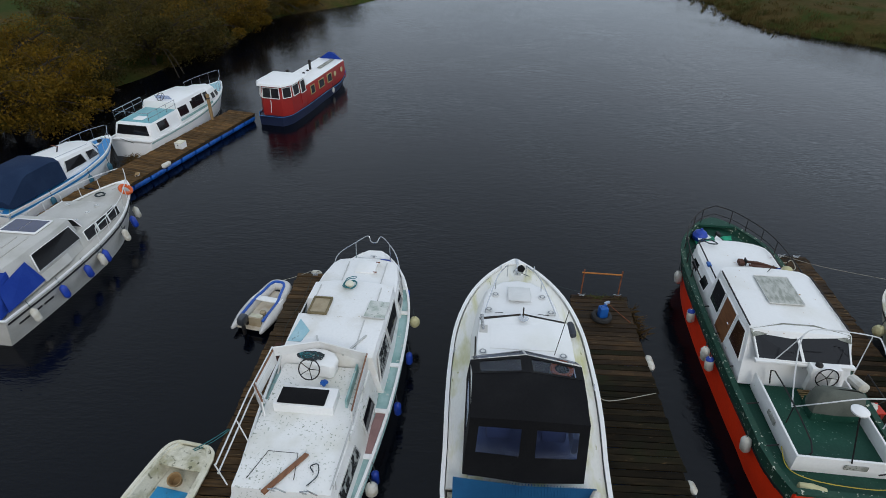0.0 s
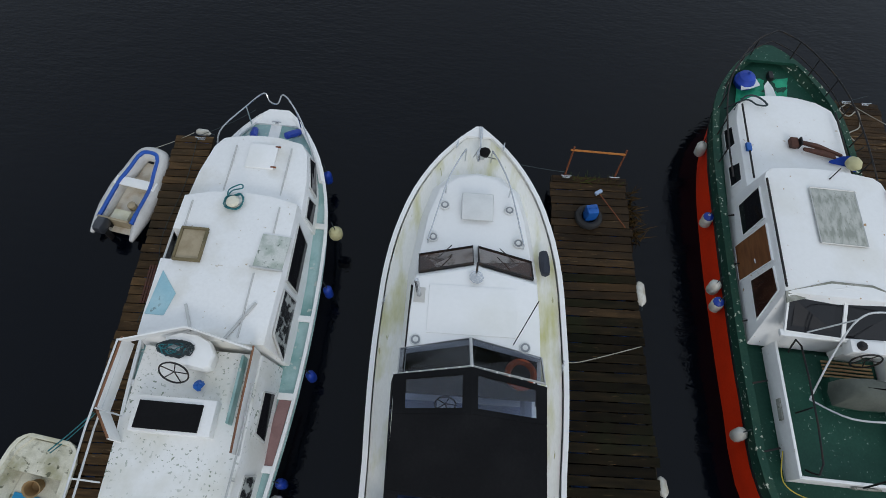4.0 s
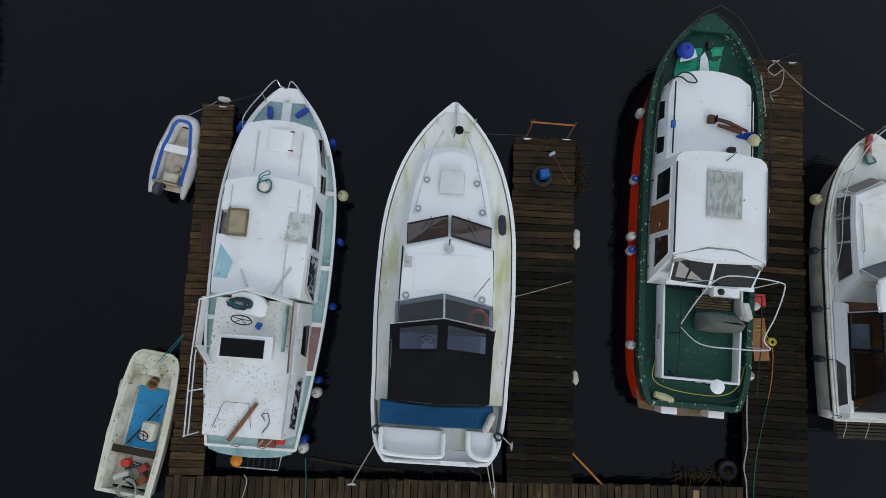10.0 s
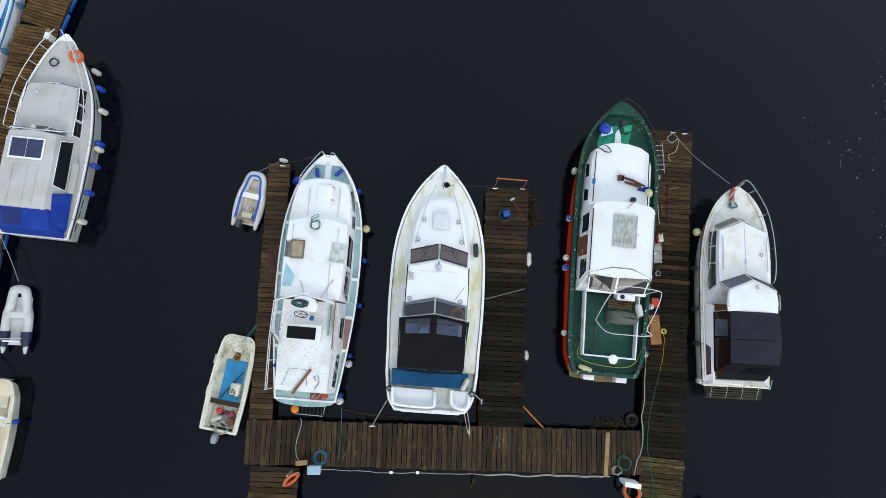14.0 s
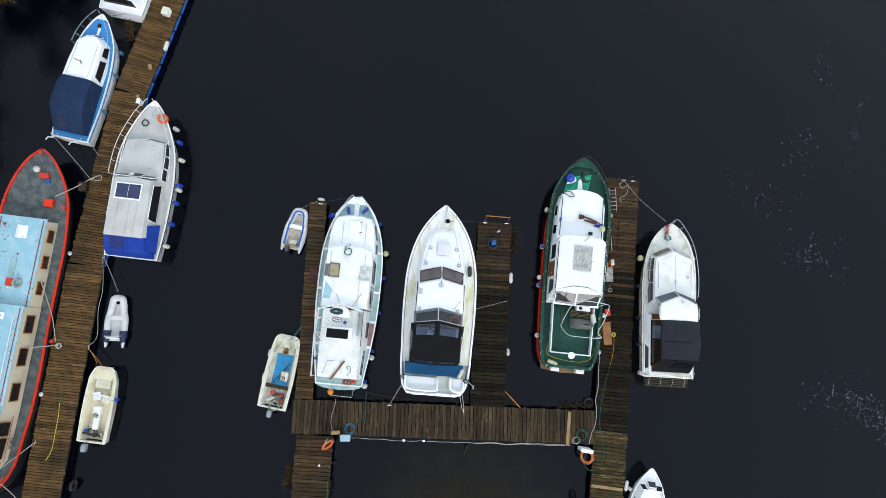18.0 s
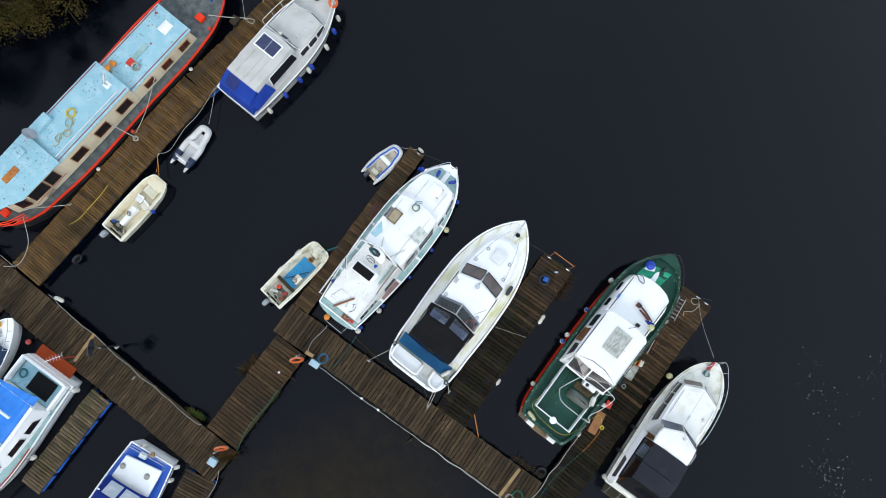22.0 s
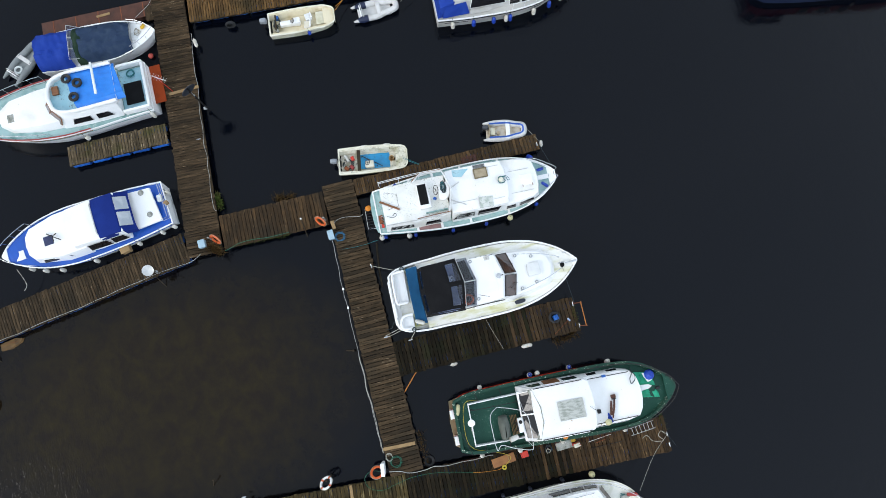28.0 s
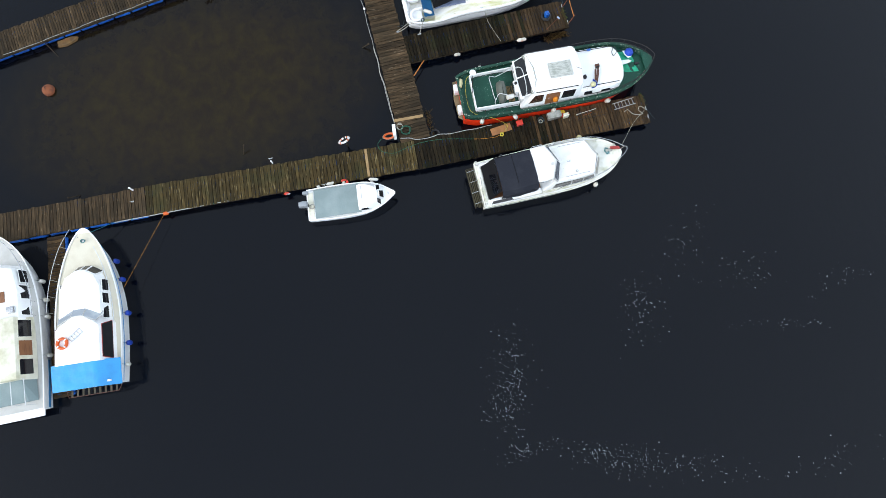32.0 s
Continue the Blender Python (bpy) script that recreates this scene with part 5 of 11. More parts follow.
    for x, y in ((-1.70, 0.84), (1.64, 0.80)):
        part("black_rope", coil(x, y, 1.14, 0.12, 4, 0.02, 5), ROPE_DARK, ob, "black rope heap on a cleat")
        cleat(ob, x, y, 1.12, 90)
    for x, y in ((-1.82, 5.6), (1.84, 4.45), (-0.5, 9.6), (0.6, 9.62)):
        cleat(ob, x, y, h.z(y) + 0.02, 80)
    part("white_fender", lathe([(0.02, -0.28), (0.1, -0.22), (0.11, 0), (0.1, 0.22), (0.02, 0.28)], 10), VINYL_WHITE, ob, "white fender lying on the seat cover", at=pose(1.36, 1.2, 1.45, 80, 0, -25))
    part("stowed_fender", lathe([(0.02, -0.30), (0.09, -0.26), (0.115, -0.12), (0.115, 0.12), (0.09, 0.26), (0.02, 0.30)], 10), VINYL_DARK, ob, "dark navy fender lying on the side deck", at=pose(h.x(6.6) - 0.34, 6.65, 1.44, 90, 0, 4))


white_cruiser()


# ---- the green-decked red converted trawler ----
def green_boat():
    ob = thing("converted_trawler", pose(5.18, -7.73, 0, 0, 0, -2.2), "red-hulled converted trawler with flaking green decks and white cabin roof", "boat", "moored boats")
    h = Hull(11.55, [(0, 1.25), (0.5, 1.44), (2.2, 1.57), (4.4, 1.64), (6.2, 1.67), (8.4, 1.66), (9.2, 1.58), (9.9, 1.40), (10.5, 1.08), (10.95, 0.76), (11.3, 0.42), (11.55, 0.05)],
             [(0, 1.22), (3, 1.20), (6, 1.30), (9, 1.42), (11.55, 1.58)], flare=1.0, rake=0.9, nose=0.45)
    part("bottom", h.shell(0, 3), BLACK_HULL, ob)
    part("hull", h.shell(2, 6), RED, ob, "bright red topsides")
    part("deck", h.deck(drop=0.24, camber=0.06), GREEN, ob, "green side decks with flaking paint")
    part("bulwark_cap", h.rim(0.16, 0.07), GREEN_WORN, ob, "flaked green capping rail")
    part("breasthook", h.bow_plate(0.55, 0.03), GREEN, ob, "green plate closing the bow")
    for s in (1, -1):
        part("bulwark", h.band(0.70, 1.0, 0.012, sign=s, n=26), GREEN_WORN, ob, "green-painted upper hull")
        part("bulwark_lining", h.band(0.62, 0.995, -0.07, y1=h.length - 0.02, sign=s, n=30), GREEN_WORN, ob, "flaked green inner side of the bulwark")
        part("rubbing_strake", h.band(0.66, 0.71, 0.03, sign=s, n=26), BLACK_HULL, ob)
    # fore cabin and wheelhouse
    cabin(ob, "fore_cabin", [(1.44, 6.6), (1.40, 8.7), (1.24, 9.3), (0.85, 9.68), (0.4, 9.8), (0, 9.82)], 1.05, [(1.27, 6.6), (1.26, 8.8), (1.14, 9.36), (0.80, 9.58), (0.35, 9.68), (0, 9.7)], 1.74, WHITE_RUST, bev=0.07)
    cabin(ob, "wheelhouse", [(1.44, 3.35), (1.47, 5.0), (1.45, 6.72), (1.38, 6.9), (1.2, 7.0), (0.6, 7.05), (0, 7.06)], 1.05, [(1.28, 4.0), (1.30, 5.0), (1.29, 6.62), (1.23, 6.80), (1.08, 6.92), (0.55, 7.0), (0, 7.02)], 2.44, WHITE_RUST, bev=0.06)
    for s in (1, -1):
        window(ob, [(s * 1.37, 7.65, 1.32), (s * 1.37, 7.12, 1.32), (s * 1.265, 7.15, 1.62), (s * 1.265, 7.6, 1.62)], (s, 0, 0.3), DARK, WHITE, 0.03)
        window(ob, [(s * 1.345, 8.75, 1.32), (s * 1.355, 8.15, 1.32), (s * 1.255, 8.2, 1.62), (s * 1.25, 8.7, 1.62)], (s, 0, 0.3), DARK, WHITE, 0.03)
        window(ob, [(s * 1.395, 6.45, 1.55), (s * 1.40, 5.7, 1.55), (s * 1.325, 5.75, 2.26), (s * 1.32, 6.5, 2.26)], (s, 0, 0.3), DARK, WHITE, 0.03)
        door = window(ob, [(s * 1.425, 5.58, 1.2), (s * 1.43, 4.75, 1.2), (s * 1.325, 4.75, 2.28), (s * 1.325, 5.58, 2.28)], (s, 0, 0.3), TEAK, WHITE, 0.03, name="door")
        part("door_handle", tube([(s * 1.37, 4.9, 1.8), (s * 1.40, 4.9, 1.8), (s * 1.40, 5.0, 1.8)], 0.015, 5), STEEL, door)
        window(ob, [(s * 1.385, 4.6, 1.55), (s * 1.39, 3.75, 1.55), (s * 1.30, 4.1, 2.26), (s * 1.32, 4.6, 2.26)], (s, 0, 0.3), BROWN_GLASS, WHITE, 0.03)
        part("roof_rail", tube([(s * 1.14, 7.05, 1.85), (s * 1.12, 9.2, 1.85)], 0.022, 6), IRON, ob)
        part("roof_rail", tube([(s * 1.26, 4.1, 2.48), (s * 1.26, 6.6, 2.48)], 0.022, 6), IRON, ob)
    vis = [(-1.27, 4.02, 2.44), (-0.34, 4.32, 2.46), (0.45, 4.32, 2.46), (1.24, 4.02, 2.44)]
    for a, b in zip(vis, vis[1:]):
        part("roof_visor", slab([a, b, (b[0] * 0.97, b[1] - 0.20, b[2] - 0.1), (a[0] * 0.97, a[1] - 0.20, a[2] - 0.1)], 0.02), PANEL_GREY, ob, "grey canvas visor")
    lo = [(-1.12, 3.42, 1.95), (-0.05, 3.36, 1.98), (1.12, 3.42, 1.95)]
    hi = [(-1.18, 3.98, 2.36), (-0.05, 4.22, 2.40), (1.16, 3.98, 2.36)]
    for (a, b), (c, d) in zip(zip(lo, lo[1:]), zip(hi, hi[1:])):
        window(ob, [a, b, d, c], (0, -1, 1), DARK, WHITE, 0.045, 0.05, "aft_window")
    part("window_sill", box(0, 3.36, 1.93, 2.45, 0.14, 0.08), WHITE, ob, bev=0.02)
    plate("roof_solar_panel", ob, rect(-0.40, 0.54, 5.15, 6.47), 2.455, 0.035, CHALK_BOARD, "lichen-streaked pale flat roof panel with a metal edge")
    for a, b in (((-0.40, 5.15), (0.54, 5.15)), ((0.54, 5.15), (0.54, 6.47)), ((0.54, 6.47), (-0.40, 6.47)), ((-0.40, 6.47), (-0.40, 5.15))):
        part("panel_edge", tube([(*a, 2.49), (*b, 2.49)], 0.014, 4), ALU, ob)
    part("roof_vent", box(0.53, 7.28, 1.88, 0.2, 0.16, 0.20), IRON, ob, bev=0.03)
    part("aerial", tube([(0.10, 6.75, 2.46), (0.34, 7.0, 2.54)], 0.012, 5), IRON, ob)
    # lowered mast step, buoy and blue bag on the fore roof
    st = part("mast_step", box(-0.06, 8.16, 1.84, 0.17, 0.24, 0.14), RUST_DARK, ob, "dark rusty hinged mast step", bev=0.02)
    part("step_cheek", box(0.06, 8.15, 1.88, 0.03, 0.20, 0.20), IRON, st)
    part("step_arm", loft([[(0.05, 8.22, 1.84), (0.05, 8.15, 1.84), (0.05, 8.15, 1.90), (0.05, 8.22, 1.90)], [(0.45, 8.13, 1.84), (0.45, 8.04, 1.84), (0.45, 8.04, 1.93), (0.45, 8.13, 1.93)], [(1.0, 7.93, 1.82), (1.0, 7.88, 1.82), (1.0, 7.88, 1.88), (1.0, 7.93, 1.88)]]), RUST_DARK, st)
    part("step_arm", loft([[(0.14, 8.03, 1.83), (0.14, 7.96, 1.83), (0.14, 7.96, 1.88), (0.14, 8.03, 1.88)], [(0.55, 7.98, 1.83), (0.55, 7.86, 1.83), (0.55, 7.86, 1.90), (0.55, 7.98, 1.90)], [(0.84, 7.93, 1.83), (0.84, 7.80, 1.83), (0.84, 7.80, 1.87), (0.84, 7.93, 1.87)]]), RUST_DARK, st)
    part("buoy", lathe([(0.02, -0.02), (0.12, 0), (0.16, 0.10), (0.14, 0.22), (0.06, 0.3), (0.02, 0.33)], 12), VINYL_YELLOW, ob, "pale yellow buoy", at=pose(1.08, 7.72, 1.94, 70, 0, 20))
    part("blue_bag", loft([[(0.70, 7.74, 1.78), (0.72, 7.77, 1.81), (0.74, 7.71, 1.79)], [(0.92, 7.70, 1.78), (0.95, 7.85, 1.90), (1.0, 7.66, 1.80)], [(1.10, 7.66, 1.78), (1.16, 7.88, 1.92), (1.2, 7.62, 1.80)], [(1.22, 7.55, 1.78), (1.26, 7.74, 1.84), (1.28, 7.52, 1.79)]]), CANVAS_BLUE, ob, "crumpled blue bag")
    part("roof_rope", tube(smooth_line([(-1.2, 9.2, 1.6), (-1.0, 9.46, 1.83), (-0.7, 9.48, 1.84), (-0.5, 9.25, 1.84), (-0.75, 9.22, 1.84), (-1.0, 9.36, 1.83), (-1.25, 9.5, 1.3)], 5), 0.022, 6), ROPE_DARK, ob, "black rope loop")
    part("blue_clip", box(-1.14, 7.91, 1.84, 0.12, 0.22, 0.08), PLASTIC_BLUE, ob, bev=0.02)
    # fore deck: blue buoy, heap of green and white cloth, bow rails
    part("blue_buoy", lathe([(0.02, 0), (0.15, 0.04), (0.25, 0.16), (0.27, 0.28), (0.2, 0.42), (0.05, 0.5), (0.03, 0.56)], 14), VINYL_BLUE, ob, "round blue mooring buoy", at=pose(-0.72, 10.35, 1.22))
    rnd = random.Random(4)
    g = bmesh.new()
    bmesh.ops.create_grid(g, x_segments=14, y_segments=12, size=0.5)
    for v in g.verts:
        v.co.z = 0.10 + 0.14 * noise.noise((v.co.x * 3.5, v.co.y * 3.5, 8)) + 0.05 * noise.noise((v.co.x * 9, v.co.y * 9, 2))
        v.co.x, v.co.y = v.co.x * 1.35 + v.co.y * 0.15, v.co.y * 0.95 + 0.25 * v.co.x
    bmesh.ops.solidify(g, geom=g.faces[:], thickness=0.015)
    clo = part("green_cloth", g, CLOTH_GREEN, ob, "crumpled green and white flag-like cloth", at=pose(-0.24, 10.1, 1.24))
    for pts in (((-0.64, -0.12), (-0.60, 0.12), (-0.20, 0.34), (-0.12, 0.10), (-0.40, -0.05)), ((-0.05, -0.48), (0.26, -0.42), (0.20, 0.05), (0.10, 0.28), (-0.02, 0.1))):
        part("white_patch", loft([[(x, y, 0.26) for x, y in pts], [(x, y, 0.27) for x, y in pts]]), CLOTH_WHITE, clo)
    part("bollard", box(0.02, 10.66, 1.36, 0.12, 0.24, 0.22), BLACK_HULL, ob, bev=0.03)
    for s in (1, -1):
        top = [(s * max(h.x(y) * 0.97, 0.03) if y < 11.5 else 0, y, h.z(y) + 0.55) for y in (7.0, 7.8, 8.6, 9.4, 10.1, 10.7, 11.2, 11.52)]
        mid = [(x, y - 0.04, z - 0.32) for x, y, z in top]
        rail(ob, smooth_line(top, 4), [(p, (p[0], p[1] - 0.05, h.z(min(p[1], 11.5)) + 0.02)) for p in top[1:-1]], 0.02, IRON, "bow_rail")
        rail(ob, smooth_line(mid[3:], 4), (), 0.014, IRON, "bow_rail")
        for y0 in (1.2, 2.5, 3.8, 5.1, 6.3):
            part("deck_strut", tube([(s * (h.x(y0) - 0.08), y0, h.z(y0) + 0.02), (s * (h.x(y0) - 0.42), y0 + 0.1, h.z(y0) - 0.02)], 0.02, 5), IRON, ob)
    # cockpit: white coaming, green floor, helm, covered seat, rails
    coam = [(-1.08, 3.3), (-1.03, 0.76), (1.10, 0.76), (1.14, 3.3)]
    for a, b in zip(coam, coam[1:]):
        d = Vector(b) - Vector(a)
        part("coaming", box((a[0] + b[0]) / 2, (a[1] + b[1]) / 2, 1.28, 0.06, d.length + 0.06, 0.50, turn=Matrix.Rotation(math.atan2(-d.x, d.y), 4, "Z")), WHITE_WORN, ob, bev=0.02)
    for x, y in ((-1.11, 2.0), (0.25, 0.70)):
        part("name_plate", box(x, y, 1.34, 0.03 if y > 1 else 0.5, 0.42 if y > 1 else 0.03, 0.13), PANEL_GREY, ob, bev=0.01)
    part("cockpit_floor", box(0.03, 2.0, 1.16, 2.1, 2.5, 0.04), GREEN, ob, "green cockpit floor with worn flecks")
    helm = part("helm_pod", box(0.42, 3.2, 1.92, 0.72, 0.26, 0.26), WHITE, ob, bev=0.03)
    part("compass", lathe([(0.09, 0), (0.09, 0.05), (0.05, 0.10)], 10), IRON, helm, at=pose(0.25, 3.2, 2.05))
    part("helm_base", box(0.42, 3.25, 1.5, 0.5, 0.16, 0.7), WHITE_WORN, ob)
    wheel(ob, 0.42, 2.98, 1.85, 0.27, 80)
    part("seat_base", box(0.45, 2.45, 1.32, 1.1, 0.55, 0.3), GREEN, ob, bev=0.03)
    g = loft([[(-0.12 - k, 2.60 + k * 0.6, z), (0.35, 2.66 + k, z), (0.9 + k, 2.60 + k, z), (1.08 + k, 2.36, z), (0.98 + k, 2.16 - k, z), (0.4, 2.12 - k, z), (-0.14 - k, 2.16 - k, z), (-0.18 - k, 2.4, z)] for k, z in ((0.02, 1.45), (0.0, 1.75), (-0.05, 1.95), (-0.14, 2.05), (-0.24, 2.08))])
    part("seat_cover", g, CANVAS_OLIVE, ob, "olive-grey weathered cover over the helm seat", bev=0.04)
    for i in range(6):
        part("grating_slat", box(0.45, 2.72 + i * 0.075, 1.25, 1.0, 0.04, 0.03), PLY, ob)
    part("white_cushion", lathe([(0.02, -0.26), (0.13, -0.22), (0.14, 0.2), (0.02, 0.26)], 9), VINYL_WHITE, ob, at=pose(0.98, 2.72, 2.0, 80, 0, 10))
    hoop = smooth_line([(-0.62, 2.2, 1.55), (-0.5, 2.9, 2.3), (-0.3, 3.4, 2.85), (0.2, 3.55, 2.95), (1.35, 3.5, 2.9), (1.5, 3.3, 2.85), (1.3, 2.6, 2.8), (1.05, 2.0, 2.75), (1.28, 1.75, 2.6), (0.4, 1.7, 2.5), (-0.35, 1.75, 2.2), (-0.62, 2.2, 1.55)], 5)
    rail(ob, hoop, [((1.35, 3.5, 2.9), (1.3, 3.4, 1.5)), ((1.28, 1.75, 2.6), (1.3, 1.8, 1.5)), ((-0.3, 3.4, 2.85), (-0.75, 3.4, 1.9))], 0.017, WHITE_RAIL, "canopy_hoop", "white tubular canopy hoop")
    rail(ob, smooth_line([(-0.72, 3.2, 1.3), (-0.72, 3.2, 1.75), (-0.72, 1.0, 1.75), (-0.72, 0.95, 1.2)], 3), [((-0.72, 2.0, 1.75), (-0.72, 2.0, 1.2))], 0.018, IRON)
    rail(ob, [(1.48, 3.2, 1.9), (1.5, 1.8, 1.86), (1.42, 0.5, 1.82), (0.3, 0.2, 1.8)], [((1.48, 3.2, 1.9), (1.48, 3.2, 1.1)), ((1.42, 0.5, 1.82), (1.4, 0.5, 1.1))], 0.016, IRON)
    part("aerial_mast", tube([(0.1, 0.7, 1.5), (-0.3, 0.72, 3.05)], 0.018, 6), IRON, ob)
    part("aerial_dome", lathe([(0.05, 0), (0.17, 0.03), (0.18, 0.07), (0.10, 0.12), (0.02, 0.13)], 18), WHITE, ob, "round white aerial dome on a thin mast", at=pose(-0.32, 0.73, 3.05))
    # stern platform with white boxes and a yellow buoy
    part("stern_platform", loft([[(x, y, z) for x, y in ((-1.40, 0.30), (-1.28, -0.22), (-0.2, -0.34), (1.05, -0.28), (1.3, 0.1))] for z in (0.46, 0.56)]), PLATFORM_WOOD, ob, "weathered wooden stern platform", bev=0.02)
    for x in (-0.62, 0.72):
        part("locker_box", box(x, -0.12, 0.84, 0.46, 0.28, 0.50), WHITE, ob, bev=0.03)
    part("yellow_buoy", lathe([(0.02, -0.3), (0.10, -0.26), (0.13, 0), (0.10, 0.26), (0.02, 0.3)], 10), VINYL_YELLOW, ob, "mossy yellow fender", at=pose(-0.82, 0.18, 1.14, 85, 0, 75))
    part("deck_hose", tube(smooth_line([(-1.1, 1.25, 1.2), (-1.15, 0.7, 1.15), (-0.7, 0.45, 1.12), (0.2, 0.35, 1.12), (0.9, 0.4, 1.12), (1.3, 0.7, 1.14), (1.5, 1.3, 1.1)], 5), 0.011, 6), ROPE_YELLOW, ob, "pale yellow hose on the aft deck")
    for y, x in ((8.55, 1.74), (6.45, 1.82), (4.72, 1.84), (4.30, 1.83), (1.55, 1.70)):
        f = fender(ob, -x, y, 0.80, 0, -8, 0.13, 0.46)
        if y in (6.45, 4.30):
            part("fender_cap", lathe([(0.12, 0.12), (0.115, 0.2), (0.05, 0.26)], 10), VINYL_BLUE, f)
    for y, a in ((1.0, 10), (3.0, 40), (5.3, 10), (8.6, 20)):
        fender(ob, h.x(y) + 0.14, y, 0.85, 0, a, 0.13, 0.5)
    part("orange_bag", lathe([(0.02, 0), (0.12, 0.05), (0.16, 0.25), (0.08, 0.42), (0.02, 0.45)], 9), PLASTIC_ORANGE, ob, "orange waterproof bag hanging on the rail", at=pose(1.45, 5.35, 1.4))


green_boat()


# ---- the other boats ----
def loop_rail(ob, h, y0, y1, up, inset=0.06, n=7, r=0.016, mat=STEEL, sides=(1, -1), posts=True, name="guard_rail"):
    """A rail above the sheer between two stations."""
    for s in sides:
        ys = [y0 + (y1 - y0) * i / (n - 1) for i in range(n)]
        top = [(s * max(h.x(y) - inset, 0.0), y, h.z(y) + up) for y in ys]
        rail(ob, smooth_line(top, 3), [(p, (p[0] * 0.99, p[1], h.z(p[1]))) for p in top[:-1]] if posts else (), r, mat, name)


def dark_canopy_cruiser():
    ob = thing("cabin_cruiser", pose(10.75, -7.9, 0, 0, 0, 0.57), "cream-white cabin cruiser with dark grey canopy and mossy stern rack", "boat", "moored boats")
    h = Hull(8.42, [(0, 1.36), (1.6, 1.42), (3.3, 1.45), (5.2, 1.47), (6.2, 1.38), (6.9, 1.22), (7.45, 1.00), (7.9, 0.70), (8.2, 0.40), (8.42, 0.05)], [(0, 0.95), (4, 1.0), (8.42, 1.28)], flare=0.88, rake=0.7, nose=0.55)
    hull_parts(ob, h, CREAM_GRIMY, CREAM_GRIMY, CREAM_GRIMY, label="cream hull with a black rubbing strake")
    for s in (1, -1):
        part("rubbing_strake", h.band(0.86, 0.92, 0.035, sign=s), BLACK_HULL, ob)
        part("toe_rail", tube([(s * (h.x(y) - 0.09), y, h.z(y) + 0.02) for y in np.linspace(0.1, 8.0, 16)], 0.03, 6), WHITE_WORN, ob)
        part("cockpit_coaming", prism(at_z([(s * 1.02, 0.2), (s * 1.26, 0.2), (s * 1.28, 3.4), (s * 1.02, 3.4)][:: s], 0.95), at_z([(s * 1.02, 0.25), (s * 1.12, 0.25), (s * 1.14, 3.3), (s * 1.02, 3.3)][:: s], 1.26)), WHITE_WORN, ob, bev=0.02)
    cabin(ob, "coachroof", [(1.20, 3.3), (1.22, 4.2), (1.19, 5.6), (1.10, 6.66), (0, 7.16)], 0.95, [(1.05, 4.05), (1.06, 4.3), (1.06, 5.6), (0.99, 6.38), (0, 6.82)], lambda y: 1.78 - 0.03 * (y - 4), WHITE_WORN, bev=0.04)
    for s in (1, -1):
        part("roof_panel", slab([(s * 0.05, 4.55, 1.775), (s * 0.92, 4.35, 1.782), (s * 0.88, 6.20, 1.727), (s * 0.05, 6.55, 1.718)], 0.012), DECK_CHALK, ob, "non-slip panel with pale lichen stains")
        window(ob, [(s * 0.14, 7.06, 1.22), (s * 1.01, 6.66, 1.22), (s * 0.94, 6.46, 1.62), (s * 0.12, 6.86, 1.62)], (0, 1, 0.8), BROWN_GLASS, ALU, 0.03, name="fore_window")
        for y0, y1 in ((3.95, 5.05), (5.10, 5.75), (5.80, 6.42)):
            x0, x1 = (1.195 if y < 5.6 else 1.195 - (y - 5.6) * 0.085 for y in (y0, y1))
            window(ob, [(s * x0, y0, 1.16), (s * x1, y1, 1.16), (s * (x1 - 0.09), y1 - 0.03, 1.60), (s * (x0 - 0.09), y0 + 0.20 * (y0 < 4), 1.60)], (s, 0, 0.3), SCREEN_DIM, ALU, 0.025)
        window(ob, [(s * 0.03, 4.60, 1.80), (s * 1.02, 4.24, 1.78), (s * 0.95, 3.92, 2.33), (s * 0.03, 4.32, 2.36)], (0, 1, 1), SMOKE, ALU, 0.03, name="windscreen_pane")
        rail_pts = [(s * 0.92, 4.75, 1.78), (s * 0.92, 4.78, 1.84), (s * 0.90, 6.12, 1.80), (s * 0.90, 6.15, 1.73)]
        part("grab_rail", tube(rail_pts, 0.017, 6), STEEL, ob)
    part("dashboard", box(0, 4.0, 1.62, 1.8, 0.45, 0.10), CREAM_PALE, ob, bev=0.03)
    part("cockpit_sole", box(0, 2.2, 1.02, 2.0, 3.6, 0.04), TEAK, ob)
    part("helm_seat", box(0.5, 3.0, 1.30, 0.55, 0.5, 0.5), CREAM, ob, bev=0.05)
    part("seat_cushion", box(-0.75, 2.35, 1.22, 0.42, 0.8, 0.36), CREAM, ob, "cream seat under the clear side panel", bev=0.05)
    top = cabin(ob, "hard_top", [(1.02, 3.02), (1.05, 3.5), (0.98, 3.92), (0.5, 4.14), (0.02, 4.34)], 2.30, [(0.96, 3.06), (0.99, 3.5), (0.93, 3.86), (0.48, 4.06), (0.02, 4.25)], 2.38, WHITE_WORN, bev=0.03)
    part("horn", box(0.16, 4.05, 2.42, 0.12, 0.14, 0.08), ALU, top, bev=0.02)
    for s in (1, -1):
        part("grab_rail", tube([(s * 1.0, 3.15, 2.34), (s * 1.07, 3.2, 2.36), (s * 1.07, 3.75, 2.36), (s * 1.0, 3.8, 2.34)], 0.015, 6), STEEL, top)
        part("roof_post", tube([(s * 0.96, 3.9, 2.32), (s * 1.05, 4.2, 1.76)], 0.025, 6), ALU, top)
        part("roof_post", tube([(s * 0.98, 3.08, 2.32), (s * 1.08, 3.05, 1.24)], 0.02, 6), ALU, top)
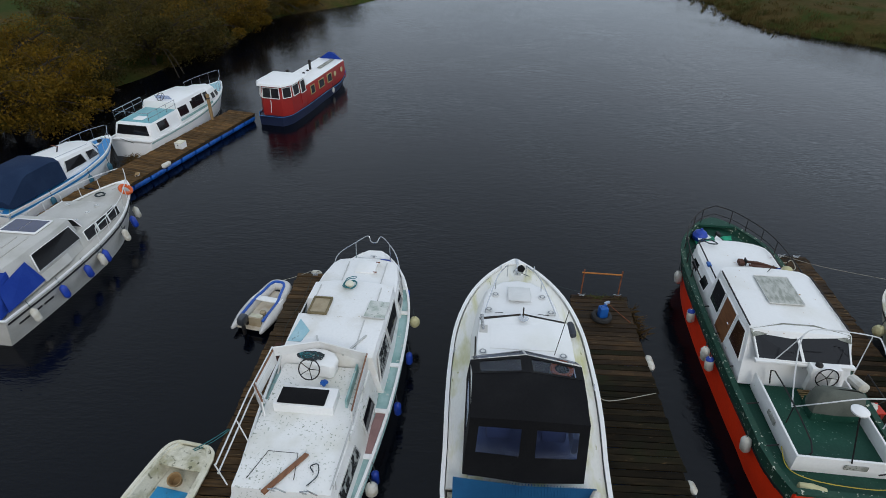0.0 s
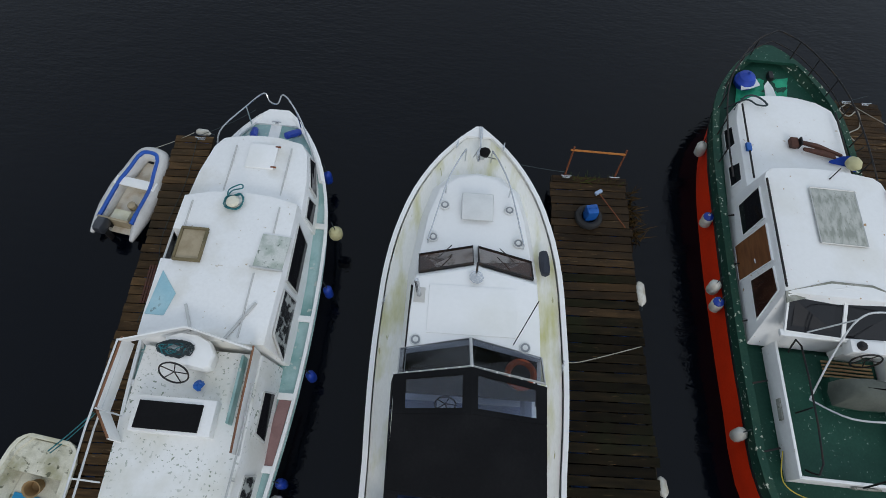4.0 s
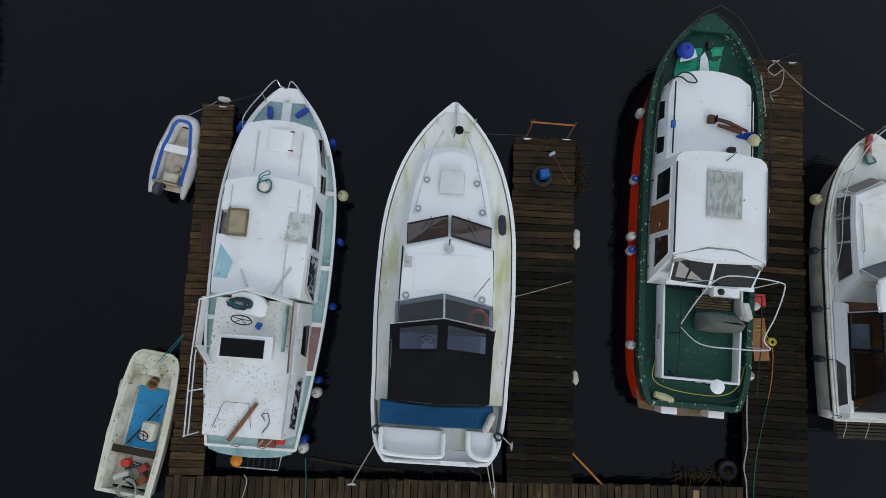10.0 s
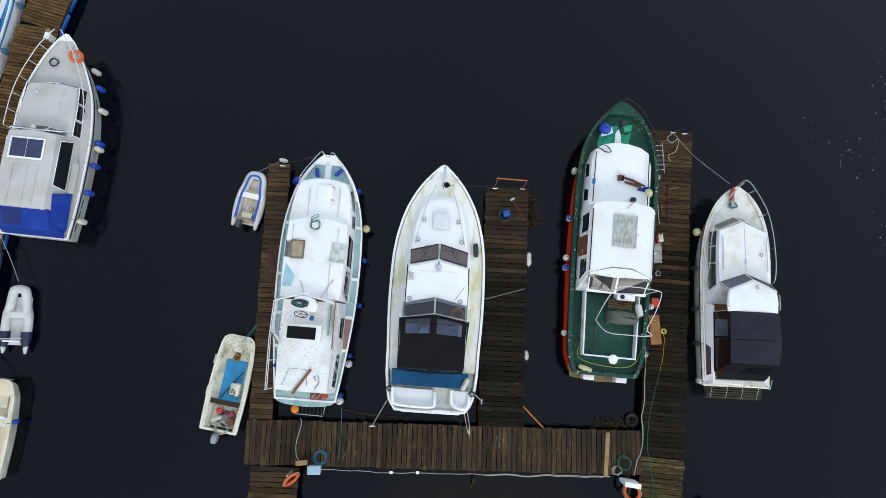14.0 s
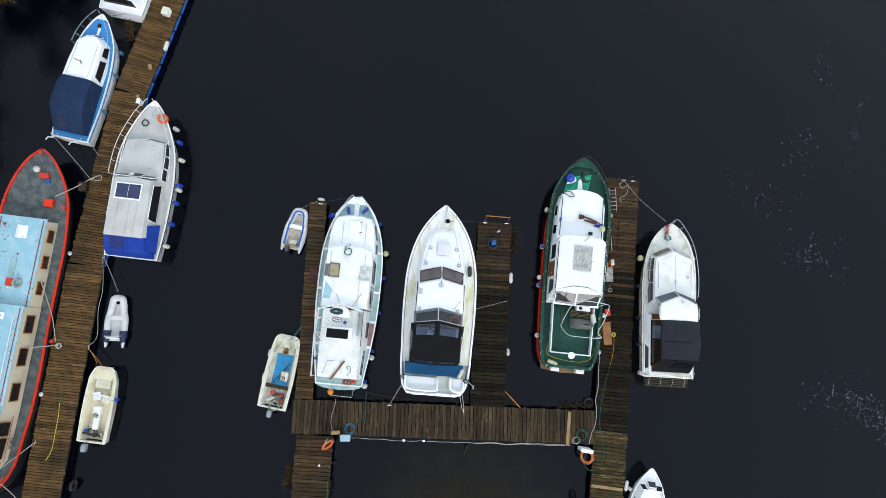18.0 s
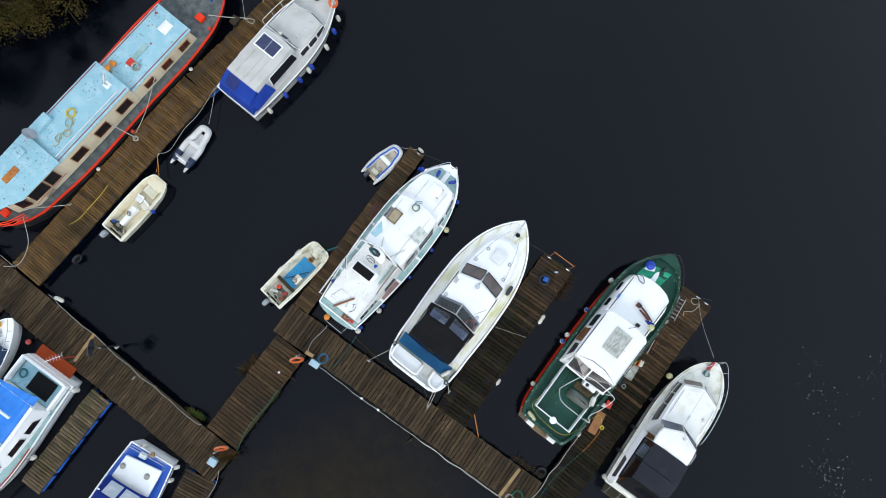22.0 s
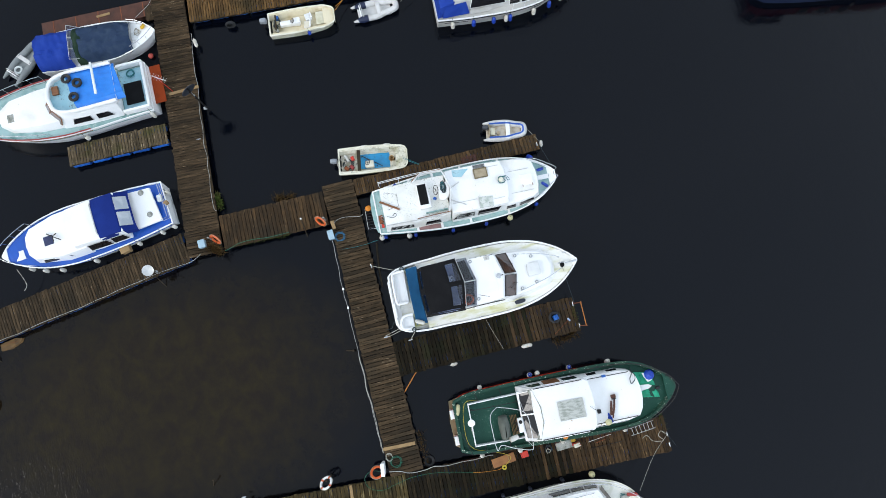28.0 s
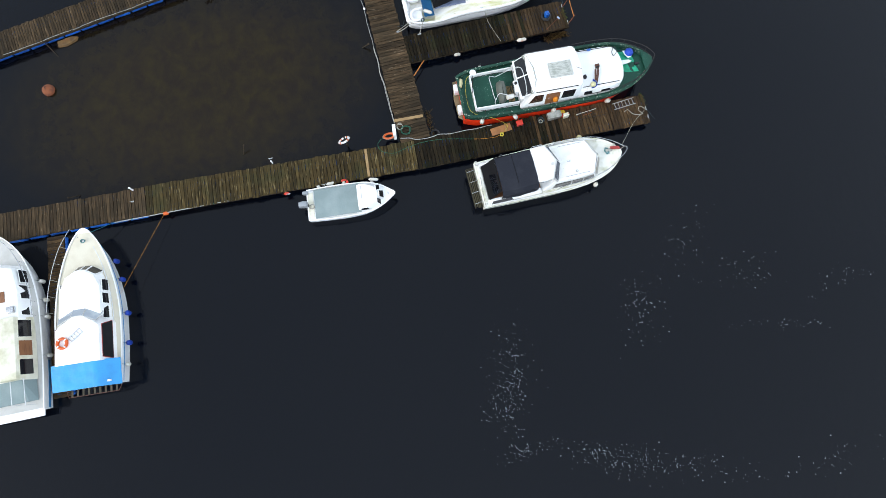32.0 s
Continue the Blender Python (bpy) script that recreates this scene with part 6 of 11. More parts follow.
    vent(ob, 0.70, 5.45, 1.755, 0.09)
    part("deck_cleat", box(0.05, 5.15, 1.79, 0.06, 0.2, 0.04), STEEL, ob, bev=0.015)
    # canvas over the aft cockpit: full cloth on top and to starboard, clear panels to port and aft
    rings = [[(-0.90 * k, y, 2.36 * q), (-0.3, y, 2.41 * q), (0.5, y, 2.41 * q), (1.04 * k, y, 2.34 * q), (1.22 * k, y, 2.06 * q), (1.16 * k, y, 1.24)]
             for k, y, q in ((1.0, 3.06, 1.0), (1.02, 2.5, 1.0), (1.06, 1.95, 1.0), (1.03, 1.4, 0.985), (0.99, 0.98, 0.955))]
    can = part("canopy", loft(rings, closed=False, cap=False), CANVAS_GREY, ob, "dark grey canvas canopy")
    for y, q in ((1.95, 1.0), (0.99, 0.955)):
        part("canopy_seam", tube([(-0.93, y, 2.375 * q), (-0.3, y, 2.42 * q), (0.5, y, 2.42 * q), (1.05, y, 2.33 * q), (1.20, y, 2.0 * q)], 0.010, 5), CANVAS_BLACK, can)
    for y0, y1 in ((3.04, 2.02), (2.0, 0.62)):
        pane = part("side_panel", slab([(-0.92, y0, 2.34), (-1.04, y0, 1.25), (-1.04, y1, 1.25), (-0.92, max(y1, 1.0), 2.28)], 0.012), VINYL_CLEAR, can, "clear vinyl side panel")
        for a, b in (((-0.93, y0, 2.35), (-1.05, y0, 1.25)), ((-0.93, max(y1, 1.0), 2.30), (-1.05, y1, 1.25)), ((-0.93, y0, 2.35), (-0.93, max(y1, 1.0), 2.30)), ((-1.05, y0, 1.26), (-1.05, y1, 1.26))):
            part("panel_hem", tube([a, b], 0.035, 5), CANVAS_BLACK, pane)
    low, high = [(-1.02, 0.32, 1.22), (1.08, 0.32, 1.22)], [(0.98, 0.98, 2.20), (-0.90, 0.98, 2.24)]
    part("back_panel", slab(low + high, 0.012), CANVAS_BLACK, can, "black canvas back panel")
    part("back_window", slab([(-0.25, 0.60, 1.65), (0.95, 0.58, 1.62), (0.90, 0.86, 2.02), (-0.10, 0.88, 2.06)], 0.010, 0.02), VINYL_CLEAR, can)
    for i in range(16):
        part("stud", box(-0.945, 3.0 - i * 0.13, 2.39, 0.014, 0.014, 0.014), STEEL, can)
    for s in (1, -1):
        window(ob, [(s * 1.255, 0.40, 1.0), (s * 1.27, 1.72, 1.0), (s * 1.155, 1.55, 1.22), (s * 1.145, 0.50, 1.22)], (s, 0, 0.6), SCREEN_DIM, WHITE, 0.03)
    part("stern_coaming", prism(at_z([(-1.22, 0.0), (1.22, 0.0), (1.2, 0.30), (-1.2, 0.30)], 0.93), at_z([(-1.1, 0.10), (1.1, 0.10), (1.1, 0.28), (-1.1, 0.28)], 1.20)), CREAM_GRIMY, ob, "white stern coaming streaked with green algae", bev=0.03)
    rack = part("stern_rack", tube([(-1.2, -0.04, 0.70), (-1.2, -0.52, 0.70), (1.2, -0.52, 0.70), (1.2, -0.04, 0.70)], 0.02, 6), RACK_MOSS, ob, "mossy dark slatted stern rack")
    for i in range(5):
        part("rack_slat", box(0, -0.09 - i * 0.095, 0.71, 2.36 - 0.02 * i, 0.065, 0.03), RACK_MOSS, rack, bev=0.006)
    for x in (-1.0, -0.35, 0.3, 0.95):
        part("rack_bracket", tube([(x, -0.02, 0.92), (x, -0.16, 0.90), (x, -0.5, 0.74)], 0.014, 6), STEEL, rack)
    rail(ob, [(-0.4, 0.15, 1.28), (0.5, 0.05, 1.30), (1.22, 0.0, 1.30), (1.32, 0.35, 1.30)], [((0.5, 0.05, 1.30), (0.5, 0.1, 1.1)), ((1.22, 0.0, 1.30), (1.2, 0.05, 0.98))], 0.015, STEEL, "stern_rail")
    # bow: tall rail to starboard, a low one to port, red anchor and a heap of rope
    rail(ob, smooth_line([(-0.12, 8.35, 1.36), (-0.06, 8.50, 1.86), (0.12, 8.52, 1.92), (0.42, 8.22, 1.90), (1.02, 7.2, 1.82), (1.32, 5.8, 1.72), (1.36, 4.5, 1.62), (1.34, 4.25, 1.1)], 4),
         [((x, y, z), (x * 0.9 - 0.02, y - 0.05, h.z(y))) for x, y, z in ((0.45, 8.15, 1.89), (1.02, 7.2, 1.82), (1.32, 5.8, 1.72))], 0.018, STEEL, "bow_rail")
    rail(ob, smooth_line([(-0.02, 8.45, 1.9), (-0.42, 8.05, 1.82), (-0.98, 7.2, 1.70), (-1.25, 6.2, 1.58), (-1.32, 5.0, 1.50), (-1.32, 3.9, 1.08)], 4),
         [((x, y, z), (x * 0.96, y - 0.05, h.z(y))) for x, y, z in ((-0.42, 8.05, 1.82), (-0.98, 7.2, 1.70), (-1.28, 5.9, 1.56))], 0.016, STEEL, "bow_rail")
    part("anchor", loft([[(x * k - 0.28, y * k + 8.08, z) for x, y in ((-0.12, -0.26), (0.04, -0.28), (0.16, 0.22), (0.10, 0.30), (-0.02, 0.24))] for k, z in ((1, 1.34), (0.9, 1.42))]), RED_DULL, ob, "rusty red anchor in its roller", bev=0.01)
    part("bow_fitting", box(-0.22, 7.72, 1.30, 0.16, 0.42, 0.12), PANEL_GREY, ob, bev=0.03)
    part("tangled_rope", tangle(-0.20, 7.58, 1.27, 0.30, 0.16, 34, 0.013, 9), ROPE_TEAL, ob, "tangle of faded green rope")
    fender(ob, -h.x(6.5) - 0.20, 6.45, 0.80, 2, 0, 0.17, 0.32, VINYL_YELLOW)
    for y in (4.9, 3.15, 1.7):
        fender(ob, -h.x(y) - 0.1, y, 0.6, 2, 0, 0.1, 0.45, VINYL_DARK)
    fender(ob, h.x(6.5) + 0.12, 6.6, 0.7, 0, 0, 0.12, 0.4)
    fender(ob, -h.x(0.2) - 0.05, 0.15, 0.7, 0, 0, 0.12, 0.4)


def blue_white_cruiser():
    ob = thing("day_cruiser", pose(-10.28, -20.75, 0, 0, 0, -173.0), "white cruiser with royal blue side decks and blue canvas canopy", "boat", "moored boats")
    h = Hull(9.12, [(0, 1.26), (2.0, 1.50), (4.1, 1.62), (5.7, 1.62), (7.3, 1.28), (8.2, 0.85), (8.8, 0.42), (9.12, 0.03)], [(0, 0.95), (5, 1.02), (9.12, 1.35)], flare=0.88, rake=0.7)
    hull_parts(ob, h, WHITE, BLUE, WHITE)
    for s in (1, -1):
        part("stripe", h.band(0.70, 0.82, 0.012, sign=s), BLUE, ob)
    cabin(ob, "coachroof", [(1.36, 4.4), (1.36, 5.8), (1.02, 7.4), (0.6, 7.72), (0, 7.78)], 0.95, [(1.22, 4.4), (1.2, 5.8), (0.88, 7.22), (0.5, 7.52), (0, 7.58)], lambda y: 1.74 - 0.03 * (y - 4.4), WHITE, bev=0.06)
    cabin(ob, "wheelhouse", [(1.32, 2.2), (1.34, 4.0), (1.22, 5.2), (0, 5.3)], 1.0, [(1.12, 2.2), (1.14, 3.6), (1.08, 4.9), (0, 5.05)], 2.08, WHITE, bev=0.06)
    plate("fore_hatch", ob, rect(-0.38, 0.13, 6.06, 6.55), 1.69, 0.03, SOLAR, "dark tinted deck hatch")
    plate("anchor_lid", ob, [(-0.5, 7.95), (0.02, 8.0), (0.04, 8.45), (-0.5, 8.45)], 1.24, 0.025, WHITE)
    side_window(ob, [(1.28, 5.4, 1.25), (1.08, 7.0, 1.25), (1.0, 6.9, 1.5), (1.24, 5.45, 1.5)], DARK)
    side_window(ob, [(1.32, 4.4, 1.3), (1.335, 3.2, 1.3), (1.22, 3.3, 1.85), (1.20, 4.3, 1.85)], DARK)
    side_window(ob, [(1.33, 3.1, 1.3), (1.325, 2.3, 1.3), (1.21, 2.4, 1.75), (1.225, 3.05, 1.85)], DARK)
    can = part("canopy", loft([[(-1.2 * k, y, z0), (-1.12 * k, y, z1 - 0.12), (-0.8 * k, y, z1), (0, y, z1 + 0.03), (0.8 * k, y, z1), (1.12 * k, y, z1 - 0.12), (1.2 * k, y, z0)]
                               for k, y, z0, z1 in ((1.0, 3.45, 1.8, 2.2), (1.0, 2.8, 1.7, 2.24), (1.0, 2.3, 1.6, 2.2), (1.0, 1.65, 1.35, 1.62))], closed=False), CANVAS_ROYAL, ob, "royal blue canvas canopy")
    for x0, x1 in ((0.08, 0.82), (-0.86, -0.06)):
        part("canopy_window", slab([(x0, 1.74, 1.70), (x1, 1.74, 1.70), (x1, 2.24, 2.17), (x0, 2.24, 2.17)], 0.012, 0.015), SCREEN_PALE, can)
    part("window_frame", tube([(1.16, 3.46, 2.0), (0.8, 3.47, 2.24), (-0.8, 3.47, 2.24), (-1.16, 3.46, 2.0)], 0.03, 6), ALU, can)
    plate("aft_deck", ob, [(-1.02, 0.35), (1.0, 0.55), (1.12, 2.0), (-1.08, 2.0)], 1.18, 0.16, WHITE, "flat white aft cabin roof", bev=0.04)
    part("roof_fan", lathe([(0.02, 0), (0.16, 0.01), (0.16, 0.03), (0.02, 0.06)], 12), PANEL_GREY, ob, at=pose(0.85, 1.05, 1.34))
    part("roof_fan", lathe([(0.02, 0), (0.16, 0.01), (0.16, 0.03), (0.02, 0.06)], 12), PANEL_GREY, ob, at=pose(-0.5, 0.9, 1.34))
    m = part("folded_mast", tube([(0.25, 6.3, 1.75), (-0.1, 5.9, 1.85), (-0.35, 5.6, 1.8)], 0.03, 6), IRON, ob, "black folded mast and lamps")
    part("mast_arm", tube([(0.1, 5.8, 1.75), (-0.05, 5.95, 1.9), (-0.3, 6.0, 1.78)], 0.025, 6), IRON, m)
    for z in (1.0, 1.3):
        rail(ob, [(1.1, 0.45, z + 0.35), (1.05, 0.0, z + 0.3), (-1.05, -0.05, z + 0.3), (-1.1, 0.3, z + 0.35)], (), 0.016, STEEL, "stern_rail")
    part("deck_box", box(0.3, 0.25, 1.1, 0.4, 0.26, 0.16), CLOTH_WHITE, ob, bev=0.03)
    part("outboard_cowl", lathe([(0.02, 0), (0.12, 0.03), (0.13, 0.2), (0.05, 0.28)], 9), PLY, ob, at=pose(-0.1, -0.05, 1.05))
    loop_rail(ob, h, 7.3, 9.08, 0.55, 0.05, 5, name="bow_rail")
    for y in (8.2, 7.5, 6.6, 4.7, 2.2, 0.8, 0.1):
        fender(ob, -h.x(y) - 0.1, y, 0.6, 0, 6, 0.11, 0.42)
    fender(ob, 0.6, -0.15, 0.8, 0, 6, 0.11, 0.42)


RED_OXIDE = material("bright_red_oxide", (0.30, 0.048, 0.012), (0.22, 0.038, 0.012), scale=2, rough=0.8, spec=0.12)


def tarp_flybridge():
    ob = thing("flybridge_cruiser", pose(-17.25, -20.6, 0, 0, 0, -178.0), "white flybridge cruiser half covered by a bright blue tarpaulin", "boat", "moored boats")
    h = Hull(10.2, [(0, 1.50), (2.0, 1.62), (4.0, 1.78), (5.5, 1.80), (7.0, 1.60), (8.5, 1.18), (9.6, 0.55), (10.2, 0.03)], [(0, 1.1), (4, 1.2), (10.2, 1.6)], flare=0.86, rake=0.9)
    hull_parts(ob, h, WHITE, TEAL, WHITE)
    for s in (1, -1):
        part("stripe", h.band(0.74, 0.82, 0.012, sign=s), TEAL, ob)
        part("rubbing_strake", h.band(0.90, 0.98, 0.04, sign=s, y0=3.6), TEAK, ob)
    cabin(ob, "coachroof", [(1.3, 4.6), (1.28, 6.2), (1.02, 7.8), (0.5, 8.5), (0, 8.6)], 1.2, [(1.1, 4.7), (1.06, 6.1), (0.86, 7.6), (0.4, 8.2), (0, 8.3)], lambda y: 1.75 - 0.03 * (y - 5), WHITE_WORN, bev=0.06)
    part("fore_deck", box(0, 8.95, 1.50, 0.9, 0.7, 0.03), SKYBLUE, ob, bev=0.01)
    cabin(ob, "wheelhouse", [(1.42, 1.6), (1.44, 3.4), (1.36, 5.0), (0.5, 5.75), (0, 5.85)], 1.15, [(1.12, 1.5), (1.2, 3.4), (1.0, 4.5), (0.4, 5.05), (0, 5.15)], 2.22, WHITE, bev=0.05)
    for s in (1, -1):
        window(ob, [(s * 0.04, 5.72, 1.55), (s * 0.52, 5.58, 1.55), (s * 0.46, 5.22, 1.95), (s * 0.04, 5.32, 1.95)], (0, 1, 1), BROWN_GLASS, TEAK, 0.03, name="fore_window")
        window(ob, [(s * 0.60, 5.5, 1.55), (s * 1.25, 4.95, 1.55), (s * 1.12, 4.72, 1.95), (s * 0.54, 5.15, 1.95)], (0, 1, 1), BROWN_GLASS, TEAK, 0.03, name="fore_window")
        window(ob, [(s * 1.36, 4.3, 1.5), (s * 1.38, 3.2, 1.5), (s * 1.28, 3.2, 1.85), (s * 1.26, 4.1, 1.85)], (s, 0, 0.3), DARK, ALU, 0.03)
        window(ob, [(s * 1.38, 2.9, 1.5), (s * 1.37, 2.0, 1.5), (s * 1.26, 2.2, 1.8), (s * 1.28, 2.85, 1.85)], (s, 0, 0.3), DARK, ALU, 0.03)
    fly = [(1.12, 1.3), (1.16, 3.6), (0.95, 4.55), (0.5, 4.85), (0, 4.95)]
    rim_pts = [(x, y, 2.5) for x, y in fly] + [(-x, y, 2.5) for x, y in reversed(fly[:-1])]
    part("flybridge_coaming", tube(smooth_line(rim_pts, 3), 0.10, 8), WHITE, ob)
    part("coaming_wall", loft([[(x, y, 2.18) for x, y, _ in rim_pts], [(x, y, 2.5) for x, y, _ in rim_pts]], cap=False), WHITE, ob)
    part("flybridge_floor", loft([[(x * 0.95, y, 2.23) for x, y, _ in rim_pts], [(x * 0.95, y, 2.25) for x, y, _ in rim_pts]]), SKYBLUE, ob, "pale blue flybridge floor")
    part("seat_cushion", box(0.35, 4.55, 2.34, 0.5, 0.35, 0.14), TEAK, ob, bev=0.04)
    g = bmesh.new()
    bmesh.ops.create_grid(g, x_segments=22, y_segments=24, size=0.5)
    for v in g.verts:
        x, y = v.co.x, v.co.y
        v.co.x, v.co.y = 0.05 + x * (2.3 - 0.3 * abs(y)), 2.35 + y * 2.7 + 0.35 * x
        v.co.z = 2.46 - 0.5 * max(0, abs(x) - 0.38) * 2 + 0.05 * noise.noise((x * 5, y * 5, 1)) + 0.05 * noise.noise((x * 12, y * 4, 5))
    bmesh.ops.solidify(g, geom=g.faces[:], thickness=0.015)
    part("tarpaulin", g, TARP, ob, "creased bright blue tarpaulin")
    for x, y in ((0.77, 3.75), (0.38, 3.2), (-0.38, 3.5)):
        t = part("tyre", ring_shape(0.20, 0.08, 18, 8), RUBBER, None, at=ob.matrix_basis @ pose(x, y, 2.56))
        tagged(t, "old black tyre weighing down a tarpaulin", "tyre", "tyres on the tarpaulin")
    part("mast_pole", box(0.3, 2.2, 2.75, 1.9, 0.12, 0.10), CLOTH_WHITE, ob, "white folded mast across the tarpaulin", bev=0.03)
    part("cockpit_floor", box(0.0, 0.9, 1.14, 2.5, 1.3, 0.05), SKYBLUE, ob)
    plate("engine_hatch", ob, rect(-0.9, 0.4, 0.35, 1.35), 1.2, 0.06, CANVAS_BLACK, "black engine hatch")
    part("tangled_rope", coil(0.95, 0.85, 1.2, 0.25, 5, 0.025, 12), ROPE_TEAL, ob, "heap of teal rope")
    for x in (-1.36, 1.42):
        part("quarter_coaming", box(x, 0.75, 1.35, 0.16, 1.5, 0.42), WHITE, ob, bev=0.05)
    part("transom_coaming", box(0, 0.08, 1.30, 2.7, 0.16, 0.32), WHITE, ob, bev=0.05)
    part("stern_board", box(0.28, -0.32, 0.62, 2.35, 0.62, 0.05), RED_OXIDE, ob, "rust-red bathing platform", bev=0.01)
    plate("roof_vent", ob, rect(-0.43, 0.04, 7.44, 7.8), 1.66, 0.02, PANEL_GREY, "grey louvred vent")
    loop_rail(ob, h, 5.6, 9.6, 0.6, 0.05, 7, sides=(1, -1))
    for s in (1, -1):
        part("toe_rail", tube(smooth_line([(s * (h.x(y) - 0.03), y, h.z(y) + 0.09) for y in (3.6, 5.0, 6.4, 7.6, 8.6, 9.4, 9.9)], 3), 0.035, 6), RED_DULL, ob, "dark red toe rail")
    fender(ob, -h.x(0.2) - 0.1, 0.2, 0.8, 0, 10, 0.12, 0.5)
    fender(ob, -h.x(4.2) - 0.1, 4.2, 0.6, 0, 0, 0.13, 0.35)


def covered_cruiser():
    ob = thing("covered_motorboat", pose(-20.75, -26.6, 0, 0, 0, -1.3), "white motorboat under crumpled navy blue covers", "boat", "moored boats")
    h = Hull(6.85, [(0, 1.12), (1.5, 1.22), (3.2, 1.25), (4.6, 1.12), (5.6, 0.85), (6.3, 0.5), (6.7, 0.2), (6.85, 0.03)], [(0, 0.85), (4, 0.92), (6.85, 1.15)], flare=0.88, rake=0.5)
    hull_parts(ob, h, WHITE, WHITE, WHITE)

    def sheet(name, y0, y1, w, top, mat, seed, label, edge=0.75):
        g = bmesh.new()
        bmesh.ops.create_grid(g, x_segments=20, y_segments=22, size=0.5)
        for v in g.verts:
            x, y = v.co.x * 2, v.co.y + 0.5
            yy = y0 + (y1 - y0) * y
            ww = min(w, h.x(yy) + 0.02)
            v.co = Vector((x * ww, yy, max(edge, top * (1 - 0.45 * x**4) * (1 - 0.12 * y) + 0.15 * noise.noise((x * 2.5, yy * 2.2, seed)) + 0.11 * noise.noise((x * 6, yy * 4, seed)))))
        bmesh.ops.solidify(g, geom=g.faces[:], thickness=0.012)
        return part(name, g, mat, ob, label)
    sheet("fore_cover", 2.55, 5.45, 1.15, 1.55, CANVAS_SLATE, 3, "crumpled navy tarpaulin over the fore cabin", 0.95)
    sheet("fore_cover_edge", 2.3, 2.75, 1.2, 1.58, CANVAS_MOSS, 5, "dark green edge of a cover", 0.95)
    sheet("cockpit_cover", 0.05, 1.95, 1.2, 1.62, CANVAS_BLUE, 8, "faded blue canvas cockpit cover", 0.9)
    for x0, x1 in ((-1.1, -0.35), (-0.3, 0.35), (0.4, 1.02)):
        window(ob, [(x0, 2.0, 1.5), (x1, 2.0, 1.5), (x1 * 0.9, 2.62, 1.2), (x0 * 0.9, 2.62, 1.2)], (0, 1, 1), VINYL_CLEAR, ALU, 0.03, name="windscreen_pane")
    part("yellow_bag", lathe([(0.02, -0.2), (0.08, -0.16), (0.10, 0.1), (0.02, 0.2)], 9), PLASTIC_YELLOW, ob, "yellow bag on the fore deck", at=pose(-0.35, 6.2, 1.16, 80, 0, 60))
    part("deck_line", tangle(-0.1, 5.8, 1.08, 0.28, 0.22, 22, 0.014, 14), ROPE, ob, "loose pale mooring line")
    part("deck_hatch", box(0.1, 5.62, 1.06, 0.5, 0.4, 0.05), HATCH_PALE, ob, bev=0.02)
    loop_rail(ob, h, 5.4, 6.8, 0.35, 0.06, 4, name="bow_rail")
    part("red_buoy", lathe([(0.02, 0), (0.12, 0.04), (0.16, 0.15), (0.1, 0.26), (0.02, 0.3)], 10), material("coral_buoy", (0.62, 0.10, 0.07), scale=4), ob, "coral pink mooring buoy", at=pose(0.95, 6.0, 0.0))
    fender(ob, 1.3, 3.6, 0.6, 2, 0, 0.1, 0.35, PLY)


